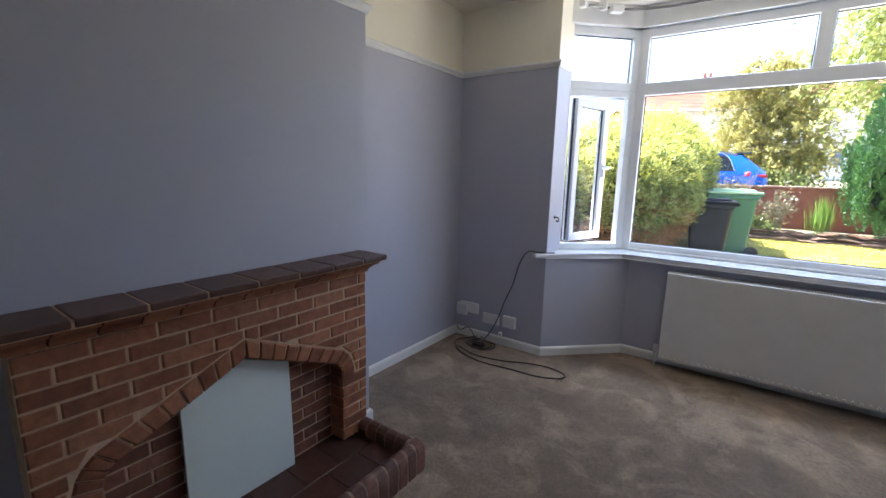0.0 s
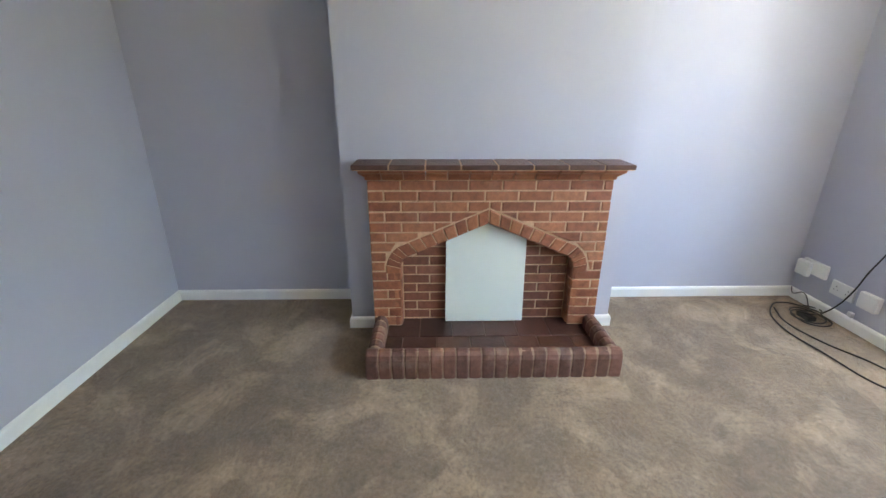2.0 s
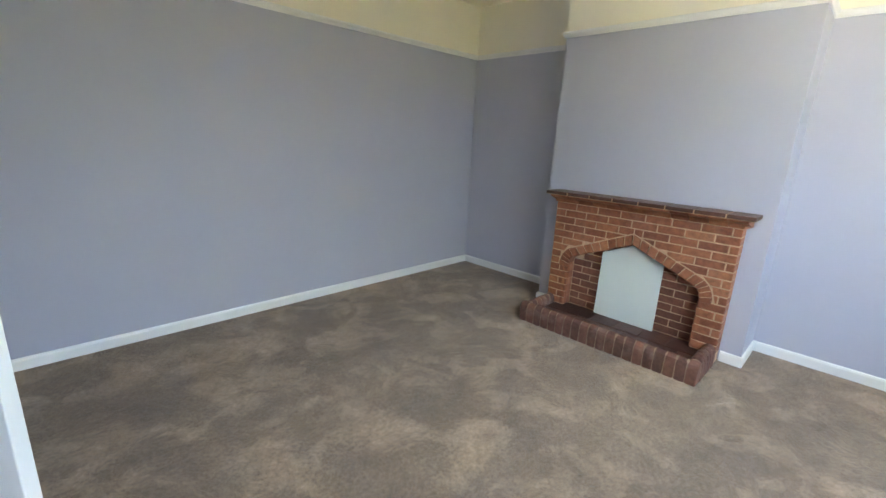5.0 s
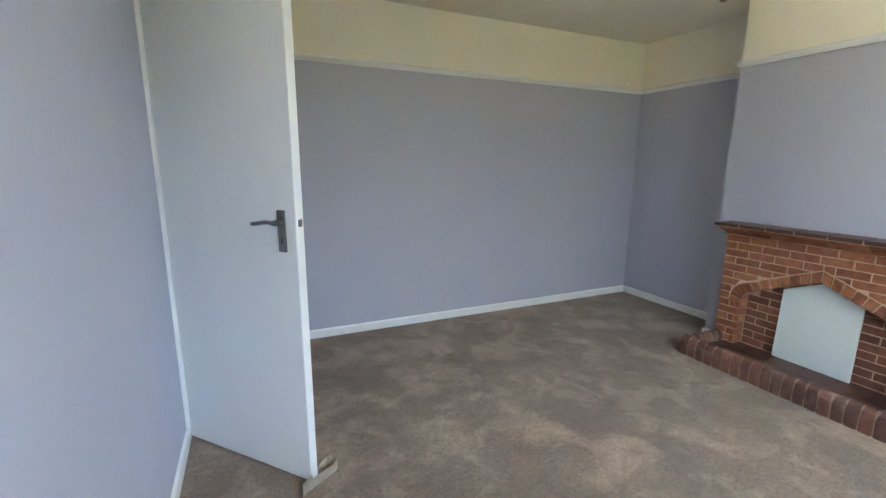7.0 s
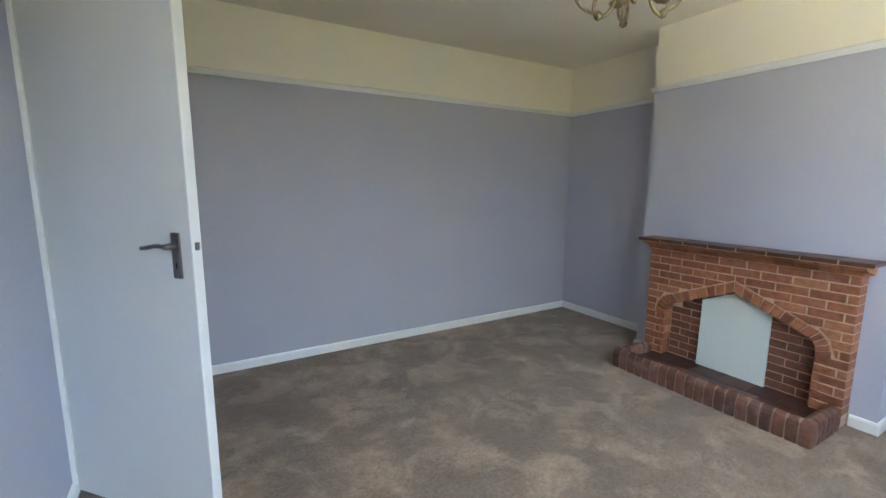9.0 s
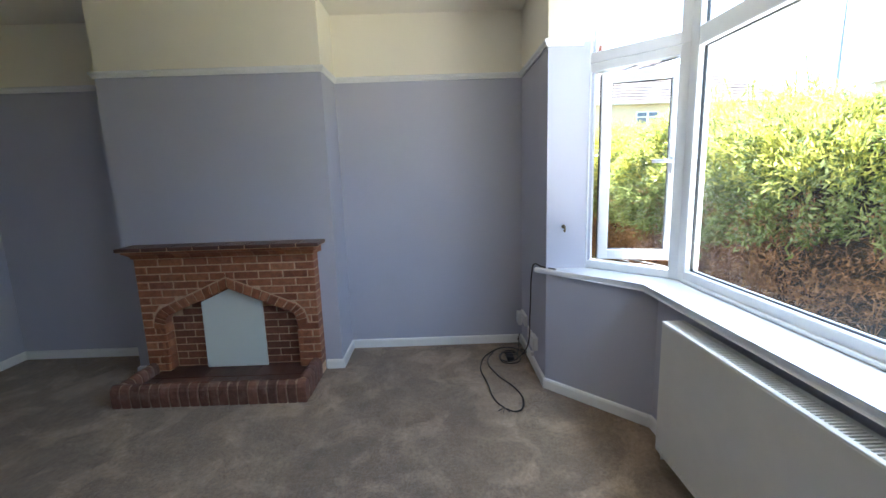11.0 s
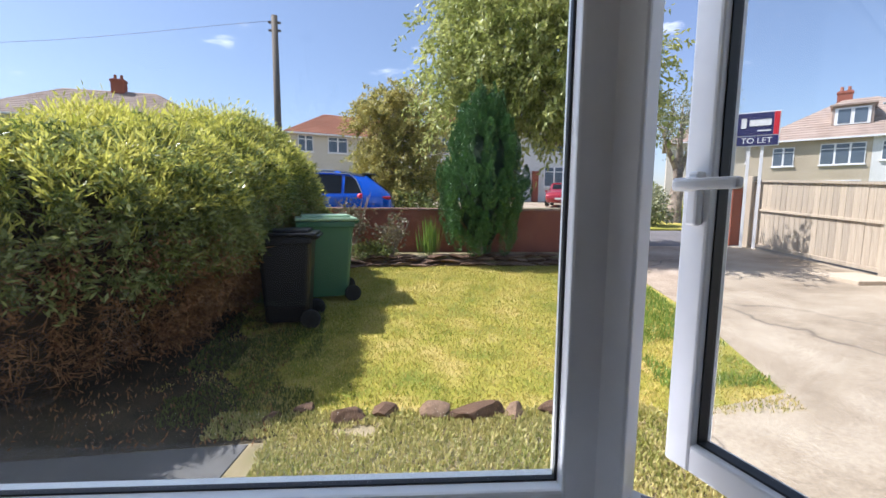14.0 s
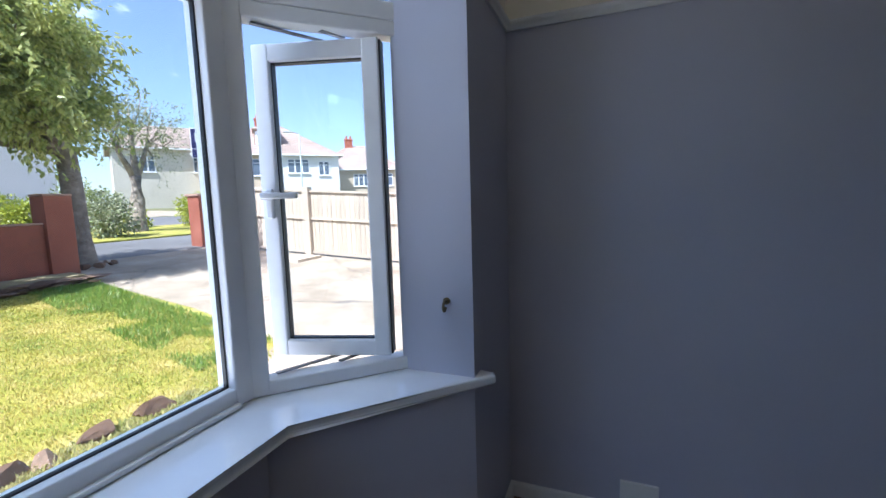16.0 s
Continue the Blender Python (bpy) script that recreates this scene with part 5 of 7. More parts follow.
def tree(name, label, base, fork, crown_list, leaf, llen, lwid, r0, per, droop=0.3, group=""):
    """A tapered trunk with limbs into each crown lobe, and leaf clumps about them."""
    t = thing(name, label, "tree", group)
    bm = bmesh.new()
    b, f = Vector(base), Vector(fork)
    limb(bm, [b - Vector((0, 0, 0.2)), b + Vector((0, 0, 0.02)), b.lerp(f, 0.25), b.lerp(f, 0.6) + Vector((0.04, 0.02, 0)), f], [r0 * 1.7, r0 * 1.3, r0, r0 * 0.88, r0 * 0.8], 12)
    for c, rd, n in crown_list:
        c = Vector(c)
        mid = f.lerp(c, 0.55) + Vector((0, 0, -0.12 * (c - f).length))
        limb(bm, [f - Vector((0, 0, 0.1)), mid, c], [r0 * 0.55, r0 * 0.34, r0 * 0.12], 7)
        for k in range(6):
            e = c + Vector((rng.normal() * rd[0], rng.normal() * rd[1], rng.normal() * rd[2])) * 0.55
            limb(bm, [mid.lerp(c, 0.3 + 0.1 * k), mid.lerp(e, 0.6), e], [r0 * 0.16, r0 * 0.09, r0 * 0.03], 5)
    part("trunk", bm, M["bark"], t, "ridged grey-brown bark", smooth=True)
    P, O = [], []
    for c, rd, n in crown_list:
        p, o = twiggy(c, rd, int(n * 1.7), per, 0.55)
        P.append(p)
        O.append(o)
    leaves("crown", np.concatenate(P), llen, lwid, leaf, t, np.concatenate(O) * 0.6, 0.8, droop)
    return t


# ---- hedge ----
def hedge():
    t = thing("hedge", "tall unclipped evergreen hedge, yellow-green on top and brown below", "hedge")
    spine = [((-5.5, 6.2), 1.85, 0.8), ((-2.6, 6.5), 1.85, 0.85), ((-1.1, 6.8), 1.79, 1.0), ((-0.22, 7.15), 1.85, 1.28), ((0.02, 8.0), 1.90, 1.12), ((0.15, 8.8), 2.10, 1.0), ((0.3, 9.6), 2.34, 0.95), ((0.35, 10.55), 1.98, 0.85), ((0.45, 11.25), 1.38, 0.6)]
    fine = []
    m = len(spine)
    for i in range(m - 1):
        q = [np.array([*spine[min(max(j, 0), m - 1)][0], *spine[min(max(j, 0), m - 1)][1:]]) for j in (i - 1, i, i + 1, i + 2)]
        for k in range(9):
            f = k / 9
            fine.append(0.5 * (2 * q[1] + (q[2] - q[0]) * f + (2 * q[0] - 5 * q[1] + 4 * q[2] - q[3]) * f * f + (3 * q[1] - q[0] - 3 * q[2] + q[3]) * f ** 3))
    fine.append(np.array([*spine[-1][0], *spine[-1][1:]]))
    seg = [(Vector(p[:2]), Vector(r[:2]), p[2], r[2], p[3], r[3]) for p, r in zip(fine, fine[1:])]
    L = np.array([(s[1] - s[0]).length for s in seg])

    def sample(n, low, high, top):
        k = rng.choice(len(seg), n, p=L / L.sum())
        u = rng.uniform(0, 1, n)
        P, O = np.zeros((n, 3)), np.zeros((n, 3))
        for i in range(n):
            a, b, ha, hb, wa, wb = seg[k[i]]
            c = a.lerp(b, u[i])
            d = (b - a).normalized()
            nx, ny = -d.y, d.x
            h, w = ha + (hb - ha) * u[i], wa + (wb - wa) * u[i]
            wob = 0.10 * math.sin(2.3 * c.x + 1.7 * c.y) + 0.08 * math.sin(5.1 * c.y + 3.3 * c.x)
            if top:
                s = rng.uniform(-1, 1)
                z = h - 0.50 * abs(s) ** 2.2 + wob * 0.8 - abs(rng.normal()) * 0.09
                lat = s * w * 0.92
                o = (nx * s * 0.7, ny * s * 0.7, 1.0)
                g = gz(c.y)
                P[i] = (c.x + nx * lat, c.y + ny * lat, z)
            else:
                side = -1 if rng.random() < 0.8 else 1
                v = rng.uniform(low, high)
                bulge = 1.0 - (0.6 * ((v - 0.6) / 0.4) ** 2.2 if v > 0.6 else 0.48 * ((0.6 - v) / 0.6) ** 1.8)
                lat = side * (w * bulge + wob - abs(rng.normal()) * 0.09)
                o = (nx * side, ny * side, 0.35)
                P[i] = (c.x + nx * lat, c.y + ny * lat, gz(c.y) + v * (h - gz(c.y)))
            O[i] = o
        return P, O

    def sprays(low, high, top, n, per, reach, rough):
        C, O = sample(n, low, high, top)
        O = O + rng.normal(size=O.shape) * rough
        O /= np.linalg.norm(O, axis=1, keepdims=True)
        lum = np.array([noise.noise(Vector(c) * 1.9) + 0.6 * noise.noise(Vector(c) * 4.7) for c in C])
        C = C + O * (lum * 0.20)[:, None]
        k = rng.uniform(0, 1, (n, per, 1))
        P = C[:, None, :] + O[:, None, :] * (k - 0.45) * reach + rng.normal(size=(n, per, 3)) * 0.028
        return P.reshape(-1, 3), np.repeat(O, per, axis=0)

    P, O = sprays(0.40, 0.98, False, 10500, 20, 0.24, 0.55)
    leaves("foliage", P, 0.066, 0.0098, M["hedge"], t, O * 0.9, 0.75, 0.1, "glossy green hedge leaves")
    # young shoots on top and shoulders, sunlight partly in their leaf colour
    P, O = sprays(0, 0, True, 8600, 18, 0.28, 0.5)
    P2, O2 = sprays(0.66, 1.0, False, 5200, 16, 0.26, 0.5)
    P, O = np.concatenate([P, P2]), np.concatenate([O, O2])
    leaves("young_foliage", P, 0.07, 0.0075, M["hedgetop"], t, O, 0.5, -0.2, "yellow-green young shoots, coloured brighter as if sunlit")
    P, O = sprays(0.02, 0.58, False, 3000, 20, 0.30, 0.8)
    P[:, :2] -= O[:, :2] * 0.12
    leaves("dead_wood", P, 0.12, 0.0035, M["twig"], t, O * 0.4, 0.9, 0.1, "dry brown twigs and dead leaf")
    P, O = sprays(0.05, 0.58, False, 2400, 18, 0.25, 0.8)
    P[:, :2] -= O[:, :2] * 0.03
    leaves("dead_foliage", P, 0.045, 0.007, M["twig"], t, O * 0.3, 0.9, 0.3, "dry brown leaves caught in the twigs")
    # the woody inside, a solid coloured near-black for the shade between leaves
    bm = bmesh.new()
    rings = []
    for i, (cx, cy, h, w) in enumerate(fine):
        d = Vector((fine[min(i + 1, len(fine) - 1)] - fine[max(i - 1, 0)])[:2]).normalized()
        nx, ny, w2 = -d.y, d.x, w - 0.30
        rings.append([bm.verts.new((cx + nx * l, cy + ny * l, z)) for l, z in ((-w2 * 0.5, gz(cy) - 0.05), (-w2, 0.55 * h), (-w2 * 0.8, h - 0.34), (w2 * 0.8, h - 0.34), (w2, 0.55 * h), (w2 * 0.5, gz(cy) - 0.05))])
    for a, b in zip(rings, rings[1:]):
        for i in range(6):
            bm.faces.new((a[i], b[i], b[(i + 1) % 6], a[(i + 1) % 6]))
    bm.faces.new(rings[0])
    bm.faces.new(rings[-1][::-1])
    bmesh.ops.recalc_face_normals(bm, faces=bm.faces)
    part("woody_core", bm, M["core"], t, "woody inside of the hedge, coloured near-black as inner shade")
    # tall thin shoots above the top
    for k in range(26):
        a, b, ha, hb, wa, wb = seg[int(rng.integers(12, 21))]
        c = a.lerp(b, float(rng.random()))
        h = ha - 0.05
        top = Vector((c.x + rng.normal() * 0.12, c.y + rng.normal() * 0.12, h + rng.uniform(0.25, 0.62)))
        sh = tube("long_shoot", [(c.x, c.y, h - 0.2), tuple((Vector((c.x, c.y, h)) + top) / 2), tuple(top)], 0.0055, M["hedge"], t)
        n = 24
        q = np.array([c.x, c.y, h]) + (np.array(top) - np.array([c.x, c.y, h])) * rng.uniform(0, 1, (n, 1))
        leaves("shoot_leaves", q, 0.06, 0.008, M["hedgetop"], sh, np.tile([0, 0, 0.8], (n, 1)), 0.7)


hedge()

# ---- grass and weeds ----
def blades(name, n, inside, lift, length, width, material, label, cat):
    P = []
    while len(P) < n:
        x, y = rng.uniform(-0.3, 6.4, 4000), rng.uniform(5.5, 11.4, 4000)
        for a, b in zip(x, y):
            if inside(a, b):
                P.append((a, b, gz(b) + lift))
    P = np.array(P[:n])
    ob = leaves(name, P, length, width, material, None, np.tile([0.0, 0.0, 1.5], (n, 1)), 0.75, 0.0, label)
    return tagged(ob, label, cat, kind="stuff")


patch = lambda a, b: noise.noise(Vector((a * 0.9, b * 0.9, 3.0))) + 0.5 * noise.noise(Vector((a * 3, b * 3, 1.0)))
right = lambda b: 5.5 + (b - 6.72) * 0.19
blades("lawn_grass", 75000, lambda a, b: 6.45 < b < 11.15 and 1.45 - (b - 6.45) * 0.22 + 0.7 * patch(a * 2, b * 2) < a < right(b), 0.004, 0.034, 0.004, M["blade"], "short patchy grass, green to straw", "grass")
blades("lush_grass", 9000, lambda a, b: (b > 6.8 and a > right(b) - 0.9 and a < right(b) and patch(a, b) > -0.25), 0.004, 0.075, 0.0045, M["irisleaf"], "longer bright green grass by the drive", "grass")
blades("weeds", 22000, lambda a, b: 5.52 < b < 6.55 and (1.9 if b < 6.28 else 1.5) < a < 4.4 and patch(a * 1.6, b * 1.6) > -0.6, 0.012, 0.042, 0.0065, M["weed"], "low weeds on the soil strip", "weeds")
# grass near the hedge, its shade put into the blade colour
blades("shade_grass", 11000, lambda a, b: 6.4 < b < 10.9 and 1.0 - (b - 6.5) * 0.1 < a < 2.1 - (b - 6.5) * 0.17 and patch(a * 2, b * 2) > -0.1, 0.016, 0.04, 0.004, M["shadeblade"], "thin grass creeping over the bare soil, coloured dark as hedge shade", "grass")
blades("fallen_leaves", 2600, lambda a, b: 6.2 < b < 10.9 and a < 1.85 - (b - 6.5) * 0.16, 0.017, 0.04, 0.006, M["twig"], "dry brown leaves and twigs on the soil", "leaf litter")

# ---- stones ----
def stone_mesh(name, sx, sy, sz, seed):
    bm = bmesh.new()
    bmesh.ops.create_icosphere(bm, subdivisions=3, radius=1.0)
    rs = random.Random(int(seed * 10))
    for k in range(9):
        nrm = Vector((rs.gauss(0, 1), rs.gauss(0, 1), rs.gauss(0, 1))).normalized()
        cut = rs.uniform(0.35, 0.75)
        for v in bm.verts:
            o = v.co.dot(nrm) - cut
            if o > 0:
                v.co -= nrm * o
    for v in bm.verts:
        c = v.co * (1.3 + 0.12 * noise.noise(v.co * 4 + Vector((seed, 0, 0))) + 0.06 * noise.noise(v.co * 11 + Vector((0, seed, 0))))
        v.co = Vector((c.x * sx, c.y * sy, c.z * sz))
    me = bpy.data.meshes.new(name)
    bm.to_mesh(me)
    bm.free()
    me.materials.append(M["stone"])
    return me


big = [stone_mesh("edging_rock", 0.125 + 0.03 * (i % 3), 0.08, 0.062 + 0.012 * (i % 4), i * 3.7) for i in range(6)]
for i, (x, y, s, a) in enumerate(((1.84, 6.50, 0.6, 0.2), (2.05, 6.58, 0.62, 0.5), (2.33, 6.47, 0.95, -0.1), (2.56, 6.52, 0.85, 0.3), (2.88, 6.53, 0.95, -0.2), (3.18, 6.47, 1.15, 0.1), (3.43, 6.50, 0.9, 0.7), (3.72, 6.5, 0.95, 0.2), (4.05, 6.52, 1.05, -0.4))):
    ob = new("edging_rock", big[i % 6])
    ob.matrix_world = Matrix.Translation((x, y, gz(y) + 0.035 * s)) @ Matrix.Rotation(a, 4, "Z") @ Matrix.Rotation(0.25 * math.sin(i * 2.1), 4, "X") @ Matrix.Scale(s * 0.82, 4)
    tagged(ob, "rust-brown rough stone edging the lawn", "rock", "lawn edging rocks")
for i in range(11):
    a = 0.35 + i * 0.56
    ob = new("kerb_rubble", big[i % 6])
    ob.matrix_world = Matrix.Translation((7.1 + 0.46 * math.cos(a), 12.85 + 0.34 * math.sin(a), gz(12.85) + 0.03)) @ Matrix.Rotation(a * 2.3, 4, "Z") @ Matrix.Scale(0.62 + 0.2 * math.sin(i * 1.9), 4)
    tagged(ob, "rough brown stone at the foot of the street tree", "rock", "stones round the street tree")
edge = thing("stone_edging", "low dry-laid edge of flat brown stones below the garden wall", "stone edging")
flat = [stone_mesh("flat_stone", 0.17 + 0.04 * (i % 3), 0.12, 0.035 + 0.006 * (i % 3), 50 + i * 5.1) for i in range(7)]
for lay in range(3):
    x = 1.35 + 0.13 * lay
    while x < 6.25:
        w = rng.uniform(0.24, 0.36)
        if lay < 2 or rng.random() < 0.55:
            if lay < 2 or x < 5.2:
                ob = new("flat_stone", flat[int(rng.integers(7))])
                ob.parent = edge
                yy = 11.12 + (x - 1.35) * 0.035 + lay * 0.05 + rng.normal() * 0.02
                ob.matrix_world = Matrix.Translation((x + w / 2, yy, gz(yy) + 0.03 + lay * 0.062)) @ Matrix.Rotation(rng.normal() * 0.25, 4, "Z") @ Matrix.Rotation(rng.normal() * 0.06, 4, "Y")
        x += w

# ---- garden wall ----
gw = thing("garden_wall", "terracotta-painted low garden wall with a taller end pier", "wall")
bm = bmesh.new()
box(bm, -0.6, 6.06, 11.82, 12.04, -0.1, 1.155, 0.01)
part("wall_body", bm, M["terracotta"], gw)
n = 15
for i in range(n):
    a, b = -0.6 + 6.66 * i / n, -0.6 + 6.66 * (i + 1) / n
    part("coping_stone", boxed(a + 0.003, b - 0.003, 11.80, 12.06, 1.156, 1.19 + 0.003 * math.sin(i * 2.2), 0.008), M["coping"], gw)
part("pier", boxed(6.06, 6.44, 11.74, 12.12, -0.1, 1.60, 0.012), M["terracotta"], gw)
part("pier_cap", boxed(6.05, 6.45, 11.73, 12.13, 1.601, 1.64, 0.012), M["coping"], gw)
# pier at the far side of the drive
gp = thing("gate_pier", "red brick gate pier beside the board fence", "pier")
part("pier", boxed(10.1, 10.5, 13.45, 13.85, 0.1, 1.65, 0.01), M["redbrick"], gp)
part("pier_cap", boxed(10.06, 10.54, 13.41, 13.89, 1.651, 1.71, 0.012), M["coping"], gp)

# ---- board fence ----
fen = thing("board_fence", "sun-bleached vertical board fence with broad posts along the drive", "fence")
FXX = 10.42
posts = [13.25, 10.25, 7.25, 4.25]
for y in posts:
    g = gz(y)
    part("post", boxed(FXX - 0.11, FXX + 0.05, y - 0.085, y + 0.085, g - 0.1, g + 1.62, 0.012), M["fence"], fen)
bw = 0.125
bmb = bmesh.new()
box(bmb, -0.010, 0.010, -bw / 2 + 0.002, bw / 2 - 0.002, 0, 1.48, 0.003, seg=1)
board_me = bpy.data.meshes.new("board")
bmb.to_mesh(board_me)
bmb.free()
board_me.materials.append(M["fence"])
for a, b in zip(posts[1:], posts):
    y = a + 0.15
    while y < b - 0.09:
        ob = new("board", board_me)
        ob.parent = fen
        ob.location = (FXX + rng.normal() * 0.002, y, gz(y) + 0.06 + rng.normal() * 0.004)
        y += bw
    for z, w in ((0.055, 0.07), (0.86, 0.045), (1.50, 0.05)):
        bm = bmesh.new()
        x0, x1 = FXX - 0.05, FXX + 0.008
        for u, v in ((a + 0.085, b - 0.085),):
            vv = [bm.verts.new((x, yy, gz(yy) + zz)) for yy in (u, v) for x, zz in ((x0, z), (x1, z), (x1, z + w), (x0, z + w))]
            for f in ((0, 1, 2, 3), (7, 6, 5, 4), (0, 4, 5, 1), (1, 5, 6, 2), (2, 6, 7, 3), (3, 7, 4, 0)):
                bm.faces.new([vv[k] for k in f])
        bmesh.ops.recalc_face_normals(bm, faces=bm.faces)
        part("rail", bm, M["fence"], fen)
tagged(part("loose_board", boxed(9.35, 10.15, 9.75, 10.55, gz(10.1) - 0.02, gz(10.1) + 0.055, 0.01), M["fence"]), "pale weathered board lying flat at the foot of the fence", "board")

# ---- wheeled bins ----
def wheelie_bin(x, y, turn, w, d, h, body, lid, label):
    t = thing("wheelie_bin", label, "bin", "wheeled bins", at=(x, y, gz(y) + 0.005))
    t.rotation_euler = (0, 0, turn)
    bm = bmesh.new()
    rings = []
    for z, k in ((0.06, 0.80), (0.12, 0.82), (h * 0.82, 0.98), (h * 0.86, 1.0), (h * 0.93, 1.0)):
        r = []
        for cx, cy in ((-1, -1), (1, -1), (1, 1), (-1, 1)):
            for q in range(4):
                a = math.atan2(cy, cx) - math.pi / 4 + q * math.pi / 6
                r.append(bm.verts.new((cx * (w / 2 * k - 0.05) + 0.05 * math.cos(a), cy * (d / 2 * k - 0.05) + 0.05 * math.sin(a), z)))
        rings.append(r)
    for a, b in zip(rings, rings[1:]):
        n = len(a)
        for i in range(n):
            bm.faces.new((a[i], a[(i + 1) % n], b[(i + 1) % n], b[i]))
    bm.faces.new(rings[0][::-1])
    bm.faces.new(rings[-1])
    part("body", bm, body, t)
    part("rim", boxed(-w / 2 - 0.012, w / 2 + 0.012, -d / 2 - 0.012, d / 2 + 0.012, h * 0.86, h * 0.92, 0.01), body, t)
    bm = bmesh.new()
    box(bm, -w / 2 - 0.02, w / 2 + 0.02, -d / 2 - 0.02, d / 2 + 0.05, h * 0.935, h * 0.97, 0.014)
    box(bm, -w / 2 + 0.05, w / 2 - 0.05, -d / 2 + 0.05, d / 2 - 0.03, h * 0.965, h, 0.014)
    part("lid", bm, lid, t)
    bm = bmesh.new()
    box(bm, -w / 2 + 0.02, w / 2 - 0.02, d / 2 + 0.04, d / 2 + 0.075, h * 0.91, h * 0.945, 0.01)
    for sx in (-1, 1):
        box(bm, sx * (w / 2 - 0.06) - 0.02, sx * (w / 2 - 0.06) + 0.02, d / 2 - 0.02, d / 2 + 0.06, h * 0.9, h * 0.94, 0.008)
    part("handle", bm, body, t)
    for sx in (-1, 1):
        bm = bmesh.new()
        mt = Matrix.Translation((sx * (w / 2 + 0.005), d / 2 - 0.02, 0.1)) @ Matrix.Rotation(math.pi / 2, 4, "Y")
        lathe(bm, [(0.07, -0.024), (0.095, -0.02), (0.1, -0.008), (0.1, 0.008), (0.095, 0.02), (0.07, 0.024)], 20, mt)
        wh = part("wheel", bm, M["tyre"], t, "black rubber wheel")
        bm = bmesh.new()
        lathe(bm, [(0.05, -0.028), (0.055, 0.0), (0.05, 0.028)], 14, mt)
        part("hub", bm, M["blackbin"], wh)
    return t


wheelie_bin(1.60, 9.28, -1.30, 0.57, 0.66, 1.06, M["greenbin"], M["greenlid"], "green wheeled bin beside the hedge, its lid coloured pale as sunlit")
wheelie_bin(1.43, 8.33, -1.45, 0.48, 0.52, 1.0, M["blackbin"], M["blackbin"], "black wheeled bin standing in the shade of the hedge")

# ---- garden plants ----
def conifer(x, y):
    t = thing("conifer", "dense dark green conifer standing before the garden wall", "tree")
    g = gz(y)
    bm = bmesh.new()
    limb(bm, [(x, y, g), (x + 0.02, y, 0.8), (x + 0.05, y, 2.0), (x + 0.1, y, 3.0)], [0.07, 0.055, 0.04, 0.01], 9)
    part("trunk", bm, M["bark"], t, smooth=True)
    # solid filler whose dark colour stands for shade between the plumes
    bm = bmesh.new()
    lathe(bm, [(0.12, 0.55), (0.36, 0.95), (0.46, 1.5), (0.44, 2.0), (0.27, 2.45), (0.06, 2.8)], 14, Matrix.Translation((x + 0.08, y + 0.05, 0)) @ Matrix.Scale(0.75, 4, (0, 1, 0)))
    part("dense_inside", bm, M["conifercore"], t, "solid inside of the conifer, coloured near-black as inner shade")
    # upright flame-shaped plumes packed round the stem
    P, O = [], []
    for k in range(170):
        h = rng.uniform(0, 1) ** 0.9
        z = 0.55 + h * 2.45
        prof = 0.66 * (min(1.0, 0.62 + 1.6 * h) if h < 0.55 else max(0.10, 1 - ((h - 0.55) / 0.45) ** 1.5 * 0.82))
        a = rng.uniform(0, 2 * math.pi)
        r = prof * (0.95 + 0.46 * noise.noise(Vector((2.4 * math.cos(a), 2.4 * math.sin(a), 1.6 * z))) + rng.uniform(-0.08, 0.12))
        c = np.array([x + 0.05 + 0.05 * h + r * math.cos(a), y + 0.05 + r * math.sin(a) * 0.75, z])
        axis = np.array([math.cos(a) * 0.20 + 0.06 * rng.normal(), math.sin(a) * 0.15, 1.0])
        side, lift = rng.uniform(0.055, 0.12), rng.uniform(0.16, 0.38)
        m = 430
        u = rng.normal(size=(m, 3))
        u /= np.linalg.norm(u, axis=1, keepdims=True)
        taper = 1.0 - 0.45 * np.clip(u[:, 2:3], 0, 1)
        q = c + axis * u[:, 2:3] * lift + u * np.array([side, side, 0.0]) * taper * (0.8 + 0.3 * rng.uniform(size=(m, 1)))
        P.append(q)
        O.append(u * np.array([0.7, 0.7, 0.2]) + axis * 0.9)
    leaves("sprays", np.concatenate(P), 0.045, 0.0085, M["conifer"], t, np.concatenate(O), 0.35, 0.0, "scaly dark green sprays")


conifer(3.86, 11.33)
t = thing("iris_clump", "upright clump of sword-shaped green leaves in the bed", "plant")
n = 95
P = np.stack([2.97 + rng.normal(size=n) * 0.075, 11.4 + rng.normal(size=n) * 0.06, np.full(n, gz(11.4) + 0.13)], axis=1)
leaves("blades", P, 0.60, 0.013, M["irisleaf"], t, np.stack([(P[:, 0] - 2.97) * 1.2, (P[:, 1] - 11.4) * 1.2, np.full(n, 1.7)], axis=1), 0.09, 0.0)


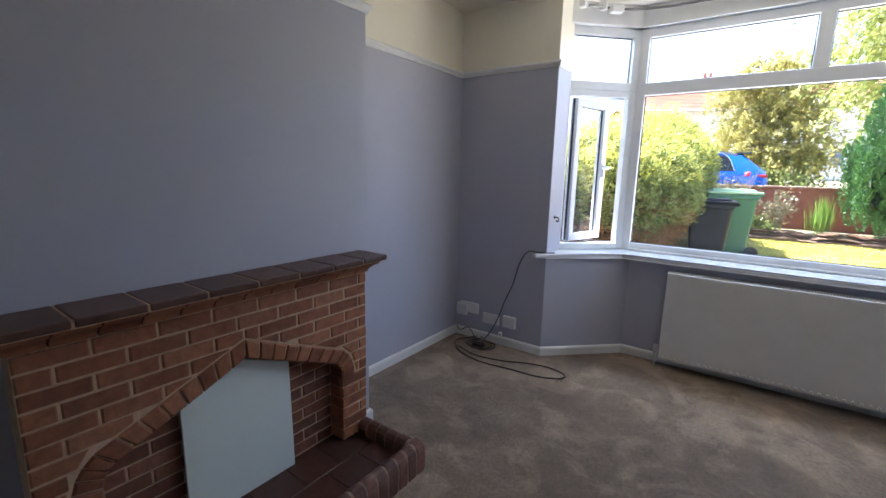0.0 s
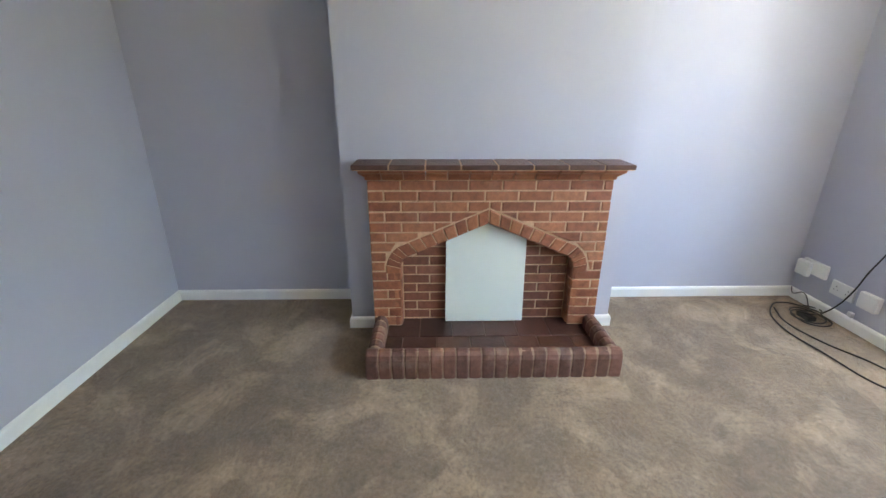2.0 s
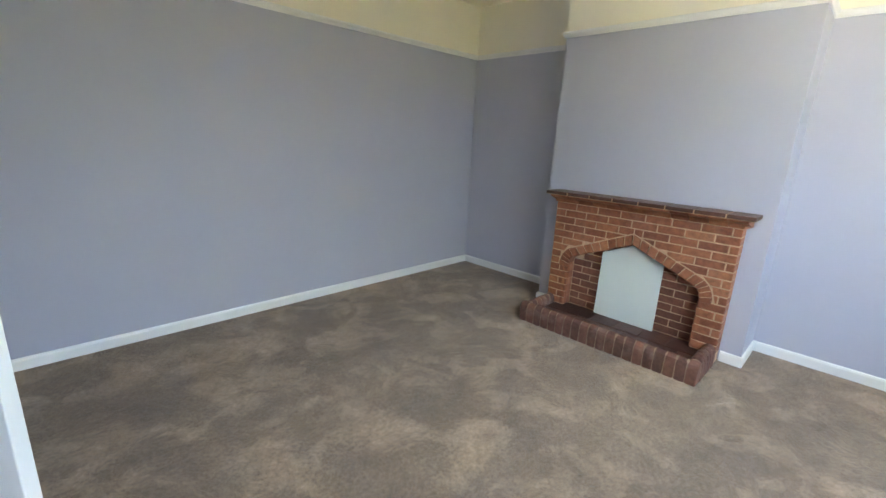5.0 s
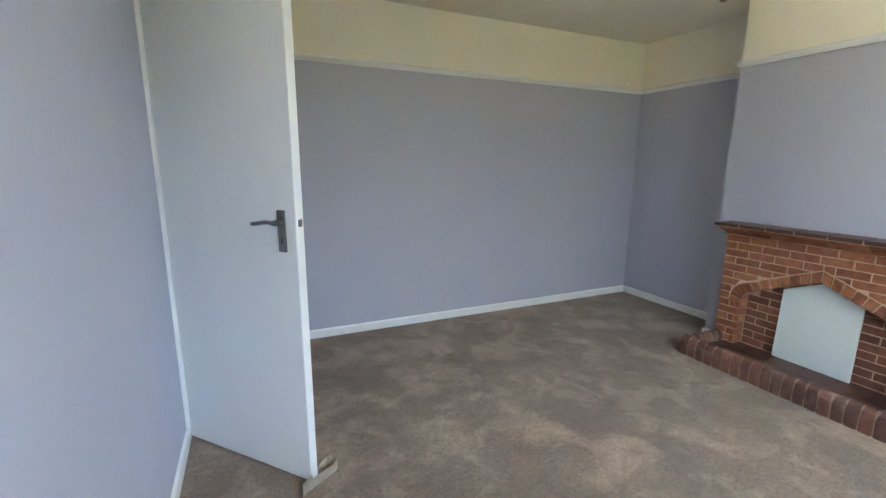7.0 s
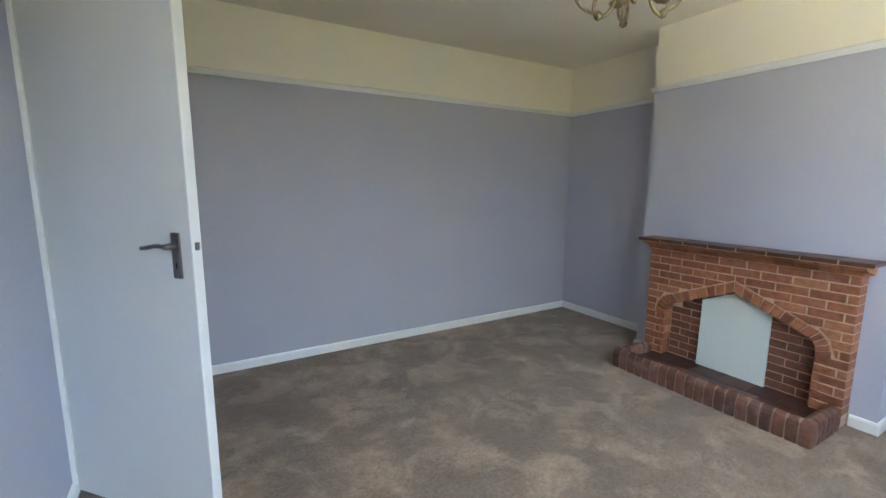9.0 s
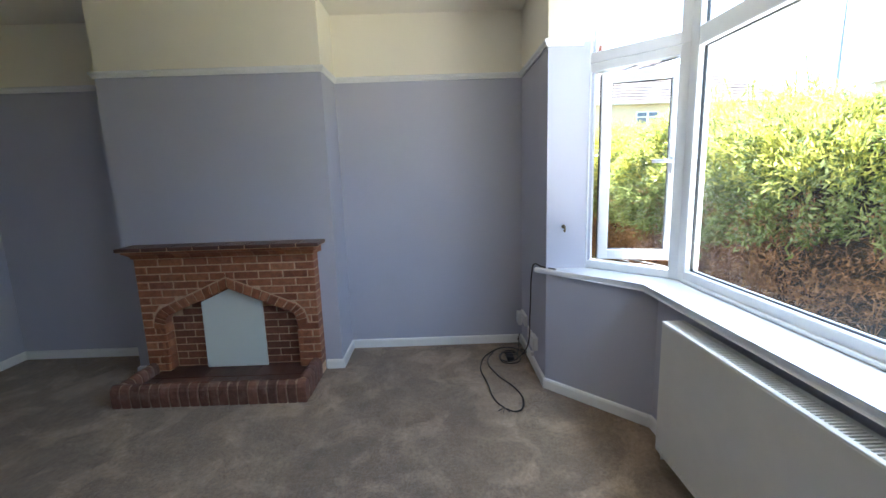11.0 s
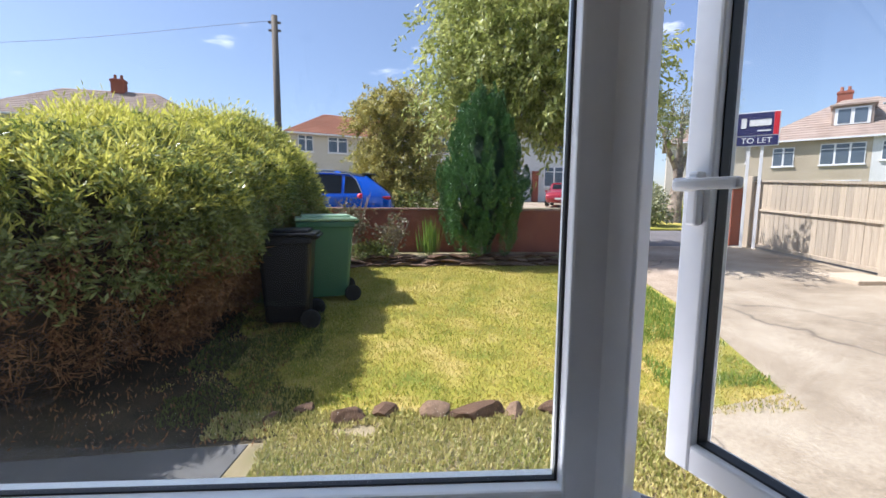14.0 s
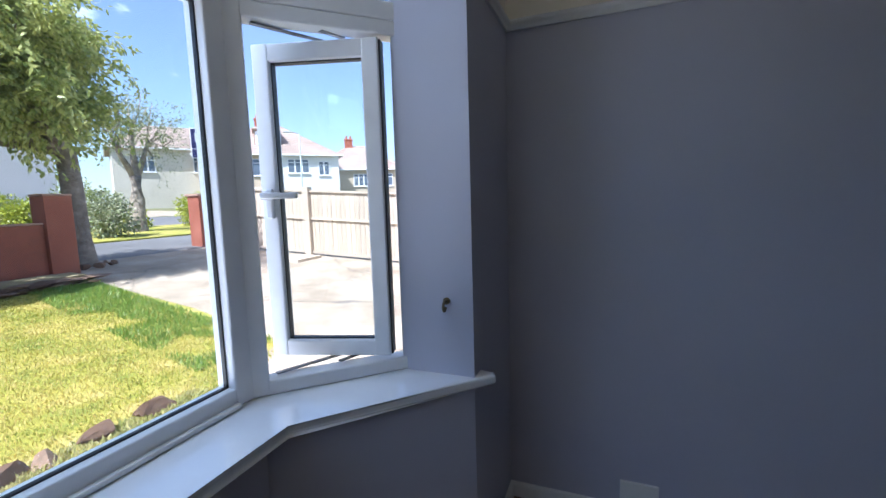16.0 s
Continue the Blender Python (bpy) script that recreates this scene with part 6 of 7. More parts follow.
def rose(x, y, z0, h, w, n, flowers, label):
    t = thing("rose_bush", label, "shrub", "rose bushes")
    for k in range(9):
        a = rng.uniform(0, 6.28)
        tube("stem", [(x, y, z0), (x + w * 0.3 * math.cos(a), y + w * 0.2 * math.sin(a), z0 + h * 0.5), (x + w * 0.6 * math.cos(a), y + w * 0.4 * math.sin(a), z0 + h * rng.uniform(0.75, 1.0))], 0.006, M["bark"], t)
    p, o = clumps((x, y, z0 + h * 0.6), (w * 0.6, w * 0.45, h * 0.42), 60, n, (0.05, 0.05, 0.05), 0.2)
    leaves("leaves", p, 0.06, 0.02, M["roseleaf"], t, o * 0.5, 0.9, 0.1)
    for fx, fz in flowers:
        bm = bmesh.new()
        for k in range(3):
            bmesh.ops.create_icosphere(bm, subdivisions=2, radius=0.045 - 0.008 * k, matrix=Matrix.Translation((fx + 0.012 * k, y - 0.12 - 0.012 * k, fz + 0.01 * k)))
        for v in bm.verts:
            v.co += Vector((noise.noise(v.co * 40), noise.noise(v.co * 40 + Vector((5, 0, 0))), noise.noise(v.co * 40 + Vector((0, 5, 0))))) * 0.012
        part("flower", bm, M["petal"], t, "pink rose bloom")


rose(2.32, 11.40, gz(11.4) + 0.12, 0.72, 0.50, 9, (), "thin rose bush with pale leaves in the bed")
rose(1.62, 11.35, gz(11.35) + 0.1, 1.18, 0.55, 10, ((1.78, 1.40),), "rose bush with one pink bloom by the wall")
t = thing("low_shrub", "low green shrub in the bed behind the bin", "shrub")
p, o = clumps((1.95, 11.35, 0.42), (0.42, 0.22, 0.18), 60, 22, (0.06, 0.06, 0.05), 0.3)
leaves("leaves", p, 0.06, 0.018, M["hedge"], t, o)

# ---- trees ----
tree("street_tree", "broad-leaved street tree with drooping sprays over the garden wall", (7.12, 12.95, gz(12.9)), (7.02, 12.9, 2.55),
     [((5.6, 12.6, 4.3), (1.6, 1.3, 1.1), 230), ((4.3, 13.0, 4.4), (1.35, 1.2, 1.2), 190), ((6.2, 12.6, 4.2), (1.0, 1.2, 0.85), 170), ((4.7, 13.2, 5.6), (1.7, 1.5, 1.0), 210), ((7.1, 12.8, 4.3), (0.55, 0.6, 0.35), 36), ((6.3, 12.4, 3.2), (1.0, 0.9, 0.6), 130), ((5.2, 12.4, 3.5), (1.0, 0.8, 0.7), 110), ((4.0, 13.1, 3.4), (0.8, 0.7, 0.9), 90)],
     M["treeleaf"], 0.125, 0.025, 0.20, 36, 0.8)
tree("garden_tree", "olive-gold leafy tree across the road", (2.1, 18.4, gz(18.4)), (1.9, 18.3, 2.4),
     [((1.6, 18.2, 3.8), (0.95, 0.9, 0.95), 90), ((2.6, 18.4, 3.7), (1.15, 1.0, 1.2), 110), ((2.0, 18.3, 4.5), (0.85, 0.8, 0.6), 60), ((2.9, 18.0, 2.3), (0.8, 0.8, 0.9), 60), ((1.6, 18.0, 2.5), (0.8, 0.8, 0.8), 60), ((2.1, 18.0, 1.6), (1.0, 0.8, 0.6), 70)],
     M["goldleaf"], 0.10, 0.027, 0.16, 52, 0.2)
tree("blossom_tree", "gnarled old tree with thin pale leaves on the verge", (11.9, 18.7, gz(18.7)), (12.0, 18.7, 2.5),
     [((11.2, 18.6, 4.0), (1.0, 0.9, 0.9), 60), ((12.6, 18.7, 3.9), (1.2, 0.9, 1.0), 60), ((12.0, 18.7, 4.7), (1.2, 1.0, 0.6), 50)],
     M["paleleaf"], 0.09, 0.02, 0.24, 19, 0.2)
for x, y, rx, rz, mt, lab in ((2.7, 17.2, 0.9, 0.7, "hedge", "dark green shrub beside the road"), (10.3, 17.4, 0.7, 0.75, "paleleaf", "pale leafy shrub on the verge"), (14.8, 19.6, 0.8, 0.75, "shrub", "bright yellow-green shrub on the verge"), (12.9, 20.3, 0.3, 0.3, "shrub", "small round yellow-green shrub"), (13.2, 24.0, 1.2, 1.0, "hedge", "dark green shrub across the road"), (12.4, 28.6, 0.9, 0.7, "hedge", "clipped green shrub by a front drive"), (10.5, 22.4, 0.7, 0.6, "shrub", "leafy light green shrub")):
    t = thing("roadside_shrub", lab, "shrub", "roadside shrubs")
    p, o = clumps((x, y, gz(y) + rz * 0.8), (rx, rx * 0.8, rz), 90, 22, (0.1, 0.1, 0.1), 0.35)
    p[:, 2] = np.maximum(p[:, 2], gz(y) + 0.02)
    leaves("leaves", p, 0.12, 0.035, M[mt], t, o)
for x, y, h, w in ((48.0, 52.0, 9.5, 2.2), (62, 46, 9, 2.5), (66, 42, 8.0, 3.5), (-40, 70, 9, 5), (20, 70, 10, 7), (75, 34, 7.5, 5)):
    t = thing("distant_tree", "dark green tree behind the far houses", "tree", "distant trees")
    bm = bmesh.new()
    limb(bm, [(x, y, 2), (x, y, h * 0.5), (x, y, h * 0.8)], [0.3, 0.22, 0.08])
    part("trunk", bm, M["bark"], t)
    p, o = clumps((x, y, h * 0.68), (w, w, h * 0.32), 120, 22, (0.35, 0.35, 0.35), 0.4)
    leaves("crown", p, 0.5, 0.16, M["treeleaf"], t, o)

# ---- cars ----
def car(name, x, y, turn, paint, L, W, Hh, label, roof_paint=None):
    """A five-door car lofted from cross sections; local x points to its nose."""
    t = thing(name, label, "car", at=(x, y, gz(y) + 0.008))
    t.rotation_euler = (0, 0, turn)
    S = [(-0.5, 0.42, 0.86, 0.94, 0.90, 0.72), (-0.487, 0.30, 0.95, 1.06, 0.96, 0.76), (-0.44, 0.24, 1.0, 1.22, 0.99, 0.74), (-0.37, 0.22, 1.02, 1.45, 1.0, 0.72), (-0.22, 0.22, 1.0, 1.55, 1.0, 0.74), (-0.02, 0.22, 0.97, 1.57, 1.0, 0.75), (0.10, 0.22, 0.92, 1.50, 1.0, 0.75), (0.24, 0.22, 0.94, 1.05, 1.0, 0.78), (0.38, 0.24, 0.90, 0.96, 0.97, 0.82), (0.47, 0.28, 0.76, 0.82, 0.90, 0.78), (0.5, 0.36, 0.62, 0.68, 0.80, 0.70)]
    k = Hh / 1.57

    def ring(s, grow=0.0):
        u, z0, zb, zr, wb, wr = s
        hw, hr = W / 2 * wb + grow, W / 2 * wr + grow
        xx = u * L
        return [(xx, -hw * 0.92, z0 * k), (xx, -hw, (z0 + 0.15) * k), (xx, -hw, (zb - 0.05) * k), (xx, -hw * 0.985, zb * k), (xx, -hr, (zr - 0.05) * k), (xx, -hr * 0.85, zr * k), (xx, hr * 0.85, zr * k), (xx, hr, (zr - 0.05) * k), (xx, hw * 0.985, zb * k), (xx, hw, (zb - 0.05) * k), (xx, hw, (z0 + 0.15) * k), (xx, hw * 0.92, z0 * k)]
    bm = bmesh.new()
    R_ = [[bm.verts.new(v) for v in ring(s)] for s in S]
    for a, b in zip(R_, R_[1:]):
        for i in range(12):
            bm.faces.new((a[i], b[i], b[(i + 1) % 12], a[(i + 1) % 12]))
    bm.faces.new(R_[0])
    bm.faces.new(R_[-1][::-1])
    bmesh.ops.recalc_face_normals(bm, faces=bm.faces)
    part("body", bm, paint, t, smooth=True)

    def lerp_ring(u):
        for s, q in zip(S, S[1:]):
            if s[0] <= u <= q[0]:
                f = (u - s[0]) / (q[0] - s[0])
                return tuple(a + (b - a) * f for a, b in zip(s, q))
    for sd in (-1, 1):
        for u0, u1 in ((-0.345, -0.26), (-0.245, -0.09), (-0.075, 0.11)):
            bm = bmesh.new()
            cols = []
            for j in range(4):
                u = u0 + (u1 - u0) * j / 3
                r = ring(lerp_ring(u), 0.006)
                lo, hi = Vector(r[3]), Vector(r[4])
                tp = lo.lerp(hi, 0.9 if u > -0.31 else 0.9 - (-0.31 - u) * 16)
                cols.append((bm.verts.new((lo.lerp(hi, 0.08)[0], sd * -lo.lerp(hi, 0.08)[1], lo.lerp(hi, 0.08)[2])), bm.verts.new((hi[0], sd * -tp[1], tp[2]))))
            for a, b in zip(cols, cols[1:]):
                bm.faces.new((a[0], b[0], b[1], a[1]))
            bmesh.ops.solidify(bm, geom=bm.faces[:], thickness=0.008)
            part("side_window", bm, M["carglass"], t, "dark side window")
        bm = bmesh.new()
        pts = []
        for j in range(9):
            u = -0.352 + 0.47 * j / 8
            r = ring(lerp_ring(u), 0.009)
            p = Vector(r[3]).lerp(Vector(r[4]), 0.06 if j == 0 else 0.95)
            pts.append((p[0], sd * -p[1], p[2] + 0.01))
        tube("window_trim", pts, 0.011, M["chrome"], t, "bright window trim")
        part("tail_lamp", boxed(-0.499 * L, -0.43 * L, sd * W * 0.30, sd * W * 0.487, 0.91 * k, 0.98 * k, 0.02), M["lamp_red"], t, "red tail lamp")
        part("headlamp", boxed(0.40 * L, 0.472 * L, sd * W * 0.26, sd * W * 0.455, 0.64 * k, 0.76 * k, 0.02), M["lamp_clear"], t, "clear headlamp")
        part("mirror", boxed(0.10 * L, 0.14 * L, sd * W * 0.5, sd * (W * 0.5 + 0.17), 0.93 * k, 1.05 * k, 0.03), paint, t)
        for u in (-0.30, 0.31):
            bm = bmesh.new()
            mt = Matrix.Translation((u * L, sd * (W / 2 - 0.10), 0.33)) @ Matrix.Rotation(math.pi / 2, 4, "X")
            lathe(bm, [(0.24, -0.11), (0.32, -0.10), (0.33, -0.06), (0.33, 0.06), (0.32, 0.10), (0.24, 0.11)], 24, mt)
            wh = part("wheel", bm, M["tyre"], t, "black tyre")
            bm = bmesh.new()
            lathe(bm, [(0.10, -0.115), (0.225, -0.112), (0.23, 0.0), (0.225, 0.112), (0.10, 0.115)], 18, mt)
            part("rim", bm, M["chrome"], wh, "silver alloy rim")
    for u0, u1, nm in ((-0.475, -0.385, "rear_window"), (0.125, 0.225, "windscreen")):
        bm = bmesh.new()
        rows_ = []
        for j in range(3):
            r = ring(lerp_ring(u0 + (u1 - u0) * j / 2), 0.0)
            rows_.append([bm.verts.new((r[5][0], r[5][1] * f, r[5][2] + 0.008)) for f in (0.96, -0.96)])
        for a, b in zip(rows_, rows_[1:]):
            bm.faces.new((a[0], a[1], b[1], b[0]))
        bmesh.ops.solidify(bm, geom=bm.faces[:], thickness=0.006)
        part(nm, bm, M["carglass"], t, "dark glass")
    part("spoiler", boxed(-0.415 * L, -0.345 * L, -W * 0.33, W * 0.33, 1.455 * k, 1.495 * k, 0.012), M["carglass"], t, "black roof spoiler")
    bm = bmesh.new()
    rows_ = []
    for j in range(9):
        r = ring(lerp_ring(-0.36 + 0.46 * j / 8), 0.004)
        rows_.append([bm.verts.new((v[0], v[1], v[2] + dz)) for v, dz in ((r[4], 0.0), (r[5], 0.007), (r[6], 0.007), (r[7], 0.0))])
    for a, b in zip(rows_, rows_[1:]):
        for i in range(3):
            bm.faces.new((a[i], b[i], b[i + 1], a[i + 1]))
    bmesh.ops.recalc_face_normals(bm, faces=bm.faces)
    part("roof_panel", bm, roof_paint or paint, t, "", True)
    part("number_plate", boxed(0.497 * L, 0.503 * L, -0.26, 0.26, 0.44 * k, 0.55 * k, 0.002), M["number"], t, "white number plate")
    part("grille", boxed(0.485 * L, 0.498 * L, -0.45, 0.45, 0.58 * k, 0.68 * k, 0.01), M["dark"], t, "black grille")
    return t


car("blue_car", -0.05, 14.55, math.pi, M["blue"], 4.4, 1.82, 1.62, "bright blue hatchback with a black roof parked beyond the garden wall", M["carglass"])
car("red_car", 11.6, 29.6, -2.0, M["red"], 4.0, 1.75, 1.45, "small red car on a front drive across the road")

# ---- houses ----
def house(name, cx, cy, turn, W, D, eave, ridge, wall_m, roof_m, windows, label, ridge_frac=0.35, chimney=None, doors=(), split=None, dormer=None):
    """A hipped-roof house; its front looks along local -y. windows: (x, z, w, h) on the front; ('s', y, z, w, h) on the +x side, ('l', ...) on the -x side."""
    g = gz(min(59, max(5.6, cy)))
    t = thing(name, label, "house", at=(cx, cy, g))
    t.rotation_euler = (0, 0, turn)
    e, r = eave - g, ridge - g
    if split is None:
        part("wall", boxed(-W / 2, W / 2, -D / 2, D / 2, -0.6, e), wall_m, t)
    else:
        sx, m2 = split
        part("wall", boxed(-W / 2, sx, -D / 2, D / 2, -0.6, e), wall_m, t)
        part("wall", boxed(sx, W / 2, -D / 2 + 0.004, D / 2, -0.6, e), m2, t)
    bm = bmesh.new()
    o = 0.35
    c = [bm.verts.new(v) for v in ((-W / 2 - o, -D / 2 - o, e), (W / 2 + o, -D / 2 - o, e), (W / 2 + o, D / 2 + o, e), (-W / 2 - o, D / 2 + o, e))]
    a, b = bm.verts.new((-W / 2 * ridge_frac, 0, r)), bm.verts.new((W / 2 * ridge_frac, 0, r))
    for f in ((c[0], c[1], b, a), (c[1], c[2], b), (c[2], c[3], a, b), (c[3], c[0], a), (c[3], c[2], c[1], c[0])):
        bm.faces.new(f)
    roof = part("roof", bm, roof_m, t)
    # courses of tiles as thin ribs on the slopes
    bm = bmesh.new()
    n = 16
    for k in range(1, n):
        f = k / n
        z = e + (r - e) * f
        x0, x1 = -W / 2 - o + (W / 2 + o - W / 2 * ridge_frac) * f, W / 2 + o - (W / 2 + o - W / 2 * ridge_frac) * f
        yy = D / 2 + o - (D / 2 + o) * f
        for p, q in (((x0, -yy), (x1, -yy)), ((x1, -yy), (x1, yy)), ((x0, yy), (x0, -yy))):
            bar(bm, p, q, 0.02, z - 0.01, z + 0.03, 0)
    part("tile_courses", bm, roof_m, roof)
    bm = bmesh.new()
    box(bm, -W / 2 - o - 0.06, W / 2 + o + 0.06, -D / 2 - o - 0.08, -D / 2 - o, e - 0.06, e + 0.06)
    box(bm, W / 2 + o, W / 2 + o + 0.08, -D / 2 - o, D / 2 + o, e - 0.06, e + 0.06)
    box(bm, -W / 2 - o - 0.08, -W / 2 - o, -D / 2 - o, D / 2 + o, e - 0.06, e + 0.06)
    part("gutter", bm, M["signwhite"], t, "white gutter")
    for wd in windows:
        if wd[0] in ("s", "l"):
            _, y, z, w, h = wd
            sgn = 1 if wd[0] == "s" else -1
            mt = Matrix.Translation((sgn * W / 2, y, z)) @ Matrix.Rotation(sgn * math.pi / 2, 4, "Z")
        else:
            x, z, w, h = wd
            mt = Matrix.Translation((x, -D / 2, z))
        wn_ = part("window", boxed(-w / 2, w / 2, -0.05, 0.03, -h / 2, h / 2, 0, mt), M["signwhite"], t, "white window frame")
        k = 1 if w < 0.8 else (2 if w < 1.6 else 3)
        for i in range(k):
            a0, a1 = -w / 2 + w * i / k + 0.06, -w / 2 + w * (i + 1) / k - 0.06
            part("pane", boxed(a0, a1, -0.058, -0.03, -h / 2 + 0.07, h / 2 * 0.45, 0, mt), M["winglass"], wn_)
            part("pane", boxed(a0, a1, -0.058, -0.03, h / 2 * 0.45 + 0.06, h / 2 - 0.06, 0, mt), M["winglass"], wn_)
        part("sill", boxed(-w / 2 - 0.06, w / 2 + 0.06, -0.12, 0.0, -h / 2 - 0.07, -h / 2, 0, mt), M["signwhite"], wn_)
    for x, w, h, col in doors:
        dr = part("door", boxed(x - w / 2, x + w / 2, -D / 2 - 0.06, -D / 2 + 0.02, 0, h), M["signwhite"], t, "white glazed door")
        for sx in (-1, 1):
            part("pane", boxed(x + sx * w / 4 - w * 0.17, x + sx * w / 4 + w * 0.17, -D / 2 - 0.075, -D / 2 - 0.04, h * 0.4, h * 0.88), M["winglass"], dr)
        for sx in (-1, 1):
            part("porch_pier", boxed(x + sx * (w / 2 + 0.35) - 0.22, x + sx * (w / 2 + 0.35) + 0.22, -D / 2 - 0.25, -D / 2 + 0.01, -0.2, h + 0.1), M["redbrick"], t, "red brick pier")
    if chimney is not None:
        x, y, ch = chimney
        cb = part("chimney", boxed(x - 0.45, x + 0.45, y - 0.35, y + 0.35, r - 1.2, r + ch, 0.02), M["redbrick"], t, "red brick chimney stack")
        part("chimney_cap", boxed(x - 0.5, x + 0.5, y - 0.4, y + 0.4, r + ch - 0.2, r + ch - 0.08, 0.01), M["redbrick"], cb)
        for dx in (-0.22, 0.22):
            bm = bmesh.new()
            lathe(bm, [(0.12, r + ch), (0.10, r + ch + 0.35)], 10, Matrix.Translation((x + dx, y, 0)))
            part("chimney_pot", bm, M["redtile"], cb)
    if dormer is not None:
        x, z, w, h = dormer
        y0 = -D / 2 * (1 - (z - h / 2 - e) / (r - e)) - 0.1
        dm = part("dormer", boxed(x - w / 2, x + w / 2, y0, 0, z - h / 2, z + h / 2), roof_m, t, "dormer")
        part("dormer_window", boxed(x - w / 2 + 0.15, x + w / 2 - 0.15, y0 - 0.05, y0 + 0.02, z - h / 2 + 0.15, z + h / 2 - 0.15), M["signwhite"], dm)
        for s in (-1, 1):
            part("pane", boxed(x + s * w * 0.2 - w * 0.15, x + s * w * 0.2 + w * 0.15, y0 - 0.07, y0 - 0.03, z - h / 2 + 0.25, z + h / 2 - 0.25), M["winglass"], dm)
        part("dormer_roof", boxed(x - w / 2 - 0.15, x + w / 2 + 0.15, y0 - 0.25, 0.1, z + h / 2, z + h / 2 + 0.12), roof_m, dm)
    return t


house("cream_house", -2.5, 43.5, radians(24), 14, 9.5, 6.15, 8.6, M["render_c"], M["redtile"], [(-5.6, 3.9, 1.1, 1.2), (-3.2, 3.9, 1.5, 1.2), (1.5, 3.9, 1.5, 1.2), (-4.6, 1.4, 2.0, 1.3), ("l", -1.5, 3.9, 1.0, 1.1), ("l", 2.5, 3.9, 1.0, 1.1)], "cream rendered house with an orange-red hipped roof", 0.45, (0.5, 0.5, 0.9))
house("white_terrace_house", 6.0, 38.6, 0.0, 6.0, 6, 6.0, 8.2, M["render_w"], M["redtile"], [(-1.6, 3.9, 1.5, 1.2), (1.8, 3.9, 1.5, 1.2), (2.0, 1.4, 1.4, 1.3)], "white rendered house with a glazed porch door", 0.5, None, ((-0.7, 1.7, 2.05, None),))
house("grey_house", 13.8, 39.5, 0.0, 9.2, 7, 6.2, 8.5, M["render_w"], M["rooftile"], [(-0.4, 1.75, 2.3, 1.5), (-0.4, 4.2, 2.0, 1.3), (3.2, 4.2, 1.4, 1.2)], "pale grey rendered house with a wide white window", 0.5, None, ((-3.1, 1.0, 2.05, None),))
house("neighbour_house", -23.9, 15.6, math.pi / 2, 11.9, 8.4, 4.72, 7.9, M["render_l"], M["rooftile"], [(-4.7, 3.35, 1.1, 1.15), (-1.2, 3.3, 1.2, 1.15), (2.5, 3.3, 1.2, 1.15)], "ochre rendered house with a brown tiled hipped roof", 0.25, (-2.2, 0.6, 0.7))
house("hedge_side_house", -21.5, 40.0, radians(12), 15, 8, 6.9, 9.65, M["render_c"], M["rooftile"], [(-4, 3.4, 1.6, 1.3), (3, 3.4, 1.6, 1.3)], "house with a brown-grey hipped roof behind the hedge", 0.42, (0.6, 0.0, 0.9))
house("semi_detached_house", 36.5, 35.6, radians(-47), 12.0, 9, 5.95, 9.35, M["render_y"], M["rooftile"], [(-3.9, 3.55, 1.3, 1.4), (-0.6, 3.6, 2.4, 1.5), (2.3, 3.7, 1.9, 1.3), (4.6, 3.5, 1.0, 1.3), (-0.8, 1.0, 2.6, 1.5), ("l", -1.0, 3.6, 1.2, 1.3)], "pebble-dashed pair of houses, one half ochre and one white", 0.16, (-0.9, 0.3, 0.7), (), (0.9, M["render_w"]), (-0.3, 6.35, 2.2, 1.5))
house("brick_end_house", 45.5, 31.4, radians(-57), 9.6, 8, 4.95, 7.95, M["render_y"], M["rooftile"], [(-2.6, 2.75, 1.5, 1.3), (0.4, 2.75, 1.6, 1.3), (3.2, 2.75, 1.2, 1.3)], "ochre house with a brown hipped roof beyond the fence", 0.2, (-0.8, 0.0, 0.8))
house("far_house", 60.0, 27.0, radians(-68), 12, 8, 6.6, 9.2, M["render_c"], M["rooftile"], [(-3, 3.6, 1.6, 1.3), (1, 3.6, 1.2, 1.3)], "far pale house with a brown roof", 0.4)
house("corner_house", 30.5, 42.0, radians(-30), 9, 8, 6.4, 8.9, M["render_c"], M["rooftile"], [(-2.4, 3.6, 1.6, 1.3), (2, 3.6, 1.6, 1.3)], "pale cream house behind the verge trees", 0.4)

# ---- street furniture ----
def street_lamp(x, y, top, arm_dir):
    t = thing("street_lamp", "slim grey street lamp with a short bracket arm", "street lamp", "street lamps")
    bm = bmesh.new()
    g = gz(y)
    lathe(bm, [(0.10, g), (0.10, g + 1.4), (0.065, g + 1.5), (0.05, top)], 12, Matrix.Translation((x, y, 0)))
    part("column", bm, M["lampgrey"], t, smooth=True)
    d = Vector((arm_dir[0], arm_dir[1], 0)).normalized()
    p = Vector((x, y, top))
    tube("arm", [tuple(p), tuple(p + d * 0.3 + Vector((0, 0, 0.06))), tuple(p + d * 0.7 + Vector((0, 0, 0.08)))], 0.035, M["lampgrey"], t)
    bm = bmesh.new()
    bar(bm, tuple((p + d * 0.6).xy), tuple((p + d * 1.15).xy), 0.11, top + 0.02, top + 0.13, 0.03)
    part("lantern", bm, M["lampgrey"], t)


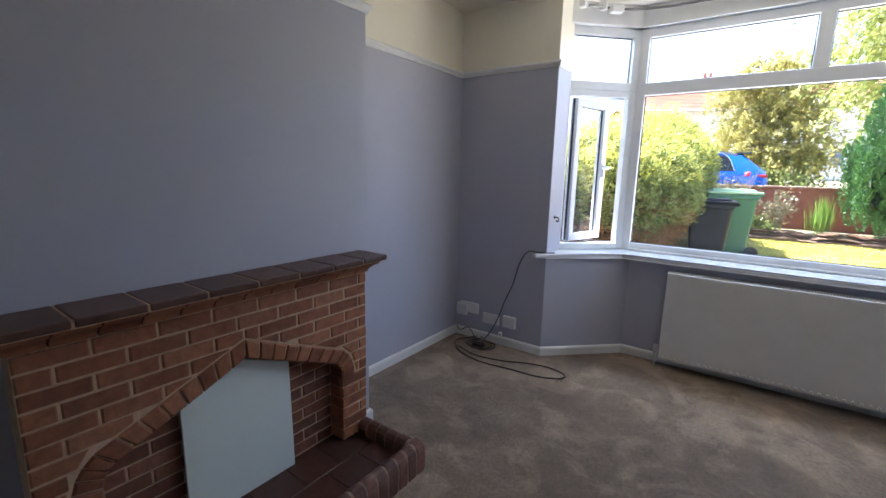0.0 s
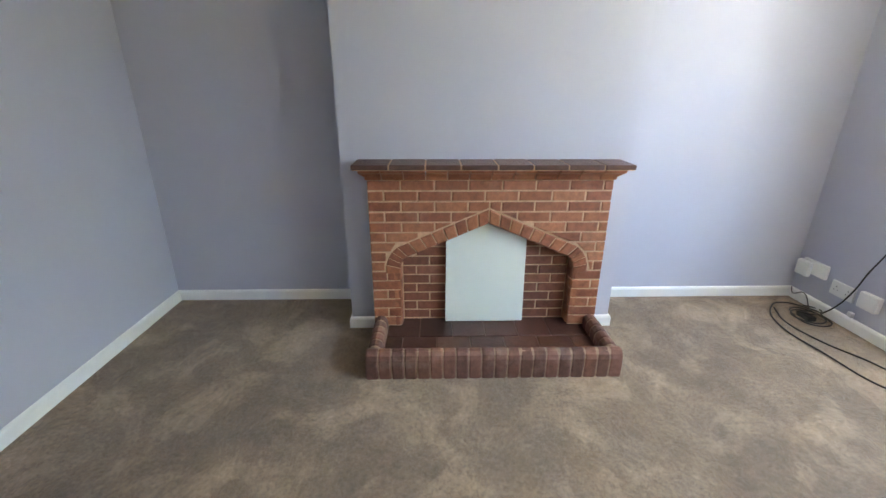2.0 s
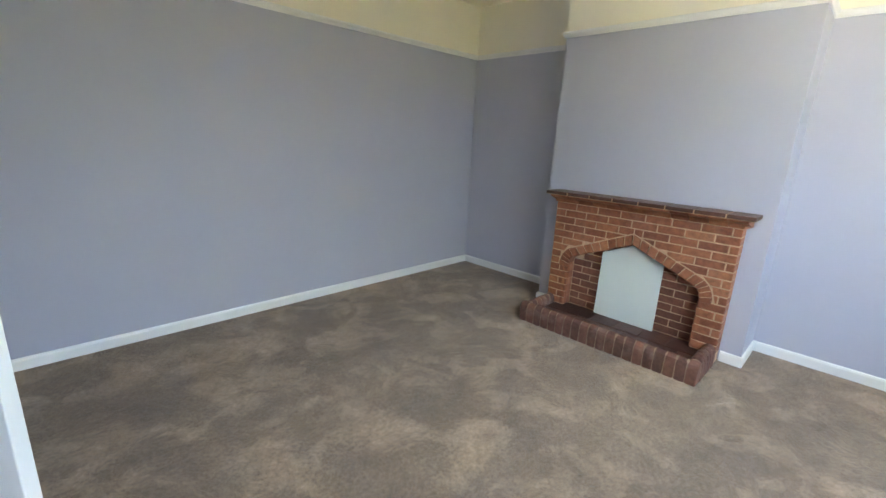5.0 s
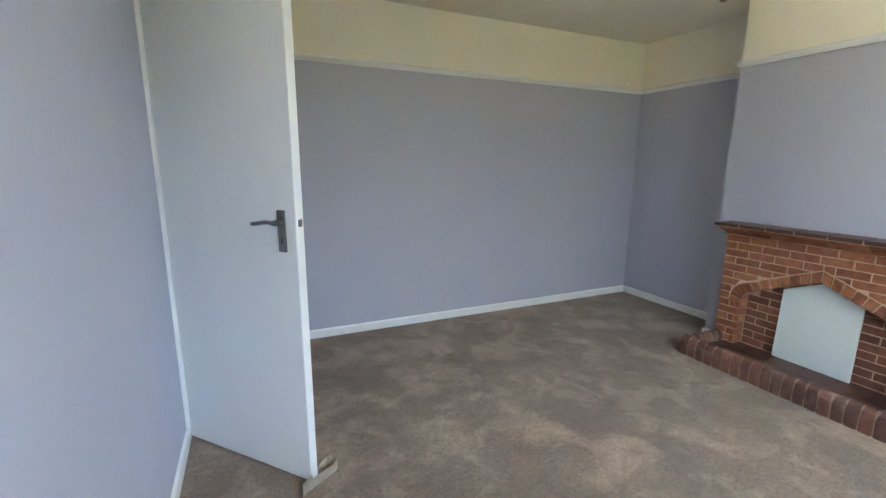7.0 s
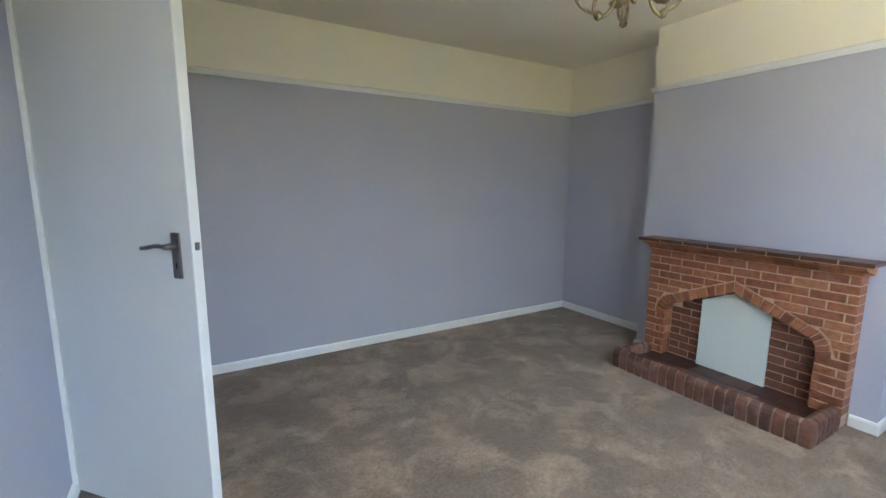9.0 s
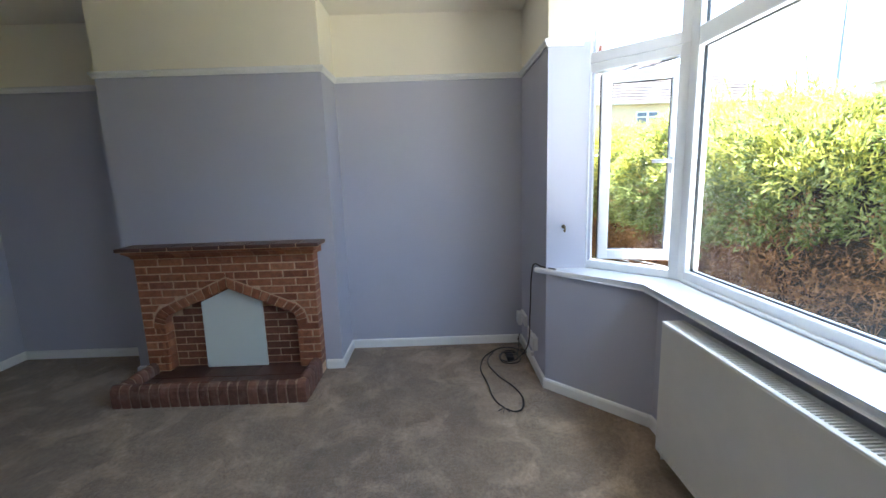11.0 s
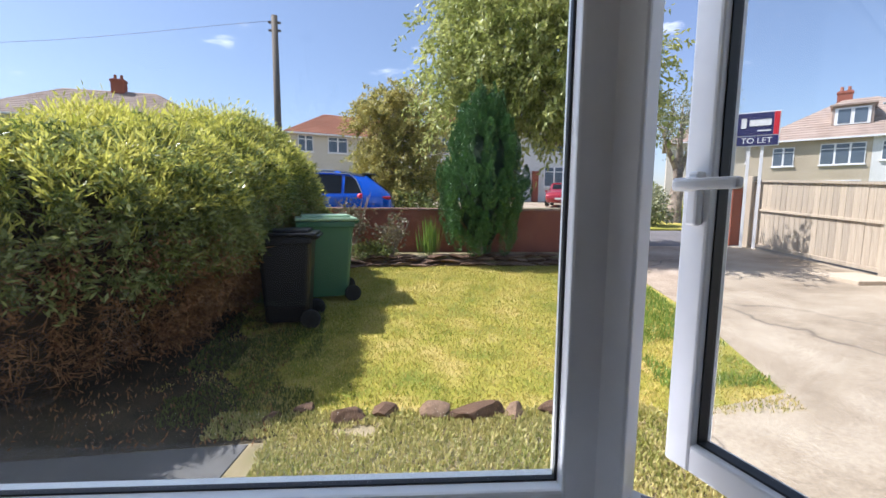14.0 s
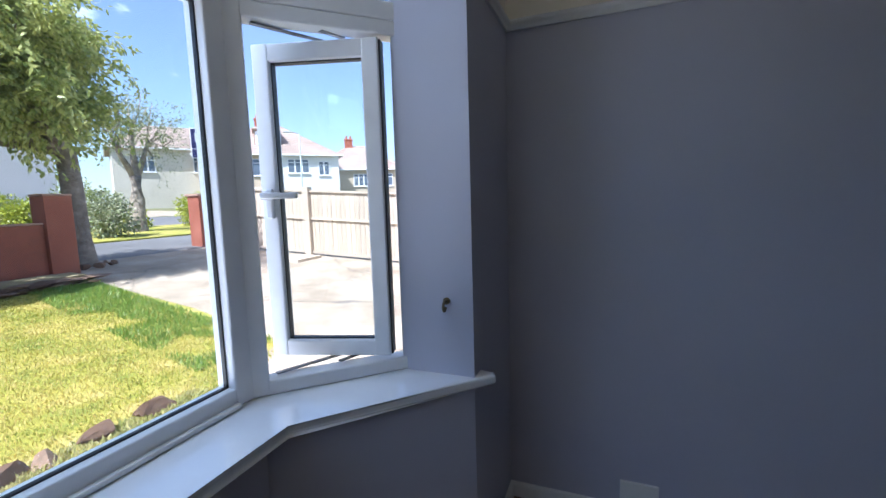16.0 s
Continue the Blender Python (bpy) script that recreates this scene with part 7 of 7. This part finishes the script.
street_lamp(-13.2, 18.3, 7.95, (1, 0.5))
street_lamp(30.0, 26.6, 6.95, (-0.7, 0.7))
t = thing("telegraph_pole", "tall weathered timber telegraph pole with a wire", "pole")
bm = bmesh.new()
lathe(bm, [(0.13, gz(19)), (0.10, 7.35)], 12, Matrix.Translation((-2.0, 19.0, 0)))
part("pole", bm, M["pole"], t, smooth=True)
for z in (7.1, 6.85):
    part("insulator", boxed(-2.2, -1.8, 18.96, 19.04, z, z + 0.06, 0.01), M["pole"], t)
tube("wire", [(-2.0, 19.0, 7.2), (-12.0, 20.5, 6.75), (-26.0, 22.5, 7.2)], 0.007, M["cable"], t, "overhead wire", smooth_curve=True)

# letting board on twin posts
t = thing("letting_sign", "navy and red letting board reading TO LET on white posts", "sign")
SGN = Matrix.Translation((10.22, 13.05, 0)) @ Matrix.Rotation(radians(-38), 4, "Z")
part("panel", boxed(-0.40, 0.40, -0.015, 0.015, 2.58, 3.32, 0.003, SGN), M["signwhite"], t)
part("blue_field", boxed(-0.38, 0.28, -0.021, -0.0155, 2.82, 3.30, 0, SGN), M["signblue"], t)
part("red_stripe", boxed(0.285, 0.38, -0.021, -0.0155, 2.82, 3.30, 0, SGN), M["signred"], t)
part("blue_strip", boxed(-0.38, 0.38, -0.021, -0.0155, 2.60, 2.80, 0, SGN), M["signblue"], t)
part("name_bar", boxed(-0.30, -0.20, -0.026, -0.0215, 2.98, 3.20, 0.01, SGN), M["signwhite"], t)
part("name_bar", boxed(-0.15, 0.24, -0.026, -0.0215, 3.02, 3.16, 0.01, SGN), M["signwhite"], t)
part("small_bar", boxed(0.0, 0.24, -0.026, -0.0215, 2.90, 2.93, 0, SGN), M["signwhite"], t)
for x in (-0.12, 0.12):
    part("post", boxed(x - 0.03, x + 0.03, 0.016, 0.07, gz(13.05), 3.0, 0.004, SGN), M["signwhite"], t)


def lettering(name, text, size, m, material, parent):
    cu = bpy.data.curves.new(name, "FONT")
    cu.body, cu.size, cu.align_x, cu.align_y, cu.extrude = text, size, "CENTER", "CENTER", 0.002
    tmp = bpy.data.objects.new(name + "_c", cu)
    scene.collection.objects.link(tmp)
    me = bpy.data.meshes.new_from_object(tmp.evaluated_get(bpy.context.evaluated_depsgraph_get()))
    bpy.data.objects.remove(tmp)
    me.transform(m)
    me.materials.clear()
    me.materials.append(material)
    ob = new(name, me)
    ob.parent = parent
    return ob


lettering("lettering", "TO LET", 0.17, SGN @ Matrix.Translation((0, -0.0225, 2.70)) @ Matrix.Rotation(math.pi / 2, 4, "X"), M["signwhite"], t)
